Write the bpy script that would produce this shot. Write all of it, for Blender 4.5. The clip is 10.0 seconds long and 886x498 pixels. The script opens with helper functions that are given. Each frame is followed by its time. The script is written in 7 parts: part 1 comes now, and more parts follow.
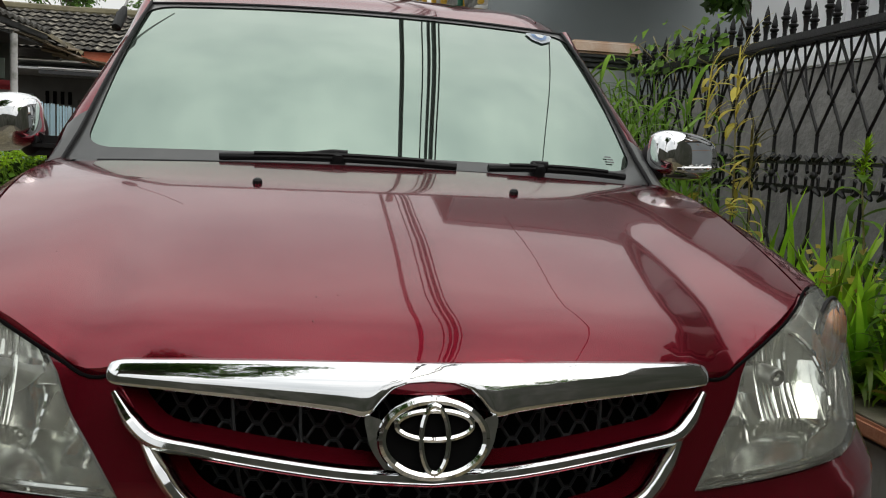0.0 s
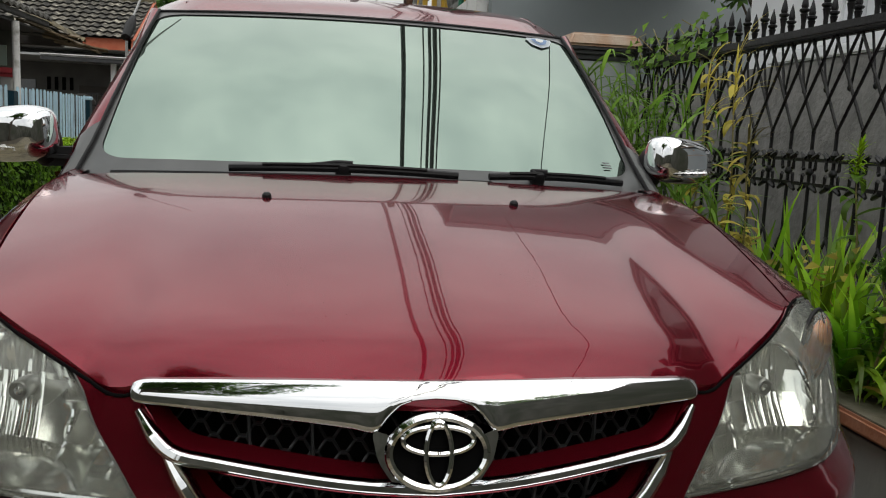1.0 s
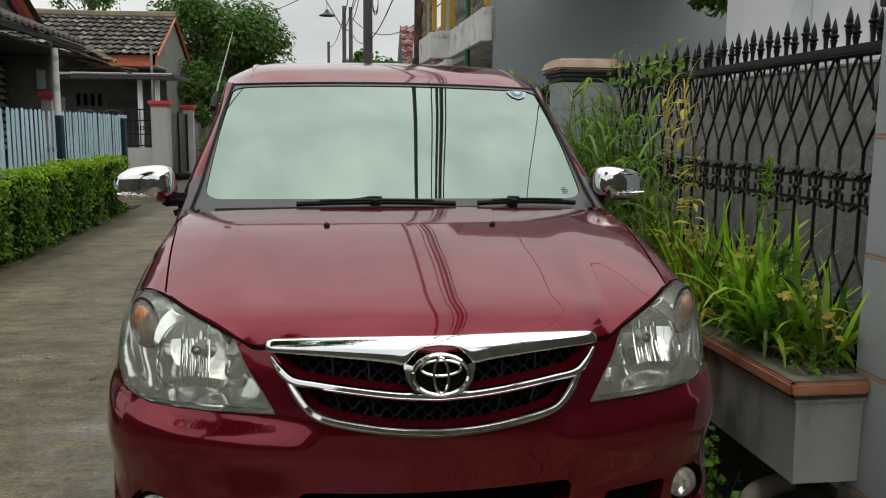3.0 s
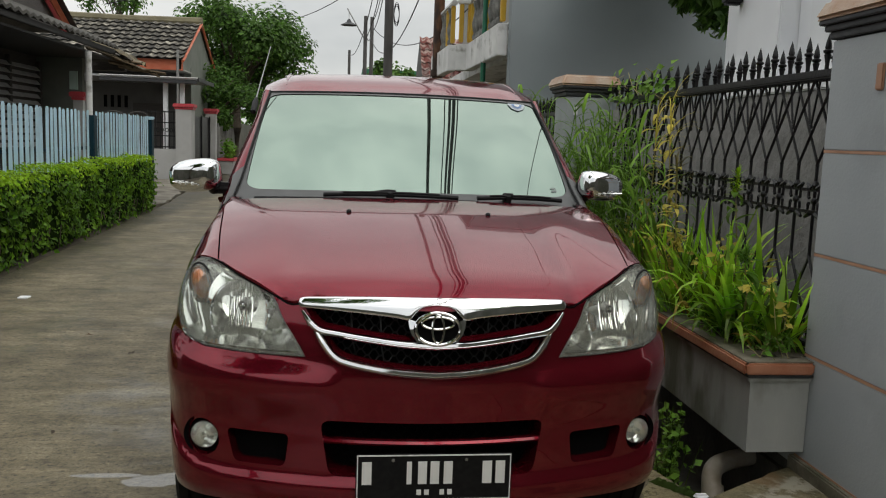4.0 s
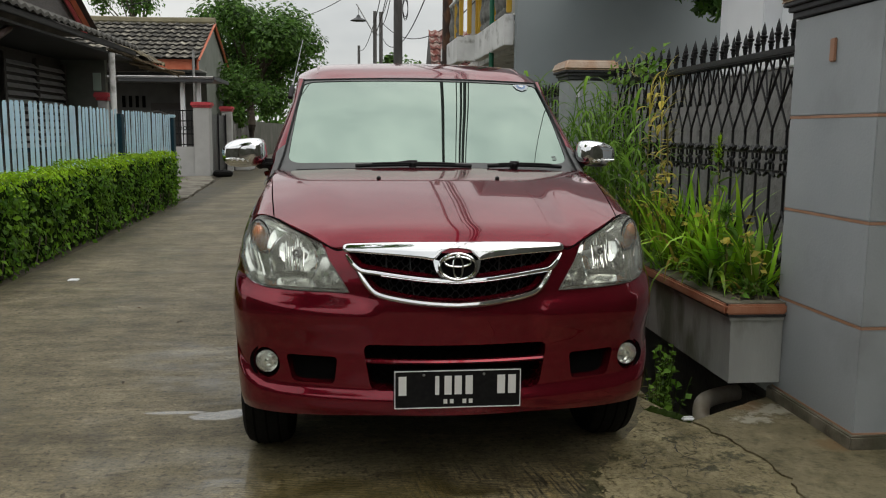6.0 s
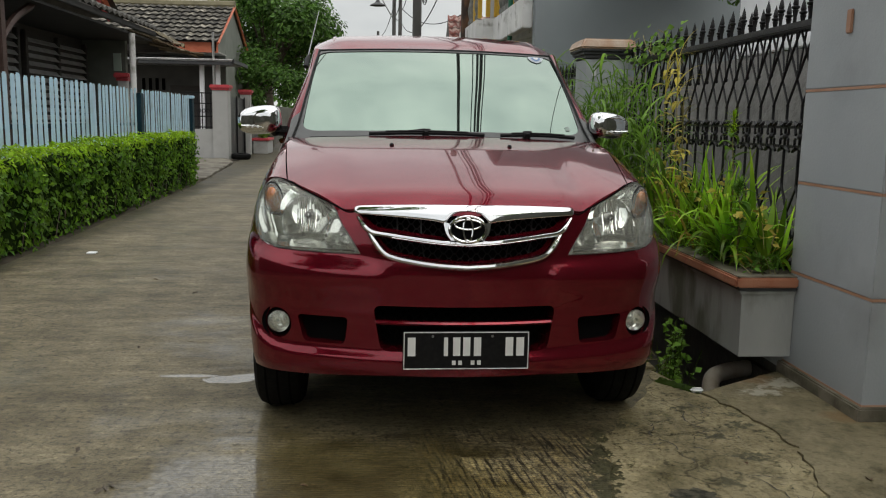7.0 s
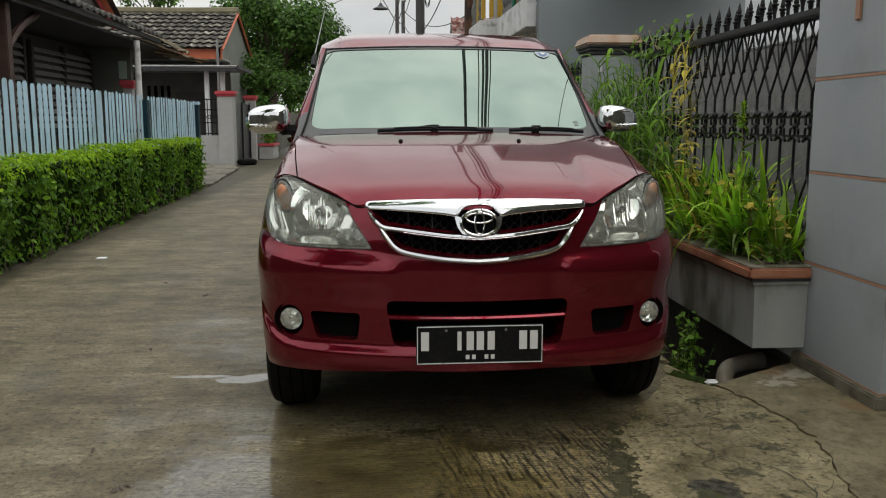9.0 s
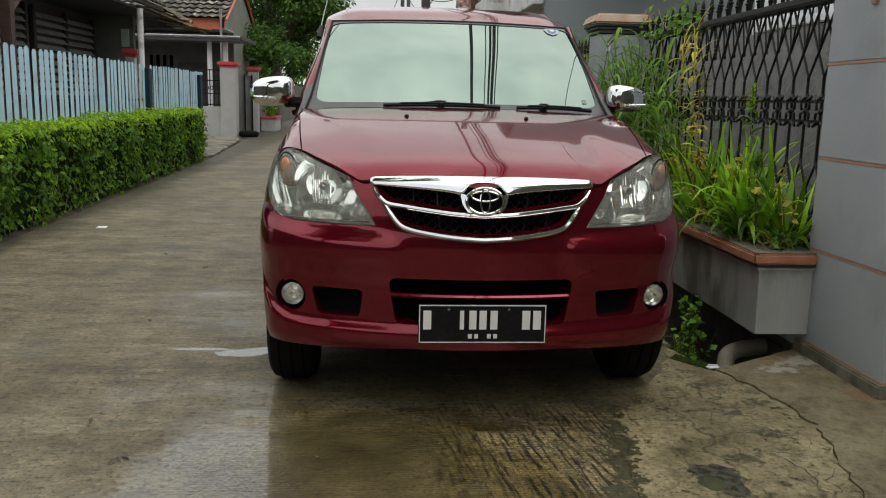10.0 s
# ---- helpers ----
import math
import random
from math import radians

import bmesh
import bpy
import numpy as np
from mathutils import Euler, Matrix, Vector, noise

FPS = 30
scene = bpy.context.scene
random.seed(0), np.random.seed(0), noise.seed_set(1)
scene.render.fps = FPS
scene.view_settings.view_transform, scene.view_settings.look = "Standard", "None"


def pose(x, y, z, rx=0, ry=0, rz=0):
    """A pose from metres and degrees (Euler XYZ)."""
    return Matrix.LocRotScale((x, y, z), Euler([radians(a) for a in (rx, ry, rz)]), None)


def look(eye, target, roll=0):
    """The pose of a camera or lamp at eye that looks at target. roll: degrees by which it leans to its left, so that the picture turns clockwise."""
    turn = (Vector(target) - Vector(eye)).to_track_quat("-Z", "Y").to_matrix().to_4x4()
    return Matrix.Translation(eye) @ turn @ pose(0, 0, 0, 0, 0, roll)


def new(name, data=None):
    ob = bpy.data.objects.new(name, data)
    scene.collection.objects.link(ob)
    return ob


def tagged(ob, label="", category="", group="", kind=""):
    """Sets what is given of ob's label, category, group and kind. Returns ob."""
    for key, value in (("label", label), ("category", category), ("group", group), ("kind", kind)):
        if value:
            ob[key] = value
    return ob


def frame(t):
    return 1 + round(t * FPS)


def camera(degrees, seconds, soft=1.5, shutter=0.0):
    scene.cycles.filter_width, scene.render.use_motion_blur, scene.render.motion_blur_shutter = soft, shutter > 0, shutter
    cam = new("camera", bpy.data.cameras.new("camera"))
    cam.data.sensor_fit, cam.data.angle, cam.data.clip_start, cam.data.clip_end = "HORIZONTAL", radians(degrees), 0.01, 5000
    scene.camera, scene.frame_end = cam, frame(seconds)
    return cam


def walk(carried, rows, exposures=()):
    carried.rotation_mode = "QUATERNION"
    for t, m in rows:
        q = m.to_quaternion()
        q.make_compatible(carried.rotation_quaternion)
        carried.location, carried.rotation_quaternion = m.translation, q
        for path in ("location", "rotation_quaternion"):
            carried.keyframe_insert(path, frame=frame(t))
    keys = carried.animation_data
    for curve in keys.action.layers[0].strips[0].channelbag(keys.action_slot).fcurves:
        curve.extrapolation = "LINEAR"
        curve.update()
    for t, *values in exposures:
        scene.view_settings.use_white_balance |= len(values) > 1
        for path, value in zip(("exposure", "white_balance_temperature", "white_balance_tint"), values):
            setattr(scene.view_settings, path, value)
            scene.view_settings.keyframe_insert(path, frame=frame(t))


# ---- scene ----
cam = camera(55.9, 10.0, soft=1.1)
PATH = [
    (0, (-0.147, -0.917, 1.152), (0.166, 1.046, 0.922), 2.9),
    (0.5, (-0.143, -0.919, 1.146), (0.162, 1.044, 0.914), 2.8),
    (1, (-0.159, -0.97, 1.214), (0.15, 0.988, 0.942), 2.7),
    (1.5, (-0.175, -1.088, 1.291), (0.153, 0.864, 1.000), 1.6),
    (2, (-0.179, -1.313, 1.355), (0.127, 0.641, 1.057), 0.7),
    (2.5, (-0.202, -1.553, 1.376), (0.068, 0.409, 1.096), -0.1),
    (3, (-0.233, -1.768, 1.360), (0.029, 0.194, 1.076), 0.5),
    (3.2, (-0.232, -1.873, 1.349), (0.024, 0.089, 1.057), 0.7),
    (4.3, (-0.264, -2.352, 1.342), (-0.039, -0.381, 1.088), 2.3),
    (4.5, (-0.272, -2.412, 1.343), (-0.051, -0.441, 1.084), 2.1),
    (5, (-0.322, -2.595, 1.318), (-0.101, -0.624, 1.059), 1.9),
    (5.5, (-0.331, -2.708, 1.300), (-0.112, -0.737, 1.037), 0.8),
    (7, (-0.306, -2.808, 1.184), (-0.149, -0.837, 0.879), 1.1),
    (7.5, (-0.3, -2.809, 1.164), (-0.15, -0.836, 0.867), 1.6),
    (8, (-0.293, -2.797, 1.163), (-0.141, -0.825, 0.867), 1.2),
    (8.5, (-0.317, -2.809, 1.153), (-0.176, -0.837, 0.855), -0.1),
    (9, (-0.323, -2.802, 1.152), (-0.182, -0.83, 0.854), -0.0),
    (9.5, (-0.337, -2.763, 1.145), (-0.196, -0.794, 0.828), 0.6),
    (10, (-0.337, -2.769, 1.149), (-0.195, -0.805, 0.797), 1.4),
]
walk(cam, [(t, look(eye, target, roll)) for t, eye, target, roll in PATH], exposures=[(0, 0.0), (4.5, -0.02), (5.5, -0.08), (6.8, 0.05), (8, 0.02), (9, 0.0), (9.5, 0.06), (10, 0.12)])

# ---- world, sun, exposure ----
scene.view_settings.exposure = 0.0
world = bpy.data.worlds.new("overcast_sky")
scene.world = world
world.use_nodes = True


def build_sky():
    nt = world.node_tree
    bg = nt.nodes["Background"]
    sky = nt.nodes.new("ShaderNodeTexSky")
    sky.sky_type, sky.sun_disc = 'NISHITA', False
    sky.sun_elevation, sky.sun_rotation = radians(48), radians(149)
    sky.air_density, sky.dust_density = 1.0, 4.0
    tc = nt.nodes.new("ShaderNodeTexCoord")
    mp = nt.nodes.new("ShaderNodeMapping")
    mp.inputs["Scale"].default_value = (1.0, 1.0, 2.2)
    nz = nt.nodes.new("ShaderNodeTexNoise")
    nz.inputs["Scale"].default_value, nz.inputs["Detail"].default_value, nz.inputs["Roughness"].default_value = 2.6, 5.0, 0.55
    ramp = nt.nodes.new("ShaderNodeValToRGB")
    ramp.color_ramp.elements[0].position, ramp.color_ramp.elements[0].color = 0.34, (6.3, 6.5, 6.45, 1)
    ramp.color_ramp.elements[1].position, ramp.color_ramp.elements[1].color = 0.68, (9.7, 9.65, 9.3, 1)
    mix = nt.nodes.new("ShaderNodeMix")
    mix.data_type = 'RGBA'
    mix.inputs[0].default_value = 0.9
    nt.links.new(tc.outputs["Generated"], mp.inputs[0])
    nt.links.new(mp.outputs[0], nz.inputs["Vector"])
    nt.links.new(nz.outputs["Fac"], ramp.inputs[0])
    nt.links.new(sky.outputs[0], mix.inputs[6])
    nt.links.new(ramp.outputs[0], mix.inputs[7])
    # an overcast sky is brighter overhead than at the horizon
    sep, mr, scl = nt.nodes.new("ShaderNodeSeparateXYZ"), nt.nodes.new("ShaderNodeMapRange"), nt.nodes.new("ShaderNodeVectorMath")
    mr.inputs[1].default_value, mr.inputs[2].default_value, mr.inputs[3].default_value, mr.inputs[4].default_value = 0.16, 1.0, 1.06, 2.25
    scl.operation = 'SCALE'
    nt.links.new(tc.outputs["Generated"], sep.inputs[0])
    nt.links.new(sep.outputs[2], mr.inputs[0])
    nt.links.new(mix.outputs[2], scl.inputs[0])
    nt.links.new(mr.outputs[0], scl.inputs["Scale"])
    nt.links.new(scl.outputs[0], bg.inputs[0])
    bg.inputs[1].default_value = 0.095


build_sky()
sun = new("sun", bpy.data.lights.new("sun", 'SUN'))
sun.data.energy, sun.data.angle, sun.data.color = 0.5, radians(40), (1.0, 0.96, 0.9)
sun.matrix_world = look((3, -5, 6.5), (0, 0, 0))


# ---- materials ----
def material(name, color, rough=0.6, metal=0.0, tint=None, scale=8.0, spread=(0.35, 0.7), detail=6.0, bump=0.0, bump_scale=60.0,
             coat=0.0, coat_rough=0.03, spec=0.5, stain=None, stain_scale=1.2, stain_at=(0.5, 0.72), island=0.0, rand=0.0,
             rough_var=0.0, stretch=(1, 1, 1), transmission=0.0):
    m = bpy.data.materials.new(name)
    m.use_nodes = True
    nt = m.node_tree
    b = nt.nodes["Principled BSDF"]
    link = nt.links.new
    b.inputs["Roughness"].default_value, b.inputs["Metallic"].default_value = rough, metal
    b.inputs["Coat Weight"].default_value, b.inputs["Coat Roughness"].default_value = coat, coat_rough
    b.inputs["Specular IOR Level"].default_value = spec
    b.inputs["Transmission Weight"].default_value = transmission
    b.inputs["Base Color"].default_value = (*color, 1)
    tc = nt.nodes.new("ShaderNodeTexCoord")
    mp = nt.nodes.new("ShaderNodeMapping")
    mp.inputs["Scale"].default_value = stretch
    geo = nt.nodes.new("ShaderNodeNewGeometry")
    link(geo.outputs["Position"], mp.inputs[0])
    col = None
    if tint:
        nz = nt.nodes.new("ShaderNodeTexNoise")
        nz.inputs["Scale"].default_value, nz.inputs["Detail"].default_value = scale, detail
        link(mp.outputs[0], nz.inputs["Vector"])
        rp = nt.nodes.new("ShaderNodeValToRGB")
        rp.color_ramp.elements[0].position, rp.color_ramp.elements[0].color = spread[0], (*color, 1)
        rp.color_ramp.elements[1].position, rp.color_ramp.elements[1].color = spread[1], (*tint, 1)
        link(nz.outputs["Fac"], rp.inputs[0])
        col = rp.outputs[0]
    if stain:
        ns = nt.nodes.new("ShaderNodeTexNoise")
        ns.inputs["Scale"].default_value, ns.inputs["Detail"].default_value = stain_scale, 7.0
        link(mp.outputs[0], ns.inputs["Vector"])
        rs = nt.nodes.new("ShaderNodeValToRGB")
        rs.color_ramp.elements[0].position, rs.color_ramp.elements[1].position = stain_at
        link(ns.outputs["Fac"], rs.inputs[0])
        mx = nt.nodes.new("ShaderNodeMix")
        mx.data_type = 'RGBA'
        link(rs.outputs[0], mx.inputs[0])
        if col:
            link(col, mx.inputs[6])
        else:
            mx.inputs[6].default_value = (*color, 1)
        mx.inputs[7].default_value = (*stain, 1)
        col = mx.outputs[2]
    if island or rand:
        src = geo.outputs["Random Per Island"]
        if rand:
            src = nt.nodes.new("ShaderNodeObjectInfo").outputs["Random"]
        amount = island or rand
        mr = nt.nodes.new("ShaderNodeMapRange")
        mr.inputs[3].default_value, mr.inputs[4].default_value = 1 - amount, 1 + amount
        link(src, mr.inputs[0])
        hs = nt.nodes.new("ShaderNodeHueSaturation")
        link(mr.outputs[0], hs.inputs["Value"])
        if col:
            link(col, hs.inputs["Color"])
        else:
            hs.inputs["Color"].default_value = (*color, 1)
        col = hs.outputs[0]
    if col:
        link(col, b.inputs["Base Color"])
    if bump:
        nb = nt.nodes.new("ShaderNodeTexNoise")
        nb.inputs["Scale"].default_value, nb.inputs["Detail"].default_value = bump_scale, 5.0
        link(mp.outputs[0], nb.inputs["Vector"])
        bp = nt.nodes.new("ShaderNodeBump")
        bp.inputs["Strength"].default_value, bp.inputs["Distance"].default_value = min(1.0, bump), 0.01
        link(nb.outputs["Fac"], bp.inputs["Height"])
        link(bp.outputs[0], b.inputs["Normal"])
        link(bp.outputs[0], b.inputs["Coat Normal"])
        if rough_var:
            rr = nt.nodes.new("ShaderNodeMapRange")
            rr.inputs[3].default_value, rr.inputs[4].default_value = rough - rough_var, rough + rough_var
            link(nb.outputs["Fac"], rr.inputs[0])
            link(rr.outputs[0], b.inputs["Roughness"])
    return m


def clear_lens(name, haze=(0.62, 0.66, 0.62), haze_amount=0.08):
    """Clear thin cover: lets light through, reflects by Fresnel, a little clouded."""
    m = bpy.data.materials.new(name)
    m.use_nodes = True
    nt = m.node_tree
    out = nt.nodes["Material Output"]
    nt.nodes.remove(nt.nodes["Principled BSDF"])
    tr, gl, df = (nt.nodes.new("ShaderNodeBsdf" + k) for k in ("Transparent", "Glossy", "Diffuse"))
    tr.inputs[0].default_value = (0.95, 0.97, 0.95, 1)
    gl.inputs["Roughness"].default_value = 0.03
    df.inputs[0].default_value = (*haze, 1)
    fr = nt.nodes.new("ShaderNodeFresnel")
    fr.inputs[0].default_value = 1.5
    m1, m2 = nt.nodes.new("ShaderNodeMixShader"), nt.nodes.new("ShaderNodeMixShader")
    m1.inputs[0].default_value = haze_amount
    link = nt.links.new
    link(tr.outputs[0], m1.inputs[1])
    link(df.outputs[0], m1.inputs[2])
    link(fr.outputs[0], m2.inputs[0])
    link(m1.outputs[0], m2.inputs[1])
    link(gl.outputs[0], m2.inputs[2])
    link(m2.outputs[0], out.inputs[0])
    return m


paint = material("red_metallic_paint", (0.148, 0.0050, 0.0140), 0.16, 0.68, tint=(0.194, 0.0070, 0.0188), scale=900, coat=0.75, coat_rough=0.006, spec=0.08, bump=0.016, bump_scale=7)
chrome = material("polished_chrome", (0.80, 0.81, 0.82), 0.035, 1.0)
silver = material("silvered_reflector", (0.97, 0.98, 0.94), 0.075, 0.90)
satin_silver = material("satin_reflector", (0.95, 0.96, 0.91), 0.13, 0.82)
black_plastic = material("black_trim_plastic", (0.009, 0.009, 0.010), 0.5, tint=(0.014, 0.014, 0.015), scale=40, spec=0.25)
mesh_plastic = material("satin_black_mesh", (0.020, 0.021, 0.022), 0.32, spec=0.5)
# near black: shade of gaps and openings put into colour; also the badge
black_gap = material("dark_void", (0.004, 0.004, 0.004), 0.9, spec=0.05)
rubber = material("black_tyre_rubber", (0.004, 0.004, 0.004), 0.8, tint=(0.009, 0.0085, 0.008), scale=30, bump=0.3, bump_scale=150, spec=0.15)
windscreen_mat = material("mirror_film_glass", (0.255, 0.325, 0.28), 0.012, 0.93, bump=0.006, bump_scale=5)
dark_glass = material("tinted_window_glass", (0.012, 0.014, 0.014), 0.02, coat=1.0)
# base lightened: sky reflection on the printed band partly put into its grey
band_mat = material("grey_glass_band", (0.050, 0.052, 0.052), 0.38, tint=(0.066, 0.068, 0.068), scale=12, spec=0.5, coat=0.4)
lens_mat = clear_lens("headlight_cover", (0.97, 0.97, 0.86), 0.10)
bubble_mat = clear_lens("indicator_cover", (0.92, 0.92, 0.84), 0.09)
fog_mat = clear_lens("fog_cover", (0.70, 0.72, 0.68), 0.15)
amber = material("amber_lens", (0.90, 0.24, 0.04), 0.25, tint=(0.92, 0.46, 0.18), scale=45, coat=1.0)
plate_mat = material("black_plate", (0.006, 0.006, 0.007), 0.45, tint=(0.012, 0.012, 0.012), scale=60, spec=0.15)
white_paint = material("white_plate_paint", (0.72, 0.72, 0.70), 0.5)
steel = material("dull_steel", (0.32, 0.32, 0.31), 0.42, 1.0)


# ---- mesh helpers ----
def finish(me, mat, smooth=True, sharp=35):
    if mat:
        me.materials.append(mat)
    if smooth:
        me.shade_smooth()
        me.set_sharp_from_angle(angle=radians(sharp))


def thing(name, label="", category="", group="", kind="", at=None):
    e = new(name)
    if at:
        e.matrix_basis = at
    return tagged(e, label, category, group, kind)


def part(name, bm, mat, parent=None, label="", smooth=True, sharp=35):
    """One bmesh, or (verts, faces), as one mesh object under parent."""
    me = bpy.data.meshes.new(name)
    if isinstance(bm, tuple):
        me.from_pydata([tuple(map(float, v)) for v in bm[0]], [], bm[1])
    else:
        bm.to_mesh(me)
        bm.free()
    finish(me, mat, smooth, sharp)
    ob = new(name, me)
    ob.parent = parent
    if label:
        ob["label"] = label
    return ob


def boxmesh(x0, x1, y0, y1, z0, z1, bevel=0.0, seg=2, bm=None):
    bm = bm or bmesh.new()
    r = bmesh.ops.create_cube(bm, size=1)
    vs = r["verts"]
    bmesh.ops.transform(bm, matrix=Matrix.Translation(((x0 + x1) / 2, (y0 + y1) / 2, (z0 + z1) / 2)) @ Matrix.Diagonal((x1 - x0, y1 - y0, z1 - z0, 1)), verts=vs)
    if bevel:
        es = list({e for v in vs for e in v.link_edges})
        bmesh.ops.bevel(bm, geom=es, offset=bevel, segments=seg, affect='EDGES')
    return bm


def catmull(p, n=10, closed=False):
    p = np.array(p, float)
    q = np.vstack([p[-1], p, p[0], p[1]]) if closed else np.vstack([2 * p[0] - p[1], p, 2 * p[-1] - p[-2]])
    out = []
    for i in range(len(q) - 3):
        a, b, c, d = q[i:i + 4]
        for k in range(n):
            t = k / n
            out.append(0.5 * (2 * b + (c - a) * t + (2 * a - 5 * b + 4 * c - d) * t * t + (3 * b - a - 3 * c + d) * t ** 3))
    if not closed:
        out.append(p[-1])
    return np.array(out)


def tube(points, radius, seg=8, flat=1.0, up=(0, 0, 1), cap=True):
    """A rod along 3D points; radius a number or one per point; flat squeezes it across up."""
    P = [Vector(p) for p in points]
    R = radius if hasattr(radius, "__len__") else [radius] * len(P)
    verts, faces = [], []
    for i, p in enumerate(P):
        t = (P[min(i + 1, len(P) - 1)] - P[max(i - 1, 0)]).normalized()
        side = t.cross(Vector(up))
        side = side.normalized() if side.length > 1e-4 else t.orthogonal().normalized()
        nrm = side.cross(t).normalized()
        for k in range(seg):
            a = 2 * math.pi * k / seg
            verts.append(p + side * (math.cos(a) * R[i] * flat) + nrm * (math.sin(a) * R[i]))
    for i in range(len(P) - 1):
        for k in range(seg):
            a, b = i * seg + k, i * seg + (k + 1) % seg
            faces.append((a, b, b + seg, a + seg))
    if cap:
        faces.append(tuple(range(seg))[::-1])
        faces.append(tuple(range((len(P) - 1) * seg, len(P) * seg)))
    return verts, faces


def join(*meshes):
    verts, faces = [], []
    for v, f in meshes:
        o = len(verts)
        verts.extend(v)
        faces.extend(tuple(i + o for i in g) for g in f)
    return verts, faces


def inside(pts, poly):
    pts, poly = np.asarray(pts, float), np.asarray(poly, float)
    x, y = pts[:, 0], pts[:, 1]
    r = np.zeros(len(pts), bool)
    for (x0, y0), (x1, y1) in zip(poly, np.roll(poly, -1, 0)):
        if y0 != y1:
            c = (y0 > y) != (y1 > y)
            r ^= c & (x < (x1 - x0) * (y - y0) / (y1 - y0) + x0)
    return r


def near(pts, poly, d):
    a, b = np.asarray(poly, float), np.roll(poly, -1, 0)
    m = np.full(len(pts), 9e9)
    for p, q in zip(a, b):
        e = q - p
        t = np.clip(((pts - p) @ e) / max(e @ e, 1e-12), 0, 1)
        m = np.minimum(m, np.hypot(*(pts - p - t[:, None] * e).T))
    return m < d


def skin(outline, holes, fn, step, flip=False, lip=None, hole_lips=()):
    """A flat outline with holes, meshed finely and laid onto the surface fn(u, v). lip: fn for a turned-in edge."""
    from mathutils.geometry import delaunay_2d_cdt
    loops = [np.asarray(outline, float)] + [np.asarray(h, float) for h in holes]
    lo, hi = loops[0].min(0), loops[0].max(0)
    sx, sy = step if hasattr(step, "__len__") else (step, step)
    gx, gy = np.meshgrid(np.arange(lo[0] + sx / 2, hi[0], sx), np.arange(lo[1] + sy / 2, hi[1], sy))
    g = np.c_[gx.ravel(), gy.ravel()]
    if len(g):
        ok = inside(g, loops[0]) & ~near(g, loops[0], min(sx, sy) * 0.35)
        for h in loops[1:]:
            ok &= ~inside(g, h) & ~near(g, h, min(sx, sy) * 0.35)
        g = g[ok]
    pts, edges = [], []
    for l in loops:
        o = len(pts)
        pts += [Vector(p) for p in l]
        edges += [(o + i, o + (i + 1) % len(l)) for i in range(len(l))]
    pts += [Vector(p) for p in g]
    v2, _, f2, _, _, _ = delaunay_2d_cdt(pts, edges, [], 0, 1e-6)
    v2 = np.array([tuple(v) for v in v2])
    tri = np.array([f for f in f2 if len(f) == 3])
    c = v2[tri].mean(1)
    ok = inside(c, loops[0])
    for h in loops[1:]:
        ok &= ~inside(c, h)
    tri = tri[ok]
    verts = [fn(u, v) for u, v in v2]
    faces = [tuple(int(i) for i in (t[::-1] if flip else t)) for t in tri]
    for l, lf in [(loops[0], lip)] + list(zip(loops[1:], hole_lips)):
        if lf:
            o, n = len(verts), len(l)
            verts += [fn(u, v) for u, v in l] + [lf(u, v) for u, v in l]
            faces += [(o + i, o + (i + 1) % n, o + n + (i + 1) % n, o + n + i) for i in range(n)]
    return verts, faces


def grid(fn, us, vs, flip=False):
    verts = [fn(u, v) for v in vs for u in us]
    n = len(us)
    faces = [(j * n + i, j * n + i + 1, (j + 1) * n + i + 1, (j + 1) * n + i) for j in range(len(vs) - 1) for i in range(n - 1)]
    return verts, [f[::-1] for f in faces] if flip else faces


def revolve(profile, at, axis, seg=28):
    """A turned body: profile of (radius, along) from at along axis."""
    ax = Vector(axis).normalized()
    a = ax.orthogonal().normalized()
    b = ax.cross(a)
    verts, faces = [], []
    for r, h in profile:
        for k in range(seg):
            t = 2 * math.pi * k / seg
            verts.append(Vector(at) + ax * h + (a * math.cos(t) + b * math.sin(t)) * max(r, 1e-5))
    for i in range(len(profile) - 1):
        for k in range(seg):
            p, q = i * seg + k, i * seg + (k + 1) % seg
            faces.append((p, q, q + seg, p + seg))
    return verts, faces


def rounded(pts, r=0.015, n=4):
    """Polygon with rounded corners."""
    out = []
    P = [np.array(p, float) for p in pts]
    for i, p in enumerate(P):
        a, b = P[i - 1] - p, P[(i + 1) % len(P)] - p
        ra, rb = min(r, np.linalg.norm(a) * 0.45), min(r, np.linalg.norm(b) * 0.45)
        q0, q1 = p + a / np.linalg.norm(a) * ra, p + b / np.linalg.norm(b) * rb
        for k in range(n + 1):
            t = k / n
            out.append(tuple((1 - t) ** 2 * q0 + 2 * t * (1 - t) * p + t * t * q1))
    return out


def dense(poly, d=0.03):
    out = []
    for p, q in zip(poly, list(poly[1:]) + [poly[0]]):
        n = max(1, int(math.hypot(q[0] - p[0], q[1] - p[1]) / d))
        out += [(p[0] + (q[0] - p[0]) * k / n, p[1] + (q[1] - p[1]) * k / n) for k in range(n)]
    return out


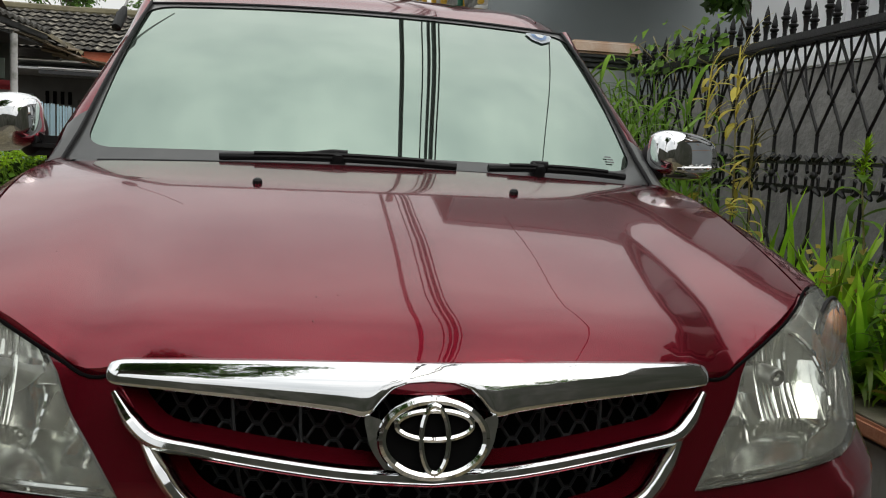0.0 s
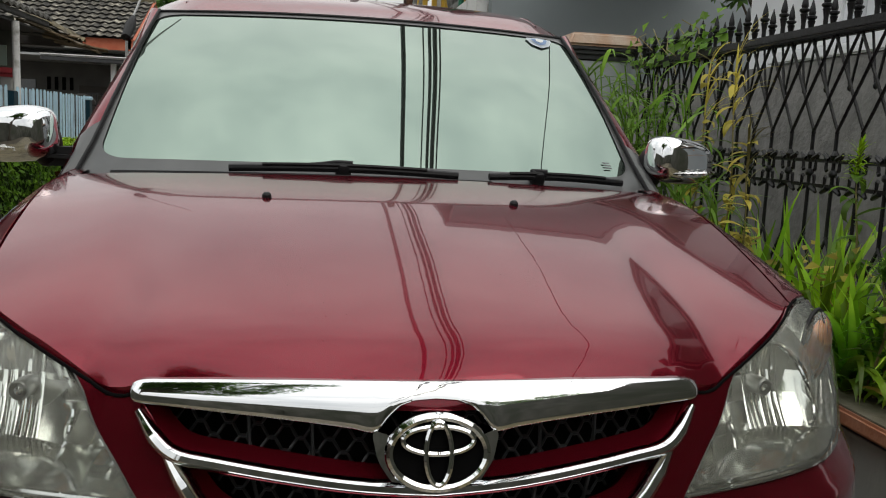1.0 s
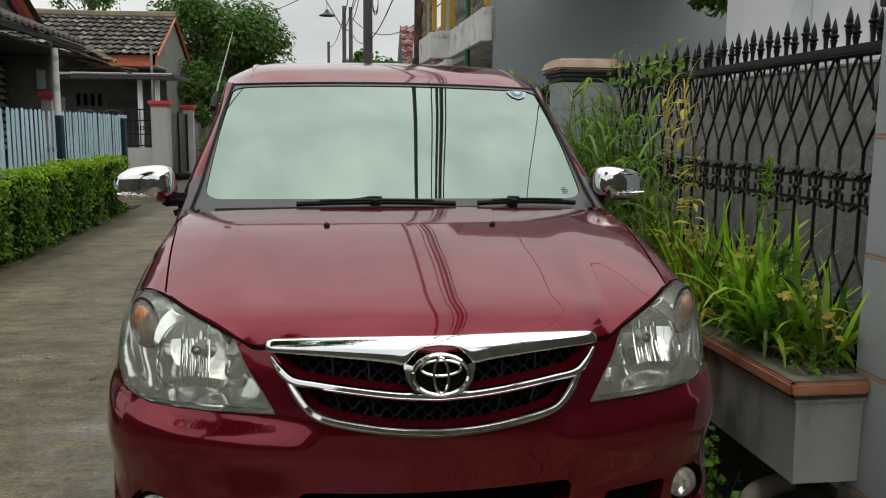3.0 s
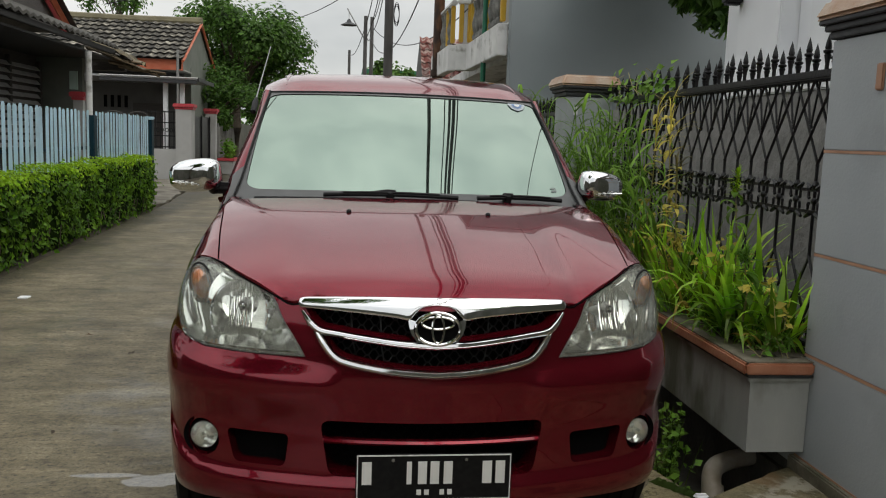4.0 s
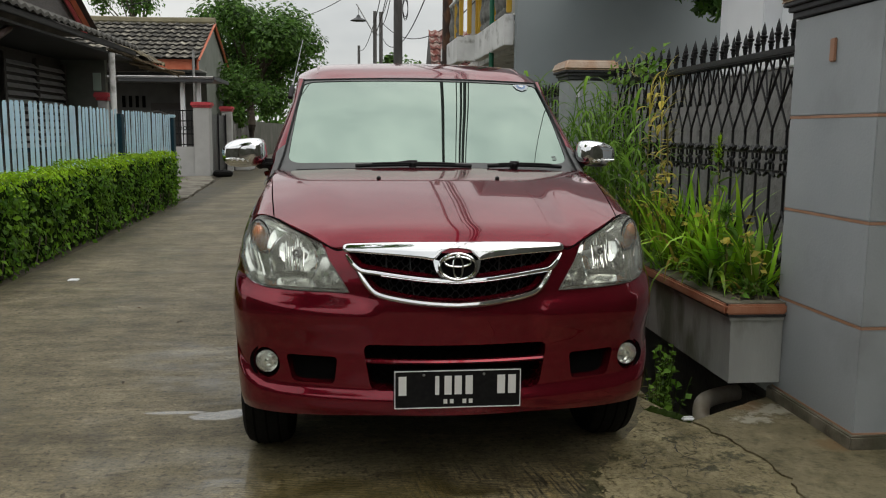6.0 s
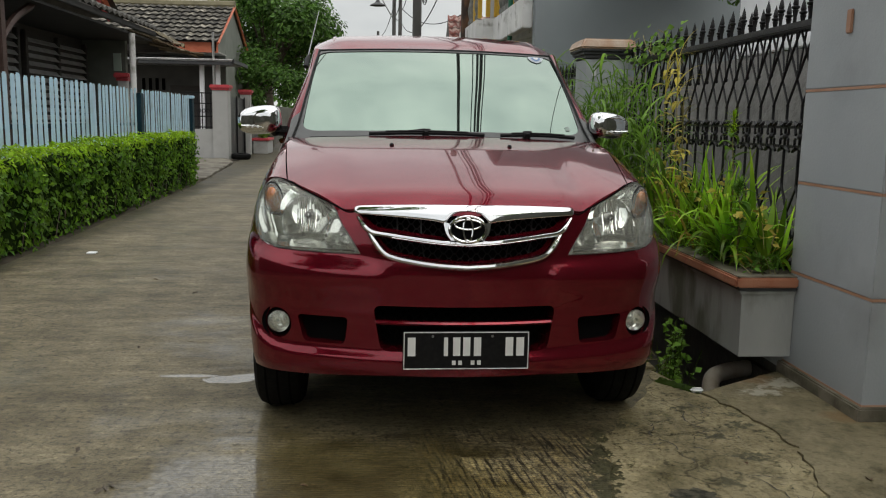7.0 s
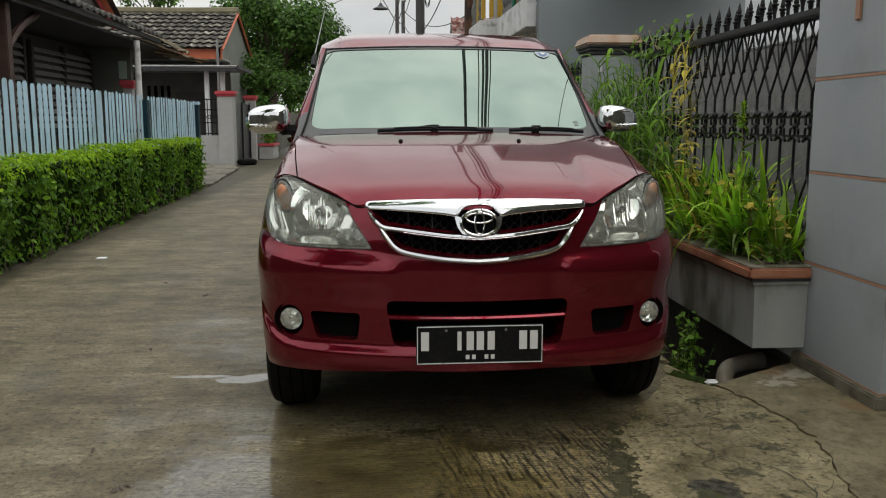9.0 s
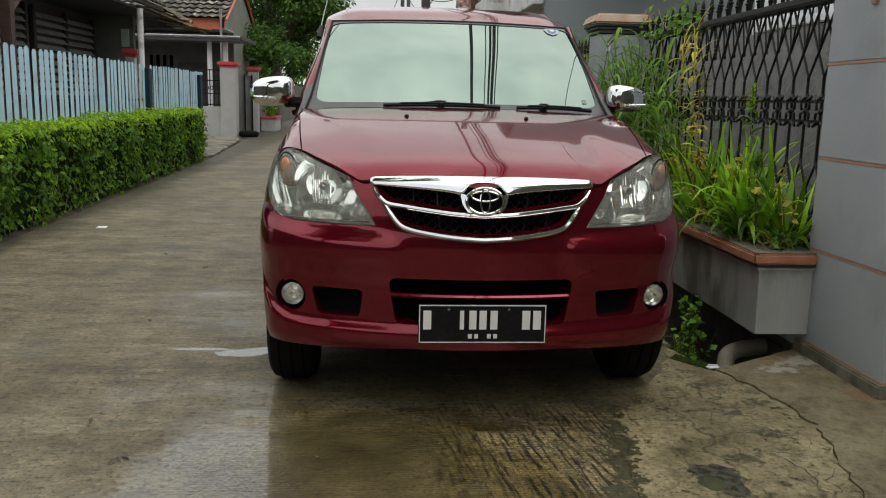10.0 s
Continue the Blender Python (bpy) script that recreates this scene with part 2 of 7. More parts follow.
def grow(poly, d):
    P = np.array(poly)
    c = P.mean(0)
    n = P - np.roll(P, 1, 0)
    m = np.roll(P, -1, 0) - P
    t = n / np.maximum(np.linalg.norm(n, axis=1), 1e-9)[:, None] + m / np.maximum(np.linalg.norm(m, axis=1), 1e-9)[:, None]
    nrm = np.c_[t[:, 1], -t[:, 0]]
    nrm /= np.maximum(np.linalg.norm(nrm, axis=1), 1e-9)[:, None]
    area = 0.5 * np.sum(P[:, 0] * np.roll(P[:, 1], -1) - np.roll(P[:, 0], -1) * P[:, 1])
    return [tuple(p) for p in P + nrm * d * (1 if area > 0 else -1)]

# ---- more materials ----
def surface_kit(name):
    """A blank material with the node helpers that the paving shares."""
    m = bpy.data.materials.new(name)
    m.use_nodes = True
    nt = m.node_tree
    N, link = nt.nodes.new, nt.links.new
    geo = N("ShaderNodeNewGeometry")

    def noise_at(scale, stretch=(1, 1, 1), detail=6.0, rough=0.55, turn=0.0):
        mp = N("ShaderNodeMapping")
        mp.inputs["Scale"].default_value = stretch
        mp.inputs["Rotation"].default_value = (0, 0, turn)
        mp.vector_type = 'TEXTURE' if turn else 'POINT'
        if turn:
            mp.inputs["Scale"].default_value = tuple(1 / s for s in stretch)
        link(geo.outputs["Position"], mp.inputs[0])
        n = N("ShaderNodeTexNoise")
        n.inputs["Scale"].default_value, n.inputs["Detail"].default_value, n.inputs["Roughness"].default_value = scale, detail, rough
        link(mp.outputs[0], n.inputs["Vector"])
        return n.outputs["Fac"]

    def ramp(src, p0, c0, p1, c1):
        r = N("ShaderNodeValToRGB")
        r.color_ramp.elements[0].position, r.color_ramp.elements[0].color = p0, (*c0, 1)
        r.color_ramp.elements[1].position, r.color_ramp.elements[1].color = p1, (*c1, 1)
        link(src, r.inputs[0])
        return r.outputs[0]

    def blend(a, c, f=1.0, mode='MULTIPLY'):
        x = N("ShaderNodeMix")
        x.data_type, x.blend_type = 'RGBA', mode
        for sock, val in ((x.inputs[0], f), (x.inputs[6], a), (x.inputs[7], c)):
            if isinstance(val, (float, int)):
                sock.default_value = val
            elif isinstance(val, tuple):
                sock.default_value = (*val, 1)
            else:
                link(val, sock)
        return x.outputs[2]

    def calc(op, a, c):
        x = N("ShaderNodeMath")
        x.operation = op
        for sock, val in ((x.inputs[0], a), (x.inputs[1], c)):
            if isinstance(val, (float, int)):
                sock.default_value = val
            else:
                link(val, sock)
        return x.outputs[0]

    def span(src, a, c, lo=0.0, hi=1.0):
        r = N("ShaderNodeMapRange")
        for k, val in enumerate((a, c, lo, hi)):
            r.inputs[k + 1].default_value = val
        link(src, r.inputs[0])
        return r.outputs[0]

    def blobs(shapes, wobble, scale):
        """Least scaled distance to a few ellipses, made ragged by noise."""
        least = None
        for x, y, rx, ry in shapes:
            mp = N("ShaderNodeMapping")
            mp.inputs["Scale"].default_value = (1 / rx, 1 / ry, 0)
            mp.inputs["Location"].default_value = (-x / rx, -y / ry, 0)
            link(geo.outputs["Position"], mp.inputs[0])
            ln = N("ShaderNodeVectorMath")
            ln.operation = 'LENGTH'
            link(mp.outputs[0], ln.inputs[0])
            least = ln.outputs["Value"] if least is None else calc('MINIMUM', least, ln.outputs["Value"])
        n = span(noise_at(scale, (1, 1, 1), 8.0, 0.65), 0.2, 0.8, -wobble, wobble)
        return calc('ADD', least, n)

    def axis(k):
        sp = N("ShaderNodeSeparateXYZ")
        link(geo.outputs["Position"], sp.inputs[0])
        return sp.outputs[k]

    def bumps(*layers):
        last = None
        for src, strength, depth in layers:
            bn = N("ShaderNodeBump")
            bn.inputs["Strength"].default_value, bn.inputs["Distance"].default_value = strength, depth
            link(src, bn.inputs["Height"])
            if last:
                link(last, bn.inputs["Normal"])
            last = bn.outputs[0]
        return last
    return m, nt.nodes["Principled BSDF"], link, noise_at, ramp, blend, calc, span, blobs, axis, bumps


WHITE = (1, 1, 1)
SCARS = [(0.55, 0.20, 0.026, 0.09), (0.505, 0.04, 0.042, 0.09), (0.485, -0.12, 0.060, 0.12), (0.44, -0.30, 0.042, 0.16), (0.39, -0.55, 0.060, 0.18)]


def worn(kit_ramp, kit_blend, kit_blobs, col, speck):
    """Dark weathered scar along the joint between the lane and the apron."""
    d = kit_blobs(SCARS, 1.25, 26.0)
    return kit_blend(col, kit_blend((0.062, 0.057, 0.024), speck, 1.0), kit_ramp(d, 0.80, WHITE, 1.25, (0, 0, 0)), 'MIX')


def road_material():
    """Brushed concrete, damp, darker wet patches with a smoother surface."""
    m, b, link, noise_at, ramp, blend, calc, span, blobs, axis, bumps = surface_kit("brushed_damp_concrete")
    base = ramp(noise_at(1.6, detail=9.0, rough=0.7), 0.37, (0.120, 0.097, 0.049), 0.63, (0.274, 0.235, 0.147))
    band = ramp(noise_at(1.0, (0.9, 6.5, 1), 9.0, 0.75), 0.38, (0.60, 0.57, 0.50), 0.56, WHITE)
    blot = ramp(noise_at(5.5, (1, 1.4, 1), 9.0, 0.72), 0.38, (0.56, 0.545, 0.48), 0.55, WHITE)
    near = calc('MULTIPLY', span(axis(1), 0.34, 0.16), span(axis(0), -0.95, -0.65))
    # brushed grooves: thin, nearly regular lines across the lane, broken up by wear
    phase = calc('ADD', calc('MULTIPLY', axis(1), 2 * math.pi / 0.0150), calc('MULTIPLY', noise_at(3.0, (1, 1, 1), 4.0), 16.0))
    line_n = span(calc('SINE', phase, 0.0), -1.0, 1.0, 0.30, 0.62)
    dash_n = calc('ADD', calc('MULTIPLY', line_n, 0.55), calc('MULTIPLY', noise_at(1.0, (26, 95, 1), 4.0, 0.65), 0.45))
    dash = ramp(dash_n, 0.36, (0.20, 0.185, 0.13), 0.47, WHITE)
    grain_n = noise_at(95, detail=4, rough=0.7)
    grain = ramp(grain_n, 0.38, (0.30, 0.285, 0.22), 0.50, WHITE)
    rake_n = noise_at(1.0, (62, 5.5, 1), 3.0, 0.6, math.radians(8))
    rake = ramp(rake_n, 0.40, (0.15, 0.14, 0.10), 0.47, WHITE)
    raked = calc('MULTIPLY', near, calc('MULTIPLY', span(axis(0), -0.22, -0.08), span(noise_at(4.0, (1, 0.6, 1), 3.0), 0.40, 0.50)))
    speck_n = noise_at(40, detail=6, rough=0.75)
    speck = ramp(speck_n, 0.37, (0.28, 0.26, 0.20), 0.50, WHITE)
    # glints put into the colour as brighter specks
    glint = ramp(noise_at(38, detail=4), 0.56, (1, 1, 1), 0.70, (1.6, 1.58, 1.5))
    pit_n = noise_at(24, (1, 1.3, 1), 5.0, 0.7)
    pit = ramp(pit_n, 0.345, (0.12, 0.11, 0.08), 0.40, WHITE)
    streak_n = noise_at(1.0, (2.6, 11, 1), 8.0, 0.75)
    streak = ramp(streak_n, 0.34, (0.50, 0.47, 0.40), 0.54, WHITE)
    crust = ramp(noise_at(1.0, (3.0, 16, 1), 8.0, 0.75, math.radians(3)), 0.54, WHITE, 0.66, (1.38, 1.36, 1.32))
    col = blend(blend(blend(blend(blend(base, band, 0.8), blot, 0.9), speck, 0.9), streak, calc('MULTIPLY', span(noise_at(0.9, detail=4.0), 0.38, 0.62), span(near, 0, 1, 0.8, 0.25))), crust, span(near, 0, 1, 0.7, 0.2))
    grooved = calc('MULTIPLY', span(near, 0, 1, 0.14, 0.95), span(noise_at(2.4, (0.7, 2.2, 1), 5.0), 0.38, 0.56, 0.35, 1.0))
    grooved = calc('MULTIPLY', grooved, span(raked, 0, 1, 1.0, 0.35))
    col = blend(blend(blend(col, dash, grooved), grain, span(near, 0, 1, 0.5, 0.95)), rake, calc('MULTIPLY', raked, 0.95))
    pock = ramp(noise_at(8.5, (1, 1.7, 1), 2.5, 0.6), 0.245, (0.16, 0.15, 0.12), 0.275, WHITE)
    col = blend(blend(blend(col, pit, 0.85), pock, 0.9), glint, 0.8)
    # rain film gathered in the hollow before the car, and two small pools
    hollow = blobs([(-0.45, -0.60, 0.78, 0.92)], 0.30, 3.2)
    pools = blobs([(-0.97, 0.915, 0.12, 0.055), (-0.80, 0.965, 0.16, 0.05), (-1.17, 0.975, 0.14, 0.022), (-0.22, 0.212, 0.08, 0.024), (-0.075, -0.385, 0.032, 0.022)], 0.30, 13.0)
    film = span(hollow, 0.86, 1.0, 1.0, 0.0)
    pool = span(pools, 0.92, 1.0, 1.0, 0.0)
    broad = span(noise_at(1.2, (1, 1.5, 1), 8.0, 0.65), 0.50, 0.66)
    wet = calc('MAXIMUM', film, calc('MULTIPLY', broad, 0.55))
    # groove crests and rake strokes brightened: crust glints put into the colour
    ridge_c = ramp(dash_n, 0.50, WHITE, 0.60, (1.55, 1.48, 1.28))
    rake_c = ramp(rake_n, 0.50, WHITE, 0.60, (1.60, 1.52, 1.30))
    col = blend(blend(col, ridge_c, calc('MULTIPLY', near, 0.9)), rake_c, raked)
    # moss and dirt at the hedge foot, with its shade put into the colour
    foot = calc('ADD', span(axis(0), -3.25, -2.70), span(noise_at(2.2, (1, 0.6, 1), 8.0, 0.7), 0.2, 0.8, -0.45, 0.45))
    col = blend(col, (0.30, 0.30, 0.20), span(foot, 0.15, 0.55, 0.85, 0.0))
    col = blend(col, (0.88, 0.85, 0.66), wet)
    col = blend(col, (0.80, 0.80, 0.80), pool)
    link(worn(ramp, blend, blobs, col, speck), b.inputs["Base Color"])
    link(span(wet, 0, 1, 0.62, 0.30), b.inputs["Roughness"])
    b.inputs["Specular IOR Level"].default_value = 0.5
    grit = span(speck_n, 0.36, 0.50, 0.25, 1.0)
    coat = calc('MAXIMUM', calc('MULTIPLY', calc('MULTIPLY', wet, calc('MULTIPLY', grit, span(grain_n, 0.38, 0.50, 0.35, 1.0))), calc('MULTIPLY', span(dash_n, 0.36, 0.46, 0.4, 1.0), calc('SUBTRACT', 1.0, calc('MULTIPLY', raked, span(rake_n, 0.40, 0.50, 0.6, 0.0))))), pool)
    link(coat, b.inputs["Coat Weight"])
    link(span(pool, 0, 1, 0.085, 0.03), b.inputs["Coat Roughness"])
    b.inputs["Coat IOR"].default_value = 1.75
    link(bumps((streak_n, 0.4, 0.010), (dash_n, 0.16, 0.004), (calc('MULTIPLY', rake_n, raked), 0.25, 0.006), (grain_n, 0.25, 0.002), (pit_n, 0.35, 0.010), (speck_n, 0.35, 0.004)), b.inputs["Normal"])
    return m


road_mat = road_material()


def cracked_material(name, lo, hi, dirt, cell, crack_w, moss, scarred):
    """Old cast concrete: mottled, pitted, crazed with fine dirty cracks."""
    m, b, link, noise_at, ramp, blend, calc, span, blobs, axis, bumps = surface_kit(name)
    col = ramp(noise_at(2.6, detail=9.0, rough=0.7), 0.36, lo, 0.64, hi)
    col = blend(col, dirt, ramp(noise_at(3.4, (1.2, 1, 1), 10.0, 0.72), 0.50, (0, 0, 0), 0.64, (0.85, 0.85, 0.85)), 'MIX')
    spot_n = noise_at(13, (1, 1, 1), 8.0, 0.75)
    col = blend(col, ramp(spot_n, 0.37, (0.20, 0.20, 0.11), 0.45, WHITE), moss)
    ridge = noise_at(17, (1, 1.3, 1), 6.0, 0.7)
    col = blend(col, ramp(ridge, 0.54, WHITE, 0.66, (1.34, 1.32, 1.26)), moss)
    speck_n = noise_at(50, detail=6, rough=0.75)
    speck = ramp(speck_n, 0.36, (0.38, 0.37, 0.28), 0.50, WHITE)
    col = blend(col, speck, span(axis(0), 1.1, 1.3, 0.85, 0.5))
    nt = m.node_tree
    wob = nt.nodes.new("ShaderNodeTexNoise")
    wob.inputs["Scale"].default_value, wob.inputs["Detail"].default_value = 7.0, 6.0
    geo = nt.nodes.new("ShaderNodeNewGeometry")
    link(geo.outputs["Position"], wob.inputs["Vector"])
    add = nt.nodes.new("ShaderNodeVectorMath")
    add.operation = 'MULTIPLY_ADD'
    add.inputs[1].default_value = (0.22, 0.22, 0.0)
    link(wob.outputs["Color"], add.inputs[0])
    link(geo.outputs["Position"], add.inputs[2])
    vo = nt.nodes.new("ShaderNodeTexVoronoi")
    vo.feature = 'DISTANCE_TO_EDGE'
    vo.inputs["Scale"].default_value = cell
    link(add.outputs[0], vo.inputs["Vector"])
    line = ramp(vo.outputs["Distance"], 0.0, (0.20, 0.19, 0.13), crack_w, WHITE)
    col = blend(col, line, ramp(noise_at(3.6, (1, 1, 1), 4.0), 0.47, (0, 0, 0), 0.56, (0.9, 0.9, 0.9)))
    if scarred:
        mould = blobs([(1.145, 0.276, 0.075, 0.045), (1.16, 0.39, 0.045, 0.03), (0.98, 0.477, 0.055, 0.035), (0.88, -0.25, 0.06, 0.05), (1.06, -0.04, 0.09, 0.05), (1.0, 0.16, 0.06, 0.04), (0.66, 0.30, 0.07, 0.035), (0.80, -0.62, 0.10, 0.06)], 1.5, 34.0)
        col = blend(col, (0.048, 0.046, 0.022), ramp(mould, 0.35, (0.85, 0.85, 0.85), 1.05, (0, 0, 0)), 'MIX')
        col = worn(ramp, blend, blobs, col, speck)
        bowl = blobs([(0.715, -0.345, 0.085, 0.070), (0.735, -0.44, 0.055, 0.085)], 0.40, 30.0)
        col = blend(col, blend((0.070, 0.064, 0.042), ramp(noise_at(34, (1, 1, 1), 3.0, 0.6), 0.40, (0.25, 0.25, 0.22), 0.56, WHITE), 1.0), ramp(bowl, 0.90, WHITE, 1.05, (0, 0, 0)), 'MIX')
        water = blobs([(0.685, -0.42, 0.040, 0.060)], 0.35, 16.0)
        col = blend(col, (0.060, 0.055, 0.030), ramp(water, 0.92, WHITE, 1.0, (0, 0, 0)), 'MIX')
        link(span(water, 0.92, 1.0, 1.0, 0.0), b.inputs["Coat Weight"])
    else:
        col = blend(col, (0.44, 0.41, 0.33), ramp(blobs([(1.58, 0.78, 0.20, 0.10), (1.40, 0.66, 0.10, 0.05)], 1.2, 22.0), 0.45, (0.75, 0.75, 0.75), 1.05, (0, 0, 0)), 'MIX')
        col = blend(col, (0.19, 0.115, 0.05), ramp(blobs([(1.45, 0.86, 0.14, 0.10), (1.62, 0.33, 0.10, 0.09)], 0.6, 9.0), 0.55, (0.7, 0.7, 0.7), 1.0, (0, 0, 0)), 'MIX')
    link(col, b.inputs["Base Color"])
    link(span(noise_at(2.2, (1, 1, 1), 6.0), 0.35, 0.65, 0.50, 0.72), b.inputs["Roughness"])
    b.inputs["Specular IOR Level"].default_value = 0.32
    link(bumps((spot_n, 0.6 * moss, 0.016), (ridge, 0.45 * moss, 0.012), (speck_n, 0.45, 0.005)), b.inputs["Normal"])
    return m


apron_mat = cracked_material("cracked_mossy_concrete", (0.155, 0.127, 0.064), (0.345, 0.292, 0.170), (0.080, 0.068, 0.028), 5.0, 0.022, 0.95, True)
drive_mat = cracked_material("smooth_brown_screed", (0.140, 0.116, 0.064), (0.255, 0.218, 0.130), (0.080, 0.068, 0.030), 0.9, 0.003, 0.50, False)
soil_mat = material("dark_soil", (0.05, 0.04, 0.028), 0.9, tint=(0.09, 0.075, 0.05), scale=6, bump=0.8, bump_scale=25)
gutter_mat = material("wet_black_gutter", (0.026, 0.024, 0.019), 0.6, tint=(0.075, 0.070, 0.055), scale=5, bump=0.5, bump_scale=30)
grey_render = material("grey_painted_render", (0.325, 0.354, 0.368), 0.62, tint=(0.380, 0.408, 0.420), scale=2.0, bump=0.12, bump_scale=80, stain=(0.185, 0.19, 0.19), stain_scale=1.6, stain_at=(0.5, 0.8))
planter_mat = material("weathered_grey_cement", (0.31, 0.318, 0.300), 0.65, tint=(0.42, 0.427, 0.400), scale=3.0, bump=0.3, bump_scale=50, stain=(0.13, 0.135, 0.095), stain_scale=4.0, stain_at=(0.50, 0.66), stretch=(1, 1, 0.4))
wall_mat = material("blue_grey_wall_paint", (0.212, 0.246, 0.258), 0.6, tint=(0.242, 0.276, 0.288), scale=0.8, bump=0.08, bump_scale=30, stain=(0.185, 0.20, 0.21), stain_scale=0.5, stain_at=(0.45, 0.8))
terracotta = material("terracotta_capping", (0.39, 0.150, 0.078), 0.55, tint=(0.46, 0.225, 0.135), scale=9, bump=0.3, bump_scale=60, stain=(0.20, 0.14, 0.09), stain_scale=4, stain_at=(0.55, 0.75))
cap_tile = material("faded_cap_tile", (0.36, 0.20, 0.11), 0.5, tint=(0.45, 0.36, 0.28), scale=7, bump=0.3, bump_scale=50)
copper_line = material("copper_groove_paint", (0.46, 0.265, 0.175), 0.5, tint=(0.36, 0.19, 0.115), scale=9)
moulding_mat = material("black_moulding", (0.028, 0.03, 0.033), 0.5, tint=(0.045, 0.047, 0.05), scale=20)
iron = material("black_painted_iron", (0.008, 0.008, 0.009), 0.36, tint=(0.014, 0.014, 0.015), scale=25, bump=0.15, bump_scale=90, spec=0.4)
stone_mat = material("grey_stone_cladding", (0.185, 0.180, 0.172), 0.75, tint=(0.275, 0.268, 0.255), scale=9, bump=0.9, bump_scale=28)
white_wall = material("white_house_paint", (0.74, 0.75, 0.77), 0.6, tint=(0.81, 0.82, 0.83), scale=1.5, stain=(0.62, 0.63, 0.64), stain_scale=0.8, stain_at=(0.55, 0.9))
pale_grey = material("pale_grey_paint", (0.36, 0.36, 0.35), 0.65, tint=(0.42, 0.42, 0.41), scale=3, stain=(0.25, 0.25, 0.23), stain_scale=1.5, stain_at=(0.5, 0.8))
cream_wall = material("dim_cream_wall", (0.30, 0.29, 0.26), 0.7, tint=(0.36, 0.35, 0.31), scale=2, stain=(0.2, 0.19, 0.16), stain_scale=1, stain_at=(0.5, 0.8))
red_cap = material("pinkish_red_paint", (0.45, 0.045, 0.06), 0.5, tint=(0.5, 0.07, 0.08), scale=10)
orange_paint = material("orange_fascia_paint", (0.50, 0.115, 0.05), 0.6, tint=(0.55, 0.17, 0.09), scale=5)
blue_picket = material("pale_blue_picket_paint", (0.46, 0.67, 0.82), 0.55, tint=(0.53, 0.73, 0.86), scale=6, rand=0.06, stain=(0.28, 0.37, 0.43), stain_scale=3, stain_at=(0.55, 0.8))
navy_post = material("navy_post_paint", (0.005, 0.026, 0.040), 0.5, tint=(0.010, 0.038, 0.055), scale=8, spec=0.2)
dark_wood = material("dark_stained_timber", (0.050, 0.044, 0.041), 0.6, tint=(0.075, 0.064, 0.058), scale=6, stretch=(1, 1, 8), bump=0.3, bump_scale=30)
old_wood = material("weathered_timber", (0.10, 0.07, 0.04), 0.8, tint=(0.2, 0.15, 0.09), scale=8)
roof_sheet = material("mossy_grey_roof", (0.045, 0.042, 0.037), 0.8, tint=(0.09, 0.085, 0.072), scale=4, bump=0.5, bump_scale=20)
tile_mat = material("weathered_roof_tile", (0.050, 0.045, 0.036), 0.85, tint=(0.26, 0.24, 0.195), scale=4.5, spread=(0.48, 0.70), rand=0.6, bump=0.4, bump_scale=30)
red_tile = material("red_roof_tile", (0.17, 0.04, 0.028), 0.7, tint=(0.42, 0.32, 0.28), scale=5, spread=(0.46, 0.62), rand=0.35)
zinc = material("zinc_canopy", (0.38, 0.39, 0.40), 0.45, tint=(0.28, 0.29, 0.30), scale=3)
concrete_pole = material("grey_pole_concrete", (0.06, 0.058, 0.055), 0.8, tint=(0.11, 0.105, 0.10), scale=4, stretch=(1, 1, 0.3), bump=0.3, bump_scale=40)
rust = material("rusted_steel", (0.040, 0.024, 0.017), 0.8, tint=(0.20, 0.095, 0.045), scale=6, spread=(0.48, 0.66), bump=0.5, bump_scale=40, stretch=(1, 1, 0.4))
cable_mat = material("black_cable", (0.012, 0.012, 0.012), 0.6)
yellow_paint = material("yellow_rail_paint", (0.55, 0.33, 0.02), 0.55, tint=(0.6, 0.4, 0.06), scale=7)
aged_white = material("stained_white_cement", (0.58, 0.58, 0.57), 0.7, tint=(0.76, 0.76, 0.75), scale=2.5, stain=(0.25, 0.25, 0.22), stain_scale=4.0, stain_at=(0.56, 0.70), bump=0.3, bump_scale=30)
green_pipe_mat = material("green_pipe_paint", (0.01, 0.13, 0.07), 0.45)
pvc = material("dirty_pvc_pipe", (0.33, 0.29, 0.235), 0.5, tint=(0.22, 0.18, 0.13), scale=12)


def leaf_material(name, a, b, rough=0.5, amount=0.35):
    """Leaf that lets part of the light through."""
    m = material(name, a, rough, tint=b, scale=5, island=amount, spec=0.22)
    nt = m.node_tree
    p, out = nt.nodes["Principled BSDF"], nt.nodes["Material Output"]
    tr, mx = nt.nodes.new("ShaderNodeBsdfTranslucent"), nt.nodes.new("ShaderNodeMixShader")
    mx.inputs[0].default_value = 0.4
    src = p.inputs["Base Color"].links[0].from_socket
    hs = nt.nodes.new("ShaderNodeHueSaturation")
    hs.inputs["Value"].default_value = 1.6
    nt.links.new(src, hs.inputs["Color"])
    nt.links.new(hs.outputs[0], tr.inputs[0])
    nt.links.new(p.outputs[0], mx.inputs[1])
    nt.links.new(tr.outputs[0], mx.inputs[2])
    nt.links.new(mx.outputs[0], out.inputs[0])
    return m


hedge_leaf = leaf_material("hedge_leaves", (0.042, 0.108, 0.009), (0.145, 0.265, 0.021), 0.45, 0.65)
shoot_leaf = leaf_material("young_hedge_shoots", (0.17, 0.31, 0.011), (0.29, 0.44, 0.020), 0.5, 0.5)
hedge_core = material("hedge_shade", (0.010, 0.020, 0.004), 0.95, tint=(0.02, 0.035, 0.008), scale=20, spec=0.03)
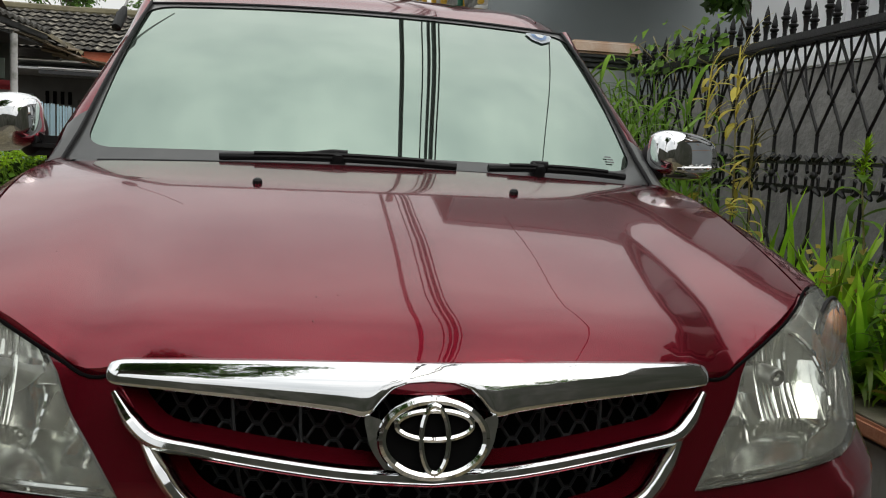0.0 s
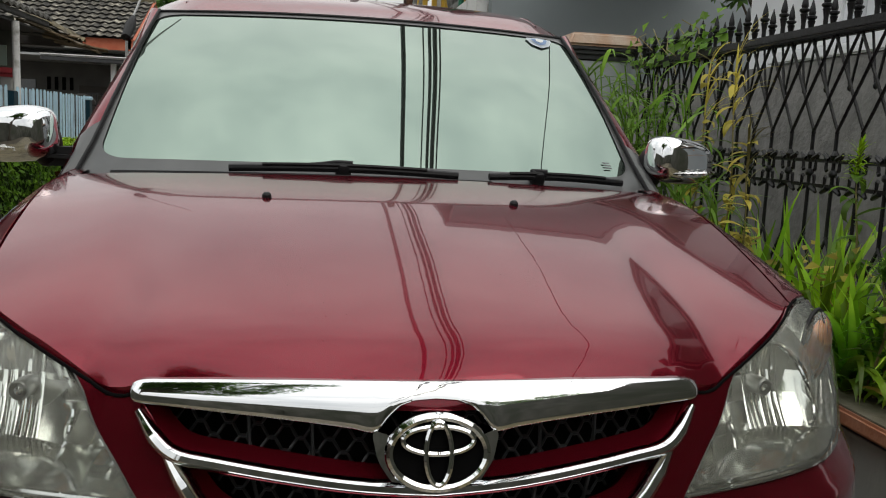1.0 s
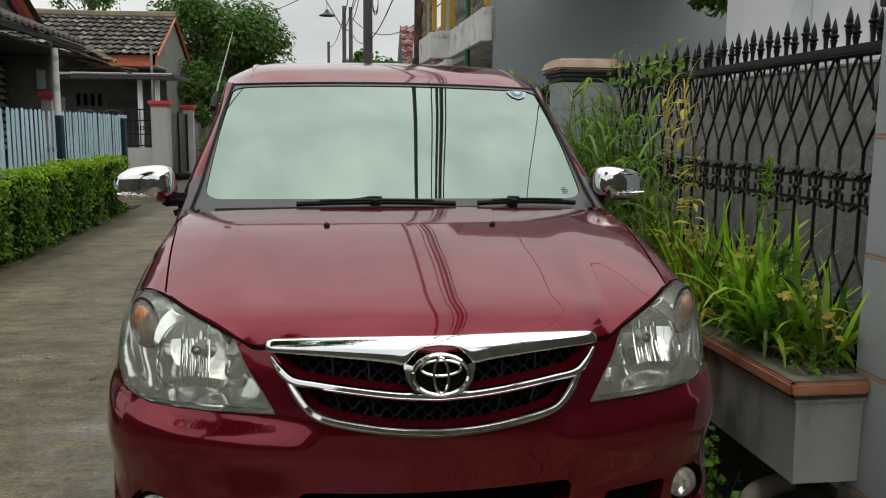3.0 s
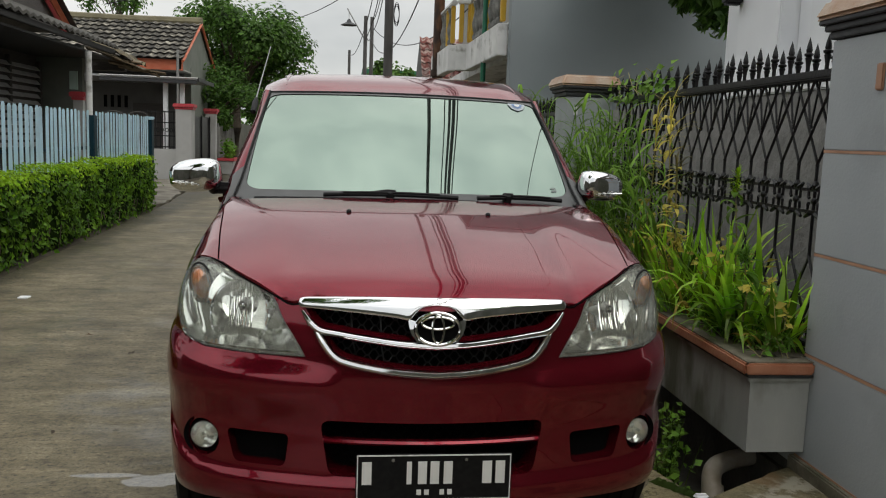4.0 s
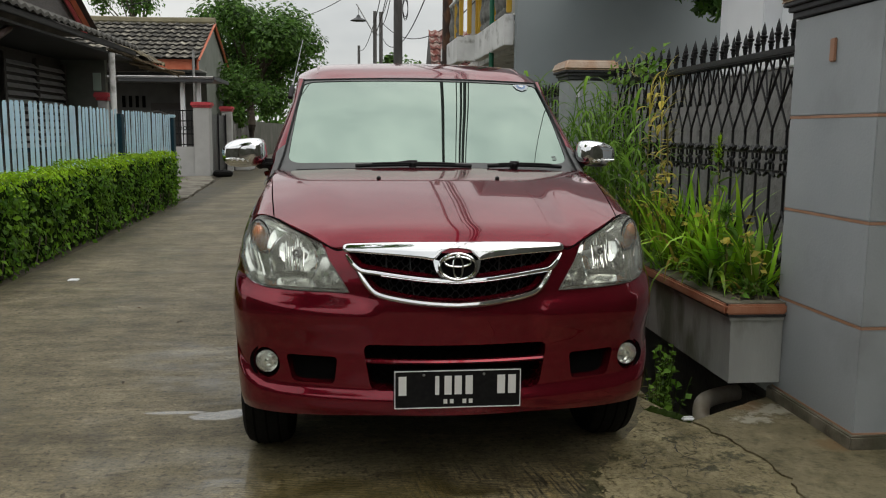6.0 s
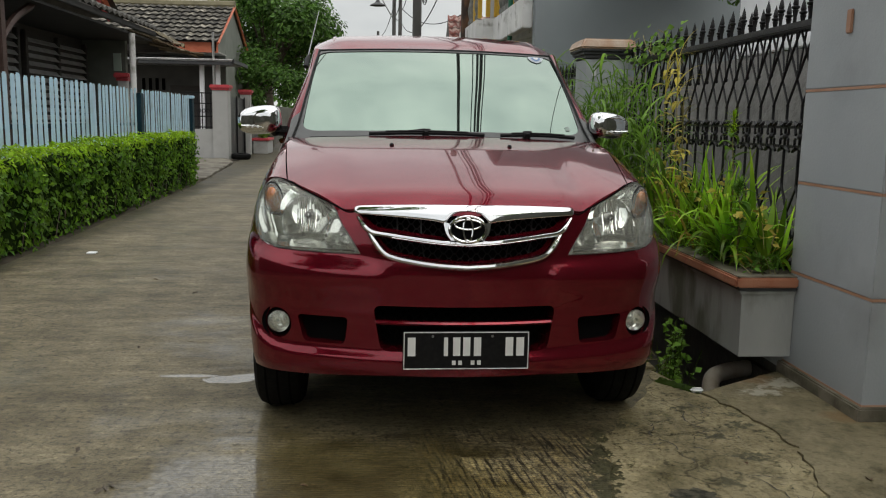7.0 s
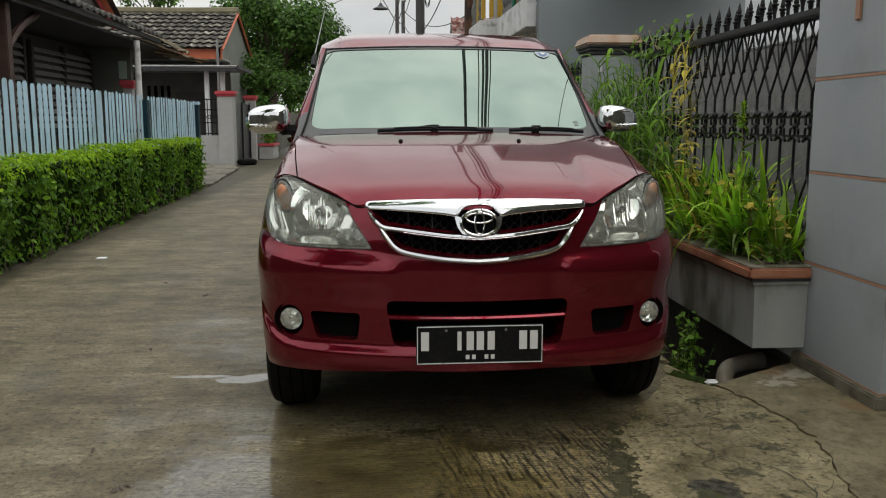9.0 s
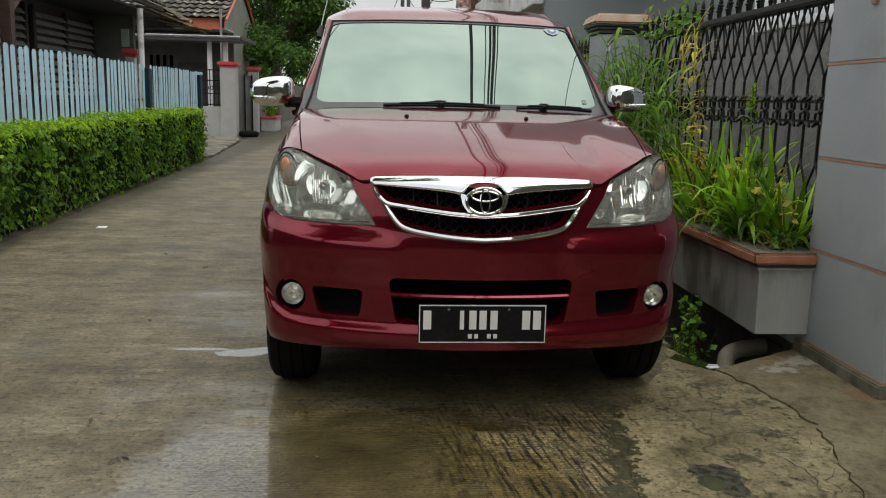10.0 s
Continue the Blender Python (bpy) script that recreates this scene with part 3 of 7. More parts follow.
blade_leaf = leaf_material("sword_leaves", (0.135, 0.305, 0.017), (0.39, 0.59, 0.042), 0.34, 0.8)
blade_leaf.node_tree.nodes["Principled BSDF"].inputs["Specular IOR Level"].default_value = 0.5
grass_leaf = leaf_material("reed_leaves", (0.095, 0.20, 0.022), (0.19, 0.32, 0.050), 0.42, 0.55)
yellow_leaf = leaf_material("yellowed_leaves", (0.40, 0.34, 0.06), (0.60, 0.52, 0.13), 0.5, 0.45)
stalk_mat = material("dry_stalk", (0.21, 0.19, 0.07), 0.7, tint=(0.28, 0.24, 0.10), scale=10)
weed_leaf = leaf_material("weed_leaves", (0.09, 0.20, 0.025), (0.15, 0.29, 0.04), 0.5, 0.4)
tree_leaf = leaf_material("tree_leaves", (0.042, 0.098, 0.018), (0.100, 0.185, 0.034), 0.45, 0.6)
bark = material("grey_brown_bark", (0.07, 0.055, 0.04), 0.9, tint=(0.12, 0.1, 0.075), scale=8, bump=0.8, bump_scale=20)
moss = leaf_material("moss", (0.05, 0.09, 0.012), (0.09, 0.13, 0.02), 0.8, 0.3)


# ---- the setting ----
def jitter(poly, step, amp, seed):
    rng = random.Random(seed)
    out = []
    for p, q in zip(poly, poly[1:] + poly[:1]):
        n = max(1, int(math.hypot(q[0] - p[0], q[1] - p[1]) / step))
        for k in range(n):
            t = k / n
            a = amp if 0 < k else 0
            out.append((p[0] + (q[0] - p[0]) * t + rng.uniform(-a, a), p[1] + (q[1] - p[1]) * t + rng.uniform(-a, a)))
    return out


def slab(name, poly, z, depth, mat, step, parent=None, label="", relief=0.0, kind="structure"):
    f = lambda x, y: (x, y, z + (relief * noise.noise(Vector((x * 2.3, y * 2.3, z))) if relief else 0))
    ob = part(name, skin(poly, [], f, step, lip=lambda x, y: (x, y, z - depth)), mat, parent, label, smooth=True, sharp=40)
    if not parent:
        tagged(ob, label, "", "", kind)
    return ob


def ragged(line, step, amp, seed):
    """An open line broken into short uneven steps."""
    rng = random.Random(seed)
    out = [line[0]]
    for p, q in zip(line, line[1:]):
        n = max(1, int(math.hypot(q[0] - p[0], q[1] - p[1]) / step))
        out += [(p[0] + (q[0] - p[0]) * k / n + rng.uniform(-amp, amp), p[1] + (q[1] - p[1]) * k / n + rng.uniform(-amp, amp) * 0.5) for k in range(1, n + 1)]
    return out


gutter_hole = [(1.14, 0.66), (1.64, 0.98), (1.66, 8.9), (1.05, 8.9), (1.03, 1.05)]
far = 180.0
ground = part("ground", skin([(-far, -far), (far, -far), (far, far), (-far, far)], [gutter_hole], lambda x, y: (x, y, -0.03), 30.0), soil_mat)
tagged(ground, "bare dark soil ground around the lane", "", "", "structure")
lane_edge = [(0.50, -14.0), (0.50, -0.44), (0.53, -0.10), (0.62, 0.20), (0.80, 0.48), (0.98, 0.80), (1.03, 1.05), (1.05, 8.9), (1.25, 16), (1.5, 24), (-0.3, 60)]
road_poly = [(-2.75, -14.0)] + lane_edge + [(-6.0, 60), (-4.3, 24.0), (-3.45, 12.0), (-3.2, 3.0)]
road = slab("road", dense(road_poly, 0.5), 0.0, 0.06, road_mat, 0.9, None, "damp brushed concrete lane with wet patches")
crack_line = [(1.13, 0.66), (1.17, 0.52), (1.205, 0.40), (1.235, 0.28), (1.245, 0.16), (1.25, 0.03), (1.215, -0.12), (1.175, -0.27), (1.13, -0.41), (1.09, -0.6), (1.06, -0.9), (1.05, -1.2), (1.0, -2.2), (1.05, -4.0)]
broken = ragged(crack_line, 0.035, 0.013, 5)
road_side = [(0.50, -4.0), (0.49, -2.2), (0.44, -1.1), (0.46, -0.66), (0.43, -0.42), (0.49, -0.16), (0.53, 0.02), (0.535, 0.15), (0.60, 0.24), (0.72, 0.44), (0.86, 0.64), (0.97, 0.84), (1.02, 1.02)]
apron = slab("pavement_apron", [tuple(p) for p in catmull(ragged(road_side, 0.07, 0.020, 3), 3)] + broken, 0.004, 0.05, apron_mat, 0.05, None, "broken mossy concrete apron beside the lane", 0.005)
drive = slab("pavement_drive", [(p[0] + 0.0015 + 0.005 * max(0.0, math.sin(37 * p[1] + 3 * p[0])), p[1]) for p in broken[::-1]] + ragged([(1.35, 0.80), (1.64, 0.97), (1.70, 0.96), (1.70, 0.28), (2.6, 0.26), (2.6, -4.0)], 0.06, 0.012, 6), 0.011, 0.06, drive_mat, 0.08, None, "smooth brown screed driveway with a cracked edge", 0.004)


def crack(points, seed, width=0.006):
    """A thin dark crack: a shallow irregular ribbon."""
    rng = random.Random(seed)
    pts = catmull(points, 7)
    v, f = [], []
    for i, p in enumerate(pts):
        q = pts[min(i + 1, len(pts) - 1)] - pts[max(i - 1, 0)]
        n = np.array([-q[1], q[0]]) / max(np.hypot(*q), 1e-6)
        w = width * (0.25 + rng.random()) * min(1.0, 4 * min(i + 0.2, len(pts) - 0.8 - i) / len(pts))
        j = np.array([rng.uniform(-1, 1), rng.uniform(-1, 1)]) * 0.008
        zz = 0.0085 + 0.003 * noise.noise(Vector((p[0] * 2.3, p[1] * 2.3, 0.006)))
        v += [(*(p + j + n * w), zz), (*(p + j - n * w), zz)]
    f = [(2 * i, 2 * i + 1, 2 * i + 3, 2 * i + 2) for i in range(len(pts) - 1)]
    return v, f


cracks = [[(0.72, 0.38), (0.78, 0.28), (0.75, 0.18), (0.80, 0.06), (0.79, -0.05)], [(0.80, 0.06), (0.92, 0.02), (1.0, -0.06), (1.10, -0.02)], [(0.88, 0.58), (0.95, 0.42), (0.93, 0.30), (1.02, 0.20), (1.15, 0.22)],
          [(0.83, -0.12), (0.95, -0.2), (1.02, -0.36), (0.98, -0.55)], [(0.60, 0.15), (0.70, 0.08), (0.78, 0.10)], [(1.0, 0.6), (1.05, 0.45), (1.12, 0.35)], [(0.95, -0.2), (1.03, -0.22), (1.1, -0.25)]]
for i, c in enumerate(cracks):
    part("crack", crack(c, i, 0.0024), gutter_mat, apron, "", False)
rng = random.Random(77)
for i in range(16):
    p = (rng.uniform(0.66, 1.14), rng.uniform(-0.75, 0.5))
    if p[0] < 0.6 + max(0.0, p[1]) * 0.6:
        continue
    a = rng.uniform(0, 6.28)
    c = [p]
    for k in range(rng.randrange(2, 5)):
        a += rng.gauss(0, 0.7)
        c.append((min(1.09, c[-1][0] + 0.05 * math.cos(a)), c[-1][1] + 0.05 * math.sin(a)))
    part("crack", crack(c, 100 + i, 0.0018), gutter_mat, apron, "", False)


def moss_strip():
    """Lumpy moss growing along the gutter edge of the apron."""
    p, q = Vector((0.99, 0.86, 0.0)), Vector((1.135, 0.672, 0.0))
    side = Vector((0.79, 0.61, 0.0))

    def at(u, v):
        c = p.lerp(q, u) + side * ((v - 0.5) * 0.045 + 0.012 * noise.noise(Vector((u * 9, 0, 3))))
        return (c.x, c.y, 0.004 + 0.026 * math.sin(math.pi * v) * (0.6 + 0.8 * abs(noise.noise(Vector((u * 14, v * 3, 1))))) * min(1, 8 * u, 8 * (1 - u)))
    part("moss", grid(at, np.linspace(0, 1, 40), np.linspace(0, 1, 8)), moss, apron, "bright green moss strip")


moss_strip()

# gutter channel beneath the planter
gutter = part("gutter", join(grid(lambda u, v: (1.0 + 0.68 * u, 0.5 + 8.5 * v, -0.42), np.linspace(0, 1, 3), np.linspace(0, 1, 5)),
                             grid(lambda u, v: (1.04, 0.9 + 8.0 * v, -0.42 + 0.41 * u), np.linspace(0, 1, 3), np.linspace(0, 1, 5)),
                             grid(lambda u, v: (1.665, 0.9 + 8.0 * v, -0.42 + 0.9 * u), np.linspace(0, 1, 3), np.linspace(0, 1, 5), True),
                             grid(lambda u, v: (1.0 + 0.68 * v, 0.60 + 0.42 * v, -0.42 + 0.41 * u), np.linspace(0, 1, 3), np.linspace(0, 1, 5), True)), gutter_mat, None, "", False)
tagged(gutter, "dark wet drainage gutter under the planter", "", "", "structure")
kerb = part("gutter_kerb", boxmesh(0.985, 1.06, 1.04, 8.9, -0.30, 0.012, 0.012), apron_mat)
tagged(kerb, "mossy concrete kerb of the gutter", "", "", "structure")


# ---- gate pillars, planter, fence ----
def gate_pillar(x0, x1, y0, y1, h, joints, label):
    p = thing("gate_pillar", label, "pillar")
    zs = [0.0] + joints + [h]
    for i in range(len(zs) - 1):
        part("panel", boxmesh(x0, x1, y0, y1, zs[i] + (0.006 if i else 0), zs[i + 1] - 0.006, 0.004), grey_render, p, "", False)
        if i:
            part("groove", boxmesh(x0 + 0.001, x1 - 0.001, y0 + 0.001, y1 - 0.001, zs[i] - 0.0058, zs[i] + 0.0058), copper_line, p, "copper-coloured groove", False)
    for k, (g, a, b) in enumerate(((0.012, 0.0, 0.03), (0.028, 0.03, 0.055), (0.045, 0.055, 0.075))):
        part("moulding", boxmesh(x0 - g, x1 + g, y0 - g, y1 + g, h + a, h + b - 0.0005, 0.004), moulding_mat, p, "black stepped moulding" if k == 0 else "")
    bm = boxmesh(x0 - 0.065, x1 + 0.065, y0 - 0.065, y1 + 0.065, h + 0.075, h + 0.155, 0.0)
    for v in bm.verts:
        if v.co.z > h + 0.1:
            v.co.x += 0.035 if v.co.x < (x0 + x1) / 2 else -0.035
            v.co.y += 0.035 if v.co.y < (y0 + y1) / 2 else -0.035
    bmesh.ops.bevel(bm, geom=list(bm.edges), offset=0.016, segments=3, affect='EDGES')
    part("cap", bm, cap_tile, p, "faded terracotta cap")
    return p


dirty_cement = material("dirty_cement", (0.105, 0.090, 0.062), 0.85, tint=(0.24, 0.215, 0.165), scale=9, stain=(0.07, 0.07, 0.04), stain_scale=5, bump=0.3, bump_scale=60)
near_pillar = gate_pillar(1.655, 2.36, 0.300, 0.965, 1.79, [0.506, 0.927, 1.348], "tall grey gate pillar with copper grooves and terracotta cap")
part("plinth", boxmesh(1.632, 2.38, 0.278, 0.985, -0.02, 0.066, 0.007), dirty_cement, near_pillar, "dirty mossy cement plinth")
part("rust_line", boxmesh(1.6525, 2.37, 0.2975, 0.9675, 0.0665, 0.074), copper_line, near_pillar, "rusty brown line over the plinth", False)
part("number_bar", boxmesh(1.643, 1.656, 0.612, 0.652, 1.575, 1.672, 0.004), copper_line, near_pillar, "copper-coloured plain bar")
far_pillar = gate_pillar(1.365, 1.715, 3.975, 4.325, 1.70, [1.12], "grey gate pillar with faded terracotta cap beside the fence")
part("paper_tag", boxmesh(1.42, 1.45, 3.967, 3.972, 1.56, 1.62), white_wall, far_pillar, "small torn white paper")

planter = thing("planter", "grey cement planter box with terracotta rim over the gutter", "planter")
bm = boxmesh(1.395, 1.652, 0.90, 3.97, 0.105, 0.405)
for v in bm.verts:
    if v.co.z < 0.2 and v.co.x < 1.5:
        v.co.x += 0.006
part("box", bm, planter_mat, planter, "", False)
part("moulding", boxmesh(1.382, 1.655, 0.887, 3.968, 0.4055, 0.4265, 0.005), planter_mat, planter, "stepped cement moulding")
# black strip puts the shadow gap below the rim into colour
part("shadow_gap", boxmesh(1.372, 1.654, 0.878, 3.967, 0.427, 0.440, 0.003), moulding_mat, planter, "black strip under the rim for its shadow gap")
rim_x, rim_y = 1.352, 0.868
# the two rim lengths meet in a mitre
for run in (0, 1):
    bm = boxmesh(rim_x, rim_x + 0.075, rim_y, 3.966, 0.4405, 0.488, 0.008) if run == 0 else boxmesh(rim_x, 1.653, rim_y, rim_y + 0.075, 0.4405, 0.488, 0.008)
    for v in bm.verts:
        if run == 0 and v.co.y < 2:
            v.co.y += v.co.x - rim_x + 0.0006
        elif run == 1 and v.co.x < rim_x + 0.1:
            v.co.x += v.co.y - rim_y + 0.0006
    part("rim", bm, terracotta, planter, "terracotta rim")
part("ledge", boxmesh(rim_x + 0.012, 1.652, rim_y + 0.012, 3.965, 0.4885, 0.494, 0.002), dirty_cement, planter, "dirty cement ledge")
soil = part("soil", grid(lambda u, v: (1.47 + 0.30 * u, 0.95 + 2.98 * v, 0.497 + 0.03 * noise.noise(Vector((u * 5, v * 30, 0)))), np.linspace(0, 1, 8), np.linspace(0, 1, 40)), soil_mat, planter, "dark planting soil")
part("backing", boxmesh(1.66, 1.80, 0.966, 3.974, 0.02, 0.49), planter_mat, planter, "", False)


def spear(x, y, z0, h, s=1.0):
    """Cast spear finial: collar, flare and pointed leaf."""
    bm = bmesh.new()
    prof = [(0.0095, 0), (0.0095, 0.030), (0.013, 0.052), (0.0165, 0.066), (0.012, 0.071), (0.0210, 0.079), (0.0215, 0.086), (0.012, 0.092), (0.0150, 0.101), (0.0105, 0.128), (0.0005, 0.165)]
    return revolve([(r * s, hh * h / 0.165) for r, hh in prof], (x, y, z0), (0, 0, 1), 8)


def iron_fence(y0, y1, x, base, label, rail=1.665, lattice=True, nodes=None):
    f = thing("iron_fence", label, "fence")
    part("top_rail", boxmesh(x - 0.018, x + 0.018, y0, y1, rail - 0.008, rail + 0.025, 0.004), iron, f)
    part("bottom_rail", boxmesh(x - 0.018, x + 0.018, y0, y1, base, base + 0.04, 0.004), iron, f)
    n = int((y1 - y0) / 0.146)
    pitch = (y1 - y0) / n
    spear_me = None
    for i in range(n + 1):
        y = y0 + pitch * i
        if spear_me is None:
            o = part("spear", spear(0, 0, 0, 0.150, 0.95), iron, f)
            spear_me = o.data
        else:
            o = new("spear", spear_me)
            o.parent = f
        o.location = (x, min(max(y, y0 + 0.02), y1 - 0.02), rail + 0.025)
        o = new("spear", spear_me)
        o.parent = f
        o.location = (x + 0.075, min(max(y + pitch * 0.45, y0 + 0.02), y1 - 0.02), rail + 0.01)
    if lattice:
        pend = None
        for i in range(n):
            y = y0 + pitch * (i + 0.45)
            if pend is None:
                arms = [tube([(0, sgn * pitch * 0.34, -0.005), (0, sgn * 0.006, -0.200)], 0.0055, 5) for sgn in (1, -1)]
                o = part("pendant", join(*arms, revolve([(0.0, -0.222), (0.008, -0.217), (0.011, -0.208), (0.008, -0.198), (0.0, -0.192)], (0, 0, 0), (0, 0, 1), 8)), iron, f)
                pend = o.data
            else:
                o = new("pendant", pend)
                o.parent = f
            o.location = (x + 0.075, y, rail)
    part("rear_rail", boxmesh(x + 0.06, x + 0.09, y0, y1, rail - 0.012, rail + 0.012, 0.004), iron, f)
    if not lattice:
        for i in range(n + 1):
            y = y0 + pitch * i
            part("bar", tube([(x, y, base), (x, y, rail)], 0.007, 6), iron, f)
        return f
    up = nodes or 1.285
    bar_me = None
    lo_node = 0.90
    for i in range(n + 1):
        y = y0 + pitch * i
        if bar_me is None:
            o = part("bar", tube([(0, 0, lo_node), (0, 0, up)], 0.0075, 6), iron, f)
            bar_me = o.data
        else:
            o = new("bar", bar_me)
            o.parent = f
        o.location = (x, y, 0)
        for sgn in (1, -1):
            y2 = y + sgn * pitch * 1.5
            for za, zb in ((up, rail - 0.02), (lo_node, base + 0.02)):
                k = 1.0
                if y2 < y0:
                    k = (y - y0) / max(1e-6, y - y2)
                if y2 > y1:
                    k = (y1 - y) / max(1e-6, y2 - y)
                if k > 0.05:
                    part("lattice_bar", tube([(x + 0.004 * sgn, y, za), (x + 0.004 * sgn, y + (y2 - y) * k, za + (zb - za) * k)], 0.0064, 5), iron, f)
        # cast rosette band: a boss with four scrolls and a bud
        if i < n:
            def scroll(sy, sz):
                return tube([(x - 0.004, y + sy * (0.014 + 0.044 * math.sin(q * 0.9) + 0.014 * math.cos(q * 2.2)), 1.135 + sz * (0.010 + 0.052 * math.sin(q * 0.55) - 0.012 * math.sin(q * 2.0))) for q in np.linspace(0.2, 3.4, 12)], [0.008, 0.008, 0.007, 0.007, 0.006, 0.006, 0.006, 0.006, 0.007, 0.008, 0.010, 0.011], 6)
            part("rosette", join(revolve([(0.0, -0.014), (0.013, -0.010), (0.018, 0.0), (0.013, 0.010), (0, 0.014)], (x, y, 1.135), (1, 0, 0), 10), scroll(1, 1), scroll(-1, 1), scroll(1, -1), scroll(-1, -1),
                                 revolve([(0.0, -0.020), (0.012, -0.008), (0.017, 0.008), (0.010, 0.022), (0.0, 0.034)], (x, y, 1.195), (0, 0, 1), 8)), iron, f)
    for z in (1.088, 1.182):
        part("band_rail", boxmesh(x - 0.008, x + 0.008, y0, y1, z - 0.007, z + 0.007), iron, f, "", False)
    return f


iron_fence(0.985, 3.955, 1.735, 0.49, "black wrought-iron fence with spear tips and lattice")
iron_fence(4.345, 8.95, 1.62, 0.30, "black iron fence with spear tips before the grey wall", rail=1.60, lattice=False)

# stone-clad wall and white house behind the fence
stone = thing("stone_wall", "grey stone-clad yard wall behind the fence", "wall", kind="structure")
part("core", boxmesh(2.62, 2.9, 0.98, 8.9, -0.03, 1.725), stone_mat, stone, "", False)
house_w = thing("white_house", "white painted house with square columns behind the fence", "house")
part("wall", boxmesh(3.25, 3.45, 0.9, 5.45, 1.2, 3.455), white_wall, house_w, "", False)
part("porch_floor", boxmesh(2.60, 3.25, 0.98, 3.98, 1.73, 1.795, 0.01), white_wall, house_w)
for y0, y1, x0 in ((3.34, 3.98, 2.66), (2.62, 3.06, 2.72), (1.35, 1.80, 2.66)):
    part("column", boxmesh(x0, x0 + 0.42, y0, y1, 1.80, 3.455, 0.012), white_wall, house_w, "square white column", False)
part("window", boxmesh(3.225, 3.26, 1.9, 2.6, 2.1, 3.4, 0.01), dark_glass, house_w)
part("eave", boxmesh(2.70, 4.6, 0.3, 8.8, 3.62, 3.70, 0.01), dark_wood, house_w, "dark eave with stepped mouldings", False)
part("eave_moulding", boxmesh(2.74, 4.5, 0.4, 8.7, 3.585, 3.615, 0.006), white_wall, house_w)
part("eave_soffit", boxmesh(2.78, 4.4, 0.45, 8.65, 3.50, 3.58, 0.01), dark_wood, house_w, "", False)
part("eave_moulding", boxmesh(2.80, 4.4, 0.5, 8.6, 3.46, 3.495, 0.01), white_wall, house_w)
part("upper_wall", boxmesh(2.80, 3.0, 3.065, 3.335, 1.75, 3.455), white_wall, house_w, "", False)
part("lamp_bracket", boxmesh(2.52, 2.66, 3.90, 4.00, 2.42, 2.66, 0.02), black_plastic, house_w, "black wall lamp")

# tall grey building with a balcony
gb = thing("grey_building", "tall plain blue-grey rendered building beside the lane", "building")
part("wall", boxmesh(1.86, 9.0, 9.0, 9.2, -0.03, 6.4), wall_mat, gb, "", False)
part("side_wall", boxmesh(2.6, 2.8, 9.205, 22.0, -0.03, 2.5), cream_wall, gb, "", False)
part("upper_wall", boxmesh(2.9, 3.1, 9.205, 22.0, 2.5, 6.4), cream_wall, gb, "", False)
part("roof", boxmesh(1.8, 9.1, 8.95, 22.0, 6.4, 6.55), wall_mat, gb, "", False)
weathered_cement = material("weathered_dark_cement", (0.10, 0.10, 0.092), 0.75, tint=(0.27, 0.27, 0.25), scale=7, bump=0.4, bump_scale=40)
bal = thing("balcony", "stained white cement balcony with yellow railing", "balcony")


def balcony_run(p, q, z0, z1, thick):
    d = Vector((q[0] - p[0], q[1] - p[1], 0))
    l = d.length
    ang = math.degrees(math.atan2(d.y, d.x))
    o = part("fascia", boxmesh(0, l, -thick, 0, z0, z1, 0.01), aged_white, bal)
    o.matrix_basis = pose(p[0], p[1], 0, 0, 0, ang)
    for dz, g, mt in ((z1 - 0.02, 0.05, aged_white), (z1 - 0.09, 0.03, weathered_cement), (z1 - 0.13, 0.015, aged_white)):
        m = part("moulding", boxmesh(0, l, 0.0005, g, dz, dz + 0.045, 0.01), mt, bal)
        m.matrix_basis = pose(p[0], p[1], 0, 0, 0, ang)
    m = part("handrail", boxmesh(0, l, -0.10, 0.0, z1 + 0.66, z1 + 0.74, 0.02), aged_white, bal)
    m.matrix_basis = pose(p[0], p[1], 0, 0, 0, ang)
    n = max(2, int(l / 0.26))
    for i in range(n):
        s = (i + 0.5) * l / n
        c = Vector((p[0], p[1], 0)) + d.normalized() * s
        c += Vector((-d.y, d.x, 0)).normalized() * -0.05
        if i in (0, n - 1) or i % 5 == 0:
            part("post", boxmesh(c.x - 0.035, c.x + 0.035, c.y - 0.05, c.y + 0.05, z1 + 0.04, z1 + 0.66, 0.01), yellow_paint, bal, "yellow rail post")
        else:
            part("baluster", revolve([(0.05, 0.0), (0.05, 0.06), (0.03, 0.09), (0.055, 0.2), (0.06, 0.27), (0.03, 0.42), (0.028, 0.5), (0.05, 0.55), (0.05, 0.61)], (c.x, c.y, z1 + 0.045), (0, 0, 1), 12), weathered_cement, bal, "dark weathered turned baluster")


balcony_run((1.45, 14.4), (1.52, 12.12), 2.50, 2.93, 0.14)
balcony_run((1.522, 12.11), (1.80, 12.05), 2.50, 2.93, 0.14)
balcony_run((1.802, 12.04), (1.855, 9.21), 2.50, 2.93, 0.14)
part("floor", boxmesh(1.98, 2.9, 9.25, 18.0, 2.52, 2.7), aged_white, bal, "", False)


# ---- the parked car ----
PLAN = [(-0.15, 0.036), (0, 0.028), (0.15, 0.036), (0.30, 0.060), (0.45, 0.098), (0.57, 0.140), (0.67, 0.192), (0.742, 0.260), (0.790, 0.350),
        (0.815, 0.470), (0.824, 0.60), (0.826, 0.80), (0.826, 1.2), (0.826, 2.0), (0.826, 3.0), (0.82, 3.6), (0.79, 3.90), (0.68, 4.05), (0.4, 4.10), (0.0, 4.115)]
C = catmull(PLAN, 12)[12:]
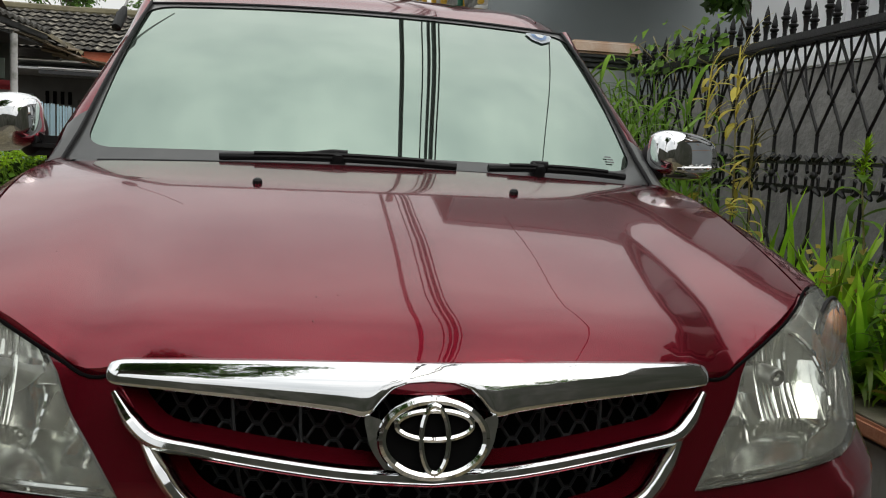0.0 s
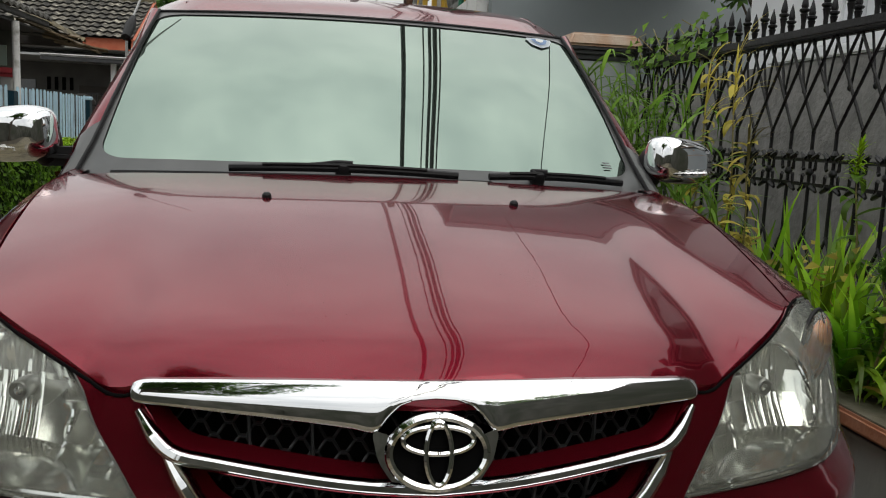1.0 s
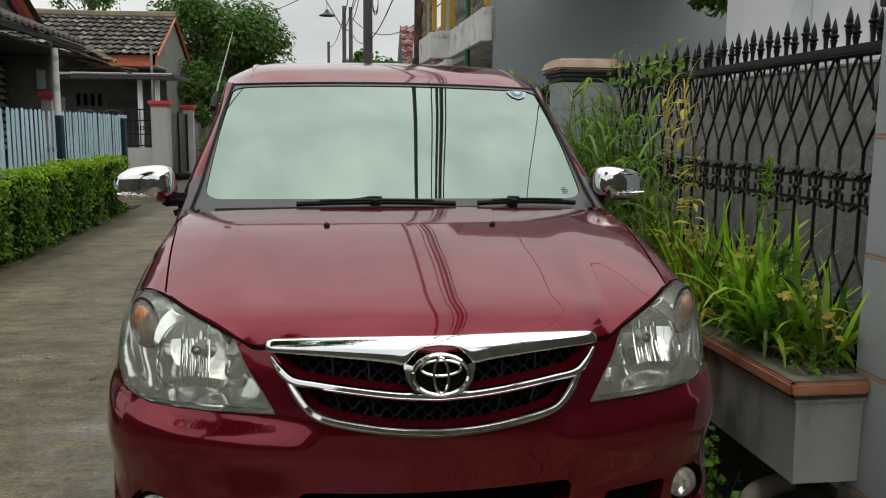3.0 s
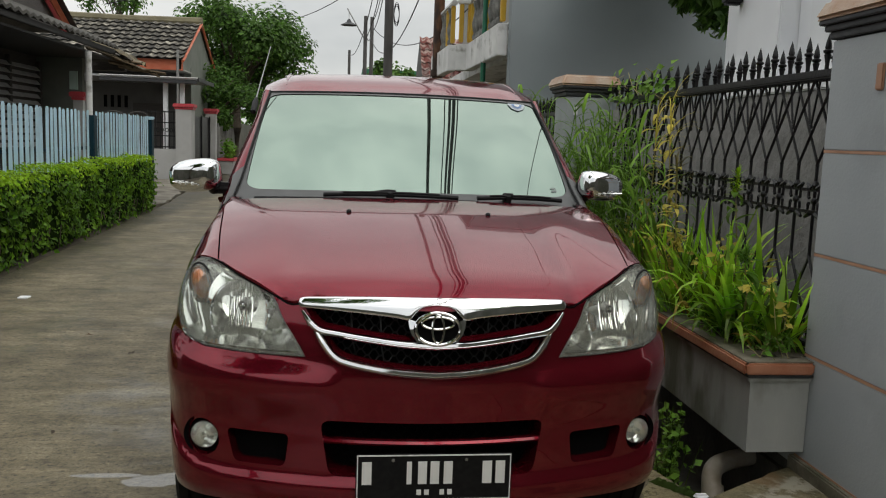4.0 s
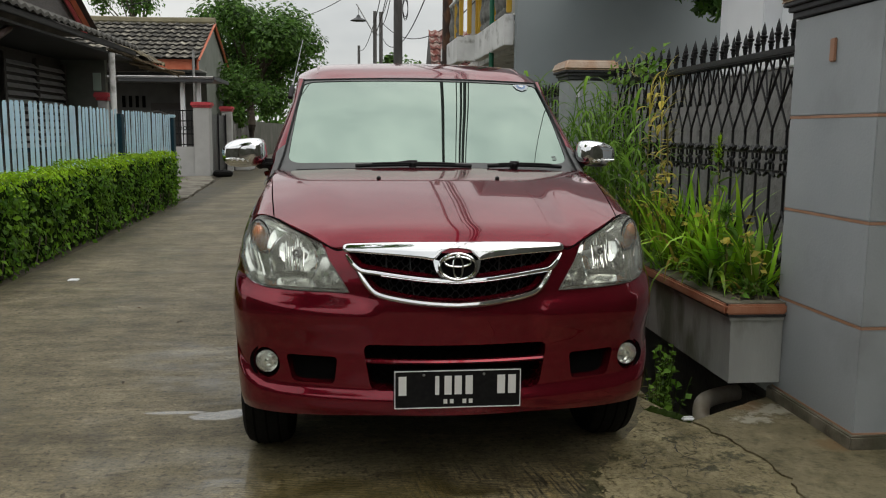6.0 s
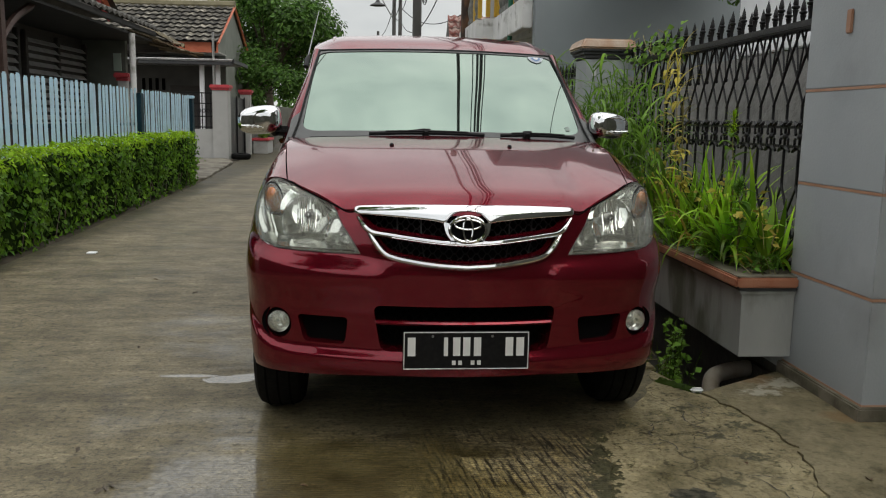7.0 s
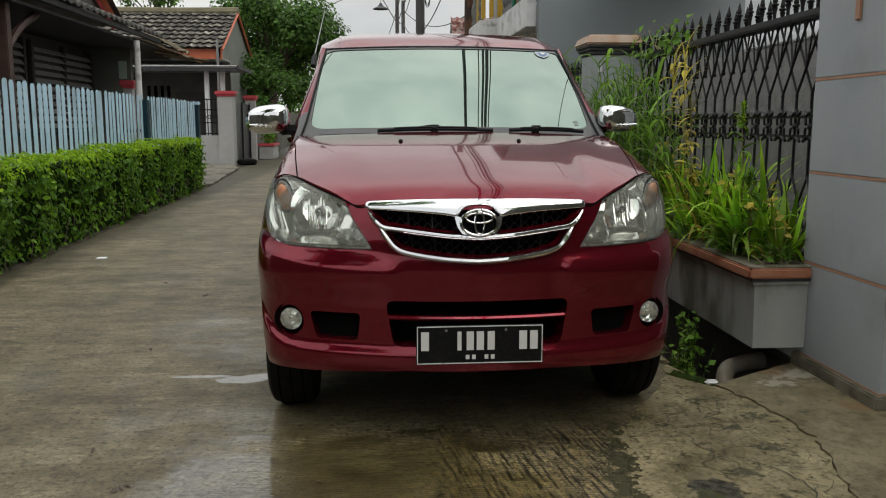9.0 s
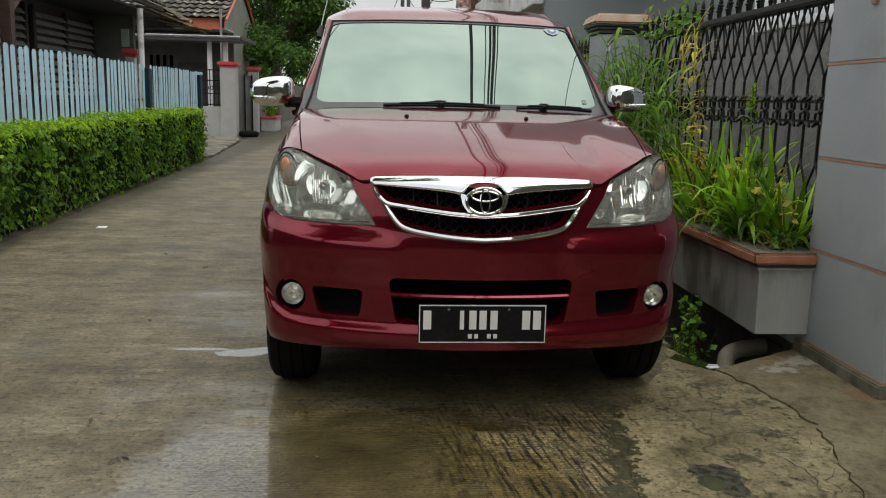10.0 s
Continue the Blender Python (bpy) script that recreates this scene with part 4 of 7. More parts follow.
S = np.concatenate([[0], np.cumsum(np.hypot(*np.diff(C, axis=0).T))])
FRONT_IN = np.array([(0.14, 0.08), (0.18, 0.040), (0.22, 0.014), (0.26, 0.005), (0.32, 0.0), (0.42, 0.0), (0.52, 0.003), (0.60, 0.003), (0.635, 0.006), (0.66, 0.012),
                     (0.70, 0.016), (0.77, 0.030), (0.83, 0.046), (0.88, 0.075), (0.93, 0.12), (1.0, 0.22), (1.1, 0.35)])
SIDE_IN = np.array([(0.14, 0.03), (0.2, 0.018), (0.3, 0.009), (0.45, 0.002), (0.6, 0.0), (0.7, 0.003), (0.8, 0.01), (0.86, 0.022), (0.92, 0.045), (0.97, 0.075), (1.05, 0.11)])
S_END = float(S[-1])


def fascia(s, z, inward=0.0):
    """Lower body skin: s runs along the plan from the nose round the corner, z is height."""
    a = min(abs(s), S_END)
    x, y = np.interp(a, S, C[:, 0]), np.interp(a, S, C[:, 1])
    e = 0.006
    if a < e:
        tx, ty = 1.0, 0.0
    else:
        tx = np.interp(a + e, S, C[:, 0]) - np.interp(a - e, S, C[:, 0])
        ty = np.interp(a + e, S, C[:, 1]) - np.interp(a - e, S, C[:, 1])
    l = math.hypot(tx, ty)
    tx, ty = tx / l, ty / l
    w = min(1.0, max(0.0, (a - 0.72) / 0.36))
    w = w * w * (3 - 2 * w)
    d = np.interp(z, FRONT_IN[:, 0], FRONT_IN[:, 1]) * (1 - w) + np.interp(z, SIDE_IN[:, 0], SIDE_IN[:, 1]) * w + inward
    d += min(1.0, max(0.0, (a - 0.87) / 0.14)) * np.interp(z, [0.64, 0.74, 0.86, 1.0], [0.0, 0.020, 0.030, 0.030])
    x, y = x - ty * d, y + tx * d
    return (math.copysign(x, s) if s else 0.0, y, z)


HOOD_MID = catmull([(0.05, 0.800), (0.085, 0.8485), (0.105, 0.8695), (0.15, 0.8955), (0.25, 0.930), (0.40, 0.974), (0.55, 1.012), (0.69, 1.043), (0.85, 1.070), (1.0, 1.085), (1.2, 1.09)], 8)


def deck(x, y):
    """Height of bonnet and wing tops."""
    a = abs(x)
    back = float(np.interp(a, C[:150, 0], C[:150, 1])) - 0.028
    k = min(1.0, max(0.0, (a - 0.42) / 0.10))
    side = float(np.interp(a, [0.42, 0.46, 0.50, 0.54, 0.58, 0.63, 0.70, 0.80], [0.062, 0.062, 0.062, 0.062, 0.060, 0.050, 0.040, 0.03]))
    sag = float(np.interp(a, [0.38, 0.44, 0.50, 0.56, 0.62, 0.70], [0.0, 0.008, 0.005, -0.004, -0.009, -0.004])) * max(0.0, 1 - max(0.0, y - 0.12) / 0.45)
    fade = max(0.0, 1 - max(0.0, y - 0.1) / 0.9) * (1 - k) + max(0.0, 1 - max(0.0, y - 0.1) / 0.62) ** 0.9 * k
    shift = min(back, 0.075) * (1 - k) + side * k
    zz = float(np.interp(y - shift * fade, HOOD_MID[:, 0], HOOD_MID[:, 1]))
    fall = float(np.interp(y, [0.75, 1.05], [13.0, 2.0]))
    crown = 0.021 * (a / 0.6) ** 2 + fall * max(0.0, a - 0.678) ** 2
    return zz - crown - sag


def seam(s):
    """Height at which the lower skin meets the bonnet and wing tops."""
    lo, hi = 0.75, 1.08
    for _ in range(26):
        m = (lo + hi) / 2
        x, y, z = fascia(s, m)
        if deck(x, y) > m:
            lo = m
        else:
            hi = m
    return (lo + hi) / 2


seam_s = np.linspace(0.40, 0.92, 40)
SEAM_FIT = np.polyfit(seam_s, [seam(float(q)) for q in seam_s], 3)


def seam_line(s):
    """The seam with its small waves ironed out above the lamps."""
    a = abs(s)
    k = min(1.0, max(0.0, (a - 0.40) / 0.06)) * min(1.0, max(0.0, (0.94 - a) / 0.08))
    return seam(s) * (1 - k) + float(np.polyval(SEAM_FIT, a)) * k


car = thing("car", "dark red metallic minivan parked on the concrete lane", "car", at=pose(0.006, 0, 0.04, 0, 0, 0.7))


def mirror_uv(p):
    return [(-u, v) for u, v in p][::-1]


LAMP_IN = [(0.378, 0.677), (0.418, 0.733), (0.455, 0.782), (0.482, seam_line(0.482) - 0.010)]
s_top = np.linspace(0.496, 0.865, 13)
LAMP_TOP = [(float(s), seam_line(float(s)) - 0.006) for s in s_top]
LAMP_OUT = [(0.895, 0.900), (0.910, 0.865), (0.900, 0.82), (0.878, 0.775), (0.845, 0.738), (0.805, 0.705), (0.75, 0.689)]
LAMP_LOW = [(0.70, 0.681), (0.60, 0.678), (0.50, 0.677)]
lamp_r = [tuple(p) for p in catmull(LAMP_IN, 4)[:-1]] + LAMP_TOP + [tuple(p) for p in catmull(LAMP_OUT, 4)] + LAMP_LOW
lamp_l = mirror_uv(lamp_r)
GRILLE_R = [(0.0, 0.640), (0.09, 0.645), (0.17, 0.655), (0.235, 0.668), (0.28, 0.686), (0.32, 0.730), (0.352, 0.768), (0.388, 0.812)]
grille_hole = [tuple(p) for p in catmull(GRILLE_R, 5)] + [(0.2, 0.815), (0.0, 0.815)]
grille_hole = grille_hole[:-1] + mirror_uv(grille_hole)[:-1]


intake = dense(rounded([(-0.300, 0.335), (0.300, 0.335), (0.328, 0.498), (-0.328, 0.498)], 0.03))
vent_r = dense(rounded([(0.43, 0.352), (0.585, 0.352), (0.612, 0.450), (0.418, 0.450)], 0.02))
vent_l = mirror_uv(vent_r)
FOG = (0.694, 0.409)
fog_r = [(FOG[0] + 0.058 * math.cos(a), FOG[1] + 0.055 * math.sin(a)) for a in np.linspace(0, 2 * math.pi, 24, endpoint=False)]
fog_l = mirror_uv(fog_r)
S_FENDER = 1.06


def low_edge(s):
    a = abs(s)
    y = float(np.interp(a, S, C[:, 1]))
    if a > 0.85 and abs(y - 0.63) < 0.345:
        return max(0.215, 0.258 + math.sqrt(0.345 ** 2 - (y - 0.63) ** 2))
    return float(np.interp(a, [0, 0.25, 0.6, 0.85, 1.06], [0.250, 0.250, 0.232, 0.222, 0.215]))


def bumper_skin(s, z):
    """Front skin: a sloping shelf under each lamp that ends in a fold beside the nose, and a lit rim below the fog lamps."""
    a = abs(s)
    top = float(np.interp(a, [0.26, 0.38, 0.60, 0.80, 0.92], [0.645, 0.668, 0.672, 0.690, 0.730]))
    low = float(np.interp(a, [0.26, 0.40, 0.60, 0.80, 0.92], [0.600, 0.606, 0.620, 0.646, 0.690]))
    k = min(1.0, max(0.0, (top - z) / (top - low)))
    end = min(1.0, max(0.0, (a - 0.255) / 0.085))
    low_fade = min(1.0, max(0.0, (z - 0.45) / 0.14))
    proud = 0.025 * float(np.interp(a, [0.25, 0.40, 0.60], [0.50, 0.80, 1.0])) * (0.75 * k + 0.25 * k * k * (3 - 2 * k)) * end * end * (3 - 2 * end) * min(1.0, max(0.0, (0.97 - a) / 0.16)) * low_fade * low_fade * (3 - 2 * low_fade)
    lip = float(np.interp(a, [0.0, 0.30, 0.62, 0.70, 0.76, 0.82, 0.88, 0.94], [0.337, 0.337, 0.340, 0.347, 0.368, 0.402, 0.450, 0.520]))
    k = min(1.0, max(0.0, (lip - z) / 0.036))
    proud += 0.019 * k * k * (3 - 2 * k) * min(1.0, max(0.0, (0.94 - a) / 0.16)) * min(1.0, max(0.0, (z - 0.19) / 0.07))
    return fascia(s, z, -proud)


def deep(d, rise=0.0):
    def f(s, z):
        x, y, zz = fascia(s, z)
        return (x * (1 - d * 0.35), y + d, zz + rise)
    return f


s_line = np.linspace(-S_FENDER, S_FENDER, 90)


def top_of_front(s):
    return seam_line(s) - 0.005


front_outline = [(float(s), low_edge(s)) for s in s_line] + [(S_FENDER, float(z)) for z in np.linspace(0.26, top_of_front(S_FENDER) - 0.02, 16)] + \
                [(float(s), top_of_front(float(s))) for s in s_line[::-1]] + [(-S_FENDER, float(z)) for z in np.linspace(top_of_front(S_FENDER) - 0.02, 0.26, 16)]


lamp_cut_r, lamp_cut_l = grow(lamp_r, 0.003), grow(lamp_l, 0.003)
front = skin(front_outline, [lamp_cut_r, lamp_cut_l, grille_hole, intake, vent_r, vent_l, fog_r, fog_l], bumper_skin, 0.0125,
             hole_lips=(deep(0.05), deep(0.05), deep(0.05), deep(0.085), deep(0.06), deep(0.06), deep(0.04), deep(0.04)))
part("front_bumper", front, paint, car, "dark red front bumper with wide lower intake", sharp=50)

# near-black sheet behind all openings: the shade inside put into its colour
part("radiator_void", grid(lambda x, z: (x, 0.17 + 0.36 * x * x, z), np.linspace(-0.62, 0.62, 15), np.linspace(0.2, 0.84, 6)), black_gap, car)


def honeycomb(u0, u1, v0, v1, keep, size, depth):
    """Open mesh of flattened hexagons: rows of stepped strips that touch at their flats."""
    out = []
    h = size * 0.42
    for j in range(int((v1 - v0) / h) + 2):
        run = []
        for u in np.arange(u0, u1, size / 8):
            wave = max(-1.0, min(1.0, 1.7 * math.cos(2 * math.pi * u / size)))
            v = v0 + j * h + (h / 2 - 0.0012) * wave * (1 if j % 2 else -1)
            if keep(u, v):
                run.append(depth(u, v))
            else:
                if len(run) > 1:
                    out.append(tube(run, 0.0024, 4, up=(0, 1, 0), cap=False))
                run = []
        if len(run) > 1:
            out.append(tube(run, 0.0024, 4, up=(0, 1, 0), cap=False))
    return join(*out)


def in_poly(poly):
    P = np.array(poly)
    return lambda u, v: bool(inside(np.array([[u, v]]), P)[0])


grille = part("grille", honeycomb(-0.40, 0.40, 0.62, 0.83, in_poly(grille_hole), 0.040, deep(0.050)), mesh_plastic, car, "black honeycomb grille mesh")
UP_U = catmull([(0.392, 0.806), (0.365, 0.775), (0.335, 0.755), (0.28, 0.747), (0.20, 0.737), (0.10, 0.726), (0.0, 0.720)], 6)
LOW_U = catmull([(0.352, 0.758), (0.325, 0.722), (0.29, 0.684), (0.25, 0.668), (0.17, 0.654), (0.09, 0.645), (0.0, 0.640)], 6)


def strip_along(uv, r, out, flat):
    full = [tuple(p) for p in uv] + [(-p[0], p[1]) for p in uv[::-1][1:]]
    rr = [r * (0.45 + 0.55 * min(1.0, 12 * min(i, len(full) - 1 - i) / len(full))) for i in range(len(full))]
    return tube([fascia(u, v, -out) for u, v in full], rr, 10, flat, up=(0, -1, 0.25))


def ledge_of(uv, drop, d):
    full = [tuple(p) for p in uv] + [(-p[0], p[1]) for p in uv[::-1][1:]]
    a = [fascia(u, v + 0.004, -0.004) for u, v in full]
    b = [deep(d, drop)(u * 0.965, v + 0.014) for u, v in full]
    c = [deep(d + 0.012, drop)(u * 0.96, v + 0.006) for u, v in full]
    n = len(full)
    return a + b + c, [(i, i + 1, n + i + 1, n + i) for i in range(n - 1)] + [(n + i, n + i + 1, 2 * n + i + 1, 2 * n + i) for i in range(n - 1)]


for u in (-0.245, -0.16, 0.16, 0.245):
    part("grille_rib", tube([deep(0.046)(u * 0.93, 0.66), deep(0.046)(u * 1.0, 0.72), deep(0.046)(u * 1.04, 0.80)], 0.003, 5), mesh_plastic, grille)
part("upper_grille_strip", strip_along(UP_U, 0.0140, 0.008, 0.8), chrome, grille, "chrome strip through the grille")
part("lower_grille_strip", strip_along(LOW_U, 0.0158, 0.006, 0.8), chrome, grille, "chrome strip under the grille")
part("grille_vane", ledge_of(UP_U, 0.002, 0.028), paint, grille, "red vane behind the chrome strip")
part("grille_vane", ledge_of(LOW_U, 0.002, 0.028), paint, grille, "red vane behind the chrome strip")

# bonnet chrome bar: a swept section, blunt at the ends, dipping to two points beside the badge
BAR_END = 0.408
BAR_TOP = np.array([(0, 0.8525), (0.10, 0.8522), (0.2, 0.8508), (0.30, 0.8475), (0.38, 0.8435), (0.41, 0.841)])
BAR_LOW = np.array([(0, 0.8335), (0.03, 0.8315), (0.05, 0.8235), (0.064, 0.8095), (0.074, 0.7965), (0.082, 0.7915), (0.092, 0.7925), (0.11, 0.7965), (0.16, 0.8020), (0.23, 0.8075), (0.32, 0.8125), (0.41, 0.816)])


def bar_point(s, t):
    a = abs(s)
    z0, z1 = np.interp(a, BAR_LOW[:, 0], BAR_LOW[:, 1]), np.interp(a, BAR_TOP[:, 0], BAR_TOP[:, 1])
    e = max(0.0, (a - BAR_END + 0.022) / 0.022)
    round_off = math.sqrt(max(0.0, 1 - min(1.0, e) ** 2.6))
    mid = (z0 + z1) / 2
    z0, z1 = mid + (z0 - mid) * (0.25 + 0.75 * round_off), mid + (z1 - mid) * (0.25 + 0.75 * round_off)
    k = min(1.0, max(0.0, (t - 0.08) / 0.84))
    out = 0.013 * min(1.0, (t / 0.07) ** 0.5, ((1 - t) / 0.07) ** 0.5) * (0.35 + 0.65 * round_off) + 0.0018 * math.sin(math.pi * k) + 0.0016 * (1 - k)
    return fascia(s, float(z0 + (z1 - z0) * k), 0.004 - out)


bar_s = sorted({round(float(q), 4) for q in [*np.linspace(0, 0.12, 31), *np.linspace(0.12, 0.38, 30), *np.linspace(0.38, BAR_END, 15)]})
bar_s = [-q for q in bar_s[:0:-1]] + bar_s
part("bonnet_garnish", grid(bar_point, bar_s, [0.0, 0.01, 0.03, 0.06, 0.10, 0.2, 0.35, 0.5, 0.65, 0.8, 0.90, 0.94, 0.97, 0.99, 1.0]), chrome, car, "chrome bar on the bonnet edge", sharp=75)

# badge: plain ovals
badge = part("badge", skin(dense(rounded([(-0.086, 0.797), (-0.076, 0.757), (-0.052, 0.726), (0, 0.714), (0.052, 0.726), (0.076, 0.757), (0.086, 0.797), (0.06, 0.790), (0.03, 0.775), (-0.03, 0.775), (-0.06, 0.790)], 0.012), 0.01), [],
                           lambda s, z: fascia(s, z, -0.012 - 0.006 * max(0, 1 - (s / 0.09) ** 2)), 0.012, lip=lambda s, z: fascia(s, z, 0.02)), chrome, car, "oval chrome badge")


def oval(cx, cz, a, b, r, out, n=40, flat=0.8):
    pts = [fascia(cx + a * math.cos(t), cz + b * math.sin(t), -out) for t in np.linspace(0, 2 * math.pi, n + 1)]
    return tube(pts, r, 8, flat, up=(0, -1, 0.2), cap=False)


part("badge_disc", skin([(0.060 * math.cos(t), 0.773 + 0.041 * math.sin(t)) for t in np.linspace(0, 2 * math.pi, 36, endpoint=False)], [], lambda s, z: fascia(s, z, -0.021), 0.015), black_gap, badge, "black oval disc")
part("badge_ring", oval(0, 0.773, 0.063, 0.0435, 0.0075, 0.026), chrome, badge)
part("badge_oval", oval(0, 0.789, 0.046, 0.0165, 0.0054, 0.028), chrome, badge)
part("badge_oval", oval(0, 0.773, 0.0165, 0.0385, 0.0054, 0.029), chrome, badge)

# lower intake, vents
part("intake_bar", tube([deep(0.018)(u, 0.436) for u in np.linspace(-0.318, 0.318, 21)], 0.016, 8, 0.6, up=(0, -1, 0)), paint, car, "red bar across the lower intake")
# intake mesh and vent floors carry the recess shade in their near-black colour
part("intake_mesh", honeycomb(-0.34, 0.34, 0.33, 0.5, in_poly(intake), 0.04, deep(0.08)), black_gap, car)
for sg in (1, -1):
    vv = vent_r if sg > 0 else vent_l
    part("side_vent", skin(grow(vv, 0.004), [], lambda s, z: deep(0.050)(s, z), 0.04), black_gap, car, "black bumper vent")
    fx = fascia(sg * FOG[0], FOG[1])
    fog = part("fog_lamp", revolve([(0.0, 0.03), (0.02, 0.03), (0.032, 0.022), (0.038, 0.008), (0.0405, 0.006), (0.0415, 0.02)], (fx[0], fx[1] + 0.008, fx[2]), (sg * -0.18, 1, 0)), satin_silver, car, "round fog lamp")
    part("fog_lens", revolve([(0.0, -0.010), (0.017, -0.009), (0.030, -0.005), (0.038, 0.001), (0.0415, 0.008)], (fx[0], fx[1] + 0.004, fx[2]), (sg * -0.18, 1, 0)), fog_mat, fog, "frosted round lens")
    part("fog_recess", revolve([(0.042, 0.012), (0.050, 0.020), (0.062, 0.004)], (fx[0], fx[1] + 0.012, fx[2]), (sg * -0.18, 1, 0)), black_gap, fog, "dark recess round the lens")
    part("fog_bulb", revolve([(0.0, -0.004), (0.010, -0.002), (0.012, 0.01), (0.012, 0.03)], (fx[0], fx[1] + 0.008, fx[2]), (sg * -0.18, 1, 0), 14), silver, fog)


# headlights
lamp_edge = material("grey_lens_edge", (0.16, 0.18, 0.165), 0.3, coat=0.5)
fluted_mat = material("fluted_reflector", (0.62, 0.62, 0.58), 0.22, 0.8, tint=(0.75, 0.75, 0.70), scale=30)


def headlight(poly, sg):
    P = np.array(poly)

    def edge_distance(s, z):
        e, d = np.array([s, z]), 9.0
        for p, q in zip(P, np.roll(P, -1, 0)):
            w = q - p
            t = min(1.0, max(0.0, float(((e - p) @ w) / max(w @ w, 1e-12))))
            d = min(d, float(np.hypot(*(e - p - t * w))))
        return d

    cs, cz, rad = 0.592, 0.772, 0.090
    mid = fascia(sg * cs, cz)

    def plane_at(x, z):
        """Depth of the plane that carries the reflectors: upright across, leaning back to the top."""
        return mid[1] + 0.22 * (abs(x) - abs(mid[0])) + 0.56 * (z - cz)

    def bowl(s, z):
        k = min(1.0, edge_distance(s, z) / 0.035)
        x, y, zz = fascia(s, z, 0.006)
        return (x - sg * 0.008 * k, y + math.sqrt(k) * max(0.020, plane_at(x, z) + 0.085 - y), zz)

    def dish(u, v, back=0.0):
        """Point of the round bowl, which looks forwards and a little up; its floor falls away below."""
        floor_ = max(0.0, -0.42 - v)
        x, z = abs(mid[0]) + rad * 0.93 * u, cz + rad * v
        v_up = max(v, -0.42)
        y = plane_at(x, cz + rad * v_up) + 0.045 + 0.028 * (1 - min(1.0, u * u + v_up * v_up)) + 0.034 * floor_ + back
        return (sg * x, max(y, fascia(cs + rad * u * 1.06, z)[1] + 0.010), z)

    lamp = part("headlight", skin(dense(poly, 0.02), [], bowl, (0.010, 0.014)), satin_silver, car, "clear multi-reflector headlight", sharp=45)
    part("lens", skin(dense(grow(poly, -0.002), 0.02), [], lambda s, z: fascia(s, z, -0.004), 0.02, lip=lambda s, z: fascia(s, z, 0.02)), lens_mat, lamp, "slightly clouded clear lens")
    rim = [fascia(u, v, 0.004) for u, v in dense(poly, 0.02)]
    part("lamp_seal", tube(rim + rim[:1], 0.0022, 6, cap=False), lamp_edge, lamp)
    # round main reflector: smooth outer fields, fluted columns in the middle
    breaks = [-1.0, -0.42] + [round(-0.42 + 0.12 * i, 3) for i in range(1, 7)] + [0.42, 1.0]
    bands = [-1.0, -0.42, 0.10, 0.48, 1.0]
    columns = []
    for i in range(len(breaks) - 1):
        u0, u1 = breaks[i], breaks[i + 1]
        fine = abs(u0 + u1) / 2 < 0.42
        for j in range(len(bands) - 1):
            def facet(t, w, u0=u0, u1=u1, j=j, fine=fine, i=i):
                u = u0 + (u1 - u0) * t
                lim = math.sqrt(max(0.0, 1 - u * u))
                v = max(-lim, min(lim, bands[j] + (bands[j + 1] - bands[j]) * w))
                hump = (0.0016 if fine and j else 0.0) * (1 - (2 * t - 1) ** 2)
                tilt = 0.003 * math.sin(i * 2.4 + j * 1.7) * (t - 0.5) + 0.005 * math.cos(i * 1.3 + j * 2.9) * (w - 0.5) if fine and j else 0.0
                return dish(u, v, tilt - hump)
            columns.append(grid(facet, np.linspace(0, 1, 5 if fine else 9), np.linspace(0, 1, 5)))
    columns = [(v, f) for v, f in columns if max(p[2] for p in v) - min(p[2] for p in v) > 0.004]
    part("reflector", join(*columns), silver, lamp, "faceted bowl reflector", sharp=60)
    ctr = dish(-0.07, 0.27)
    ax = (sg * -0.18, 1, 0.03)
    at = (ctr[0], ctr[1] - 0.034, ctr[2])
    bulb = part("bulb", revolve([(0.0, 0.020), (0.009, 0.018), (0.0115, 0.010), (0.0125, 0.002), (0.0145, 0.004), (0.0145, 0.030), (0.010, 0.050)], at, ax, 20), steel, lamp, "shielded bulb")
    part("bulb_cap", revolve([(0.0, 0.002), (0.006, 0.004), (0.009, 0.012)], at, ax, 14), chrome, bulb)
    ring = [dish(1.02 * math.cos(a), 1.02 * math.sin(a), -0.003) for a in np.linspace(-3.6, 1.2, 60)]
    part("reflector_rim", tube(ring, 0.0030, 6), chrome, lamp)
    lip_line = [fascia(sg * u, 0.6855 + 0.16 * max(0.0, u - 0.70) ** 2 * 4, 0.006) for u in np.linspace(0.40, 0.80, 18)]
    part("lower_trim", tube(lip_line, 0.0042, 6), chrome, lamp, "bright lower trim")
    flutes = [tube([dish(u, -0.80 + 0.5 * u * u, -0.006), dish(u - 0.03, -0.40 - 0.3 * u * u, -0.004)], 0.0030, 6) for u in np.arange(-0.62, 0.62, 0.095)]
    part("fluting", join(*flutes), fluted_mat, lamp, "fluted lower reflector")
    # tilted mirror facets towards the grille and above the bowl
    for u, v, w, h, pitch_, yaw in ((0.445, 0.722, 0.022, 0.022, -24, 26), (0.482, 0.765, 0.018, 0.024, -12, 18), (0.498, 0.812, 0.014, 0.018, -30, 12)):
        bm = boxmesh(-w, w, -0.002, 0.002, -h, h, 0.0018)
        for q in bm.verts:
            q.co.x += 0.35 * q.co.z
        o = part("facet", bm, silver, lamp)
        o.matrix_basis = Matrix.Translation(fascia(sg * u, v, 0.034)) @ pose(0, 0, 0, pitch_, 0, sg * yaw)
    # bright crescent over the bowl
    def crescent(a, w):
        r = 1.08 + w * (0.05 + 0.30 * math.sin(math.pi * min(1.0, max(0.0, (a - 0.25) / 1.75))) ** 0.7)
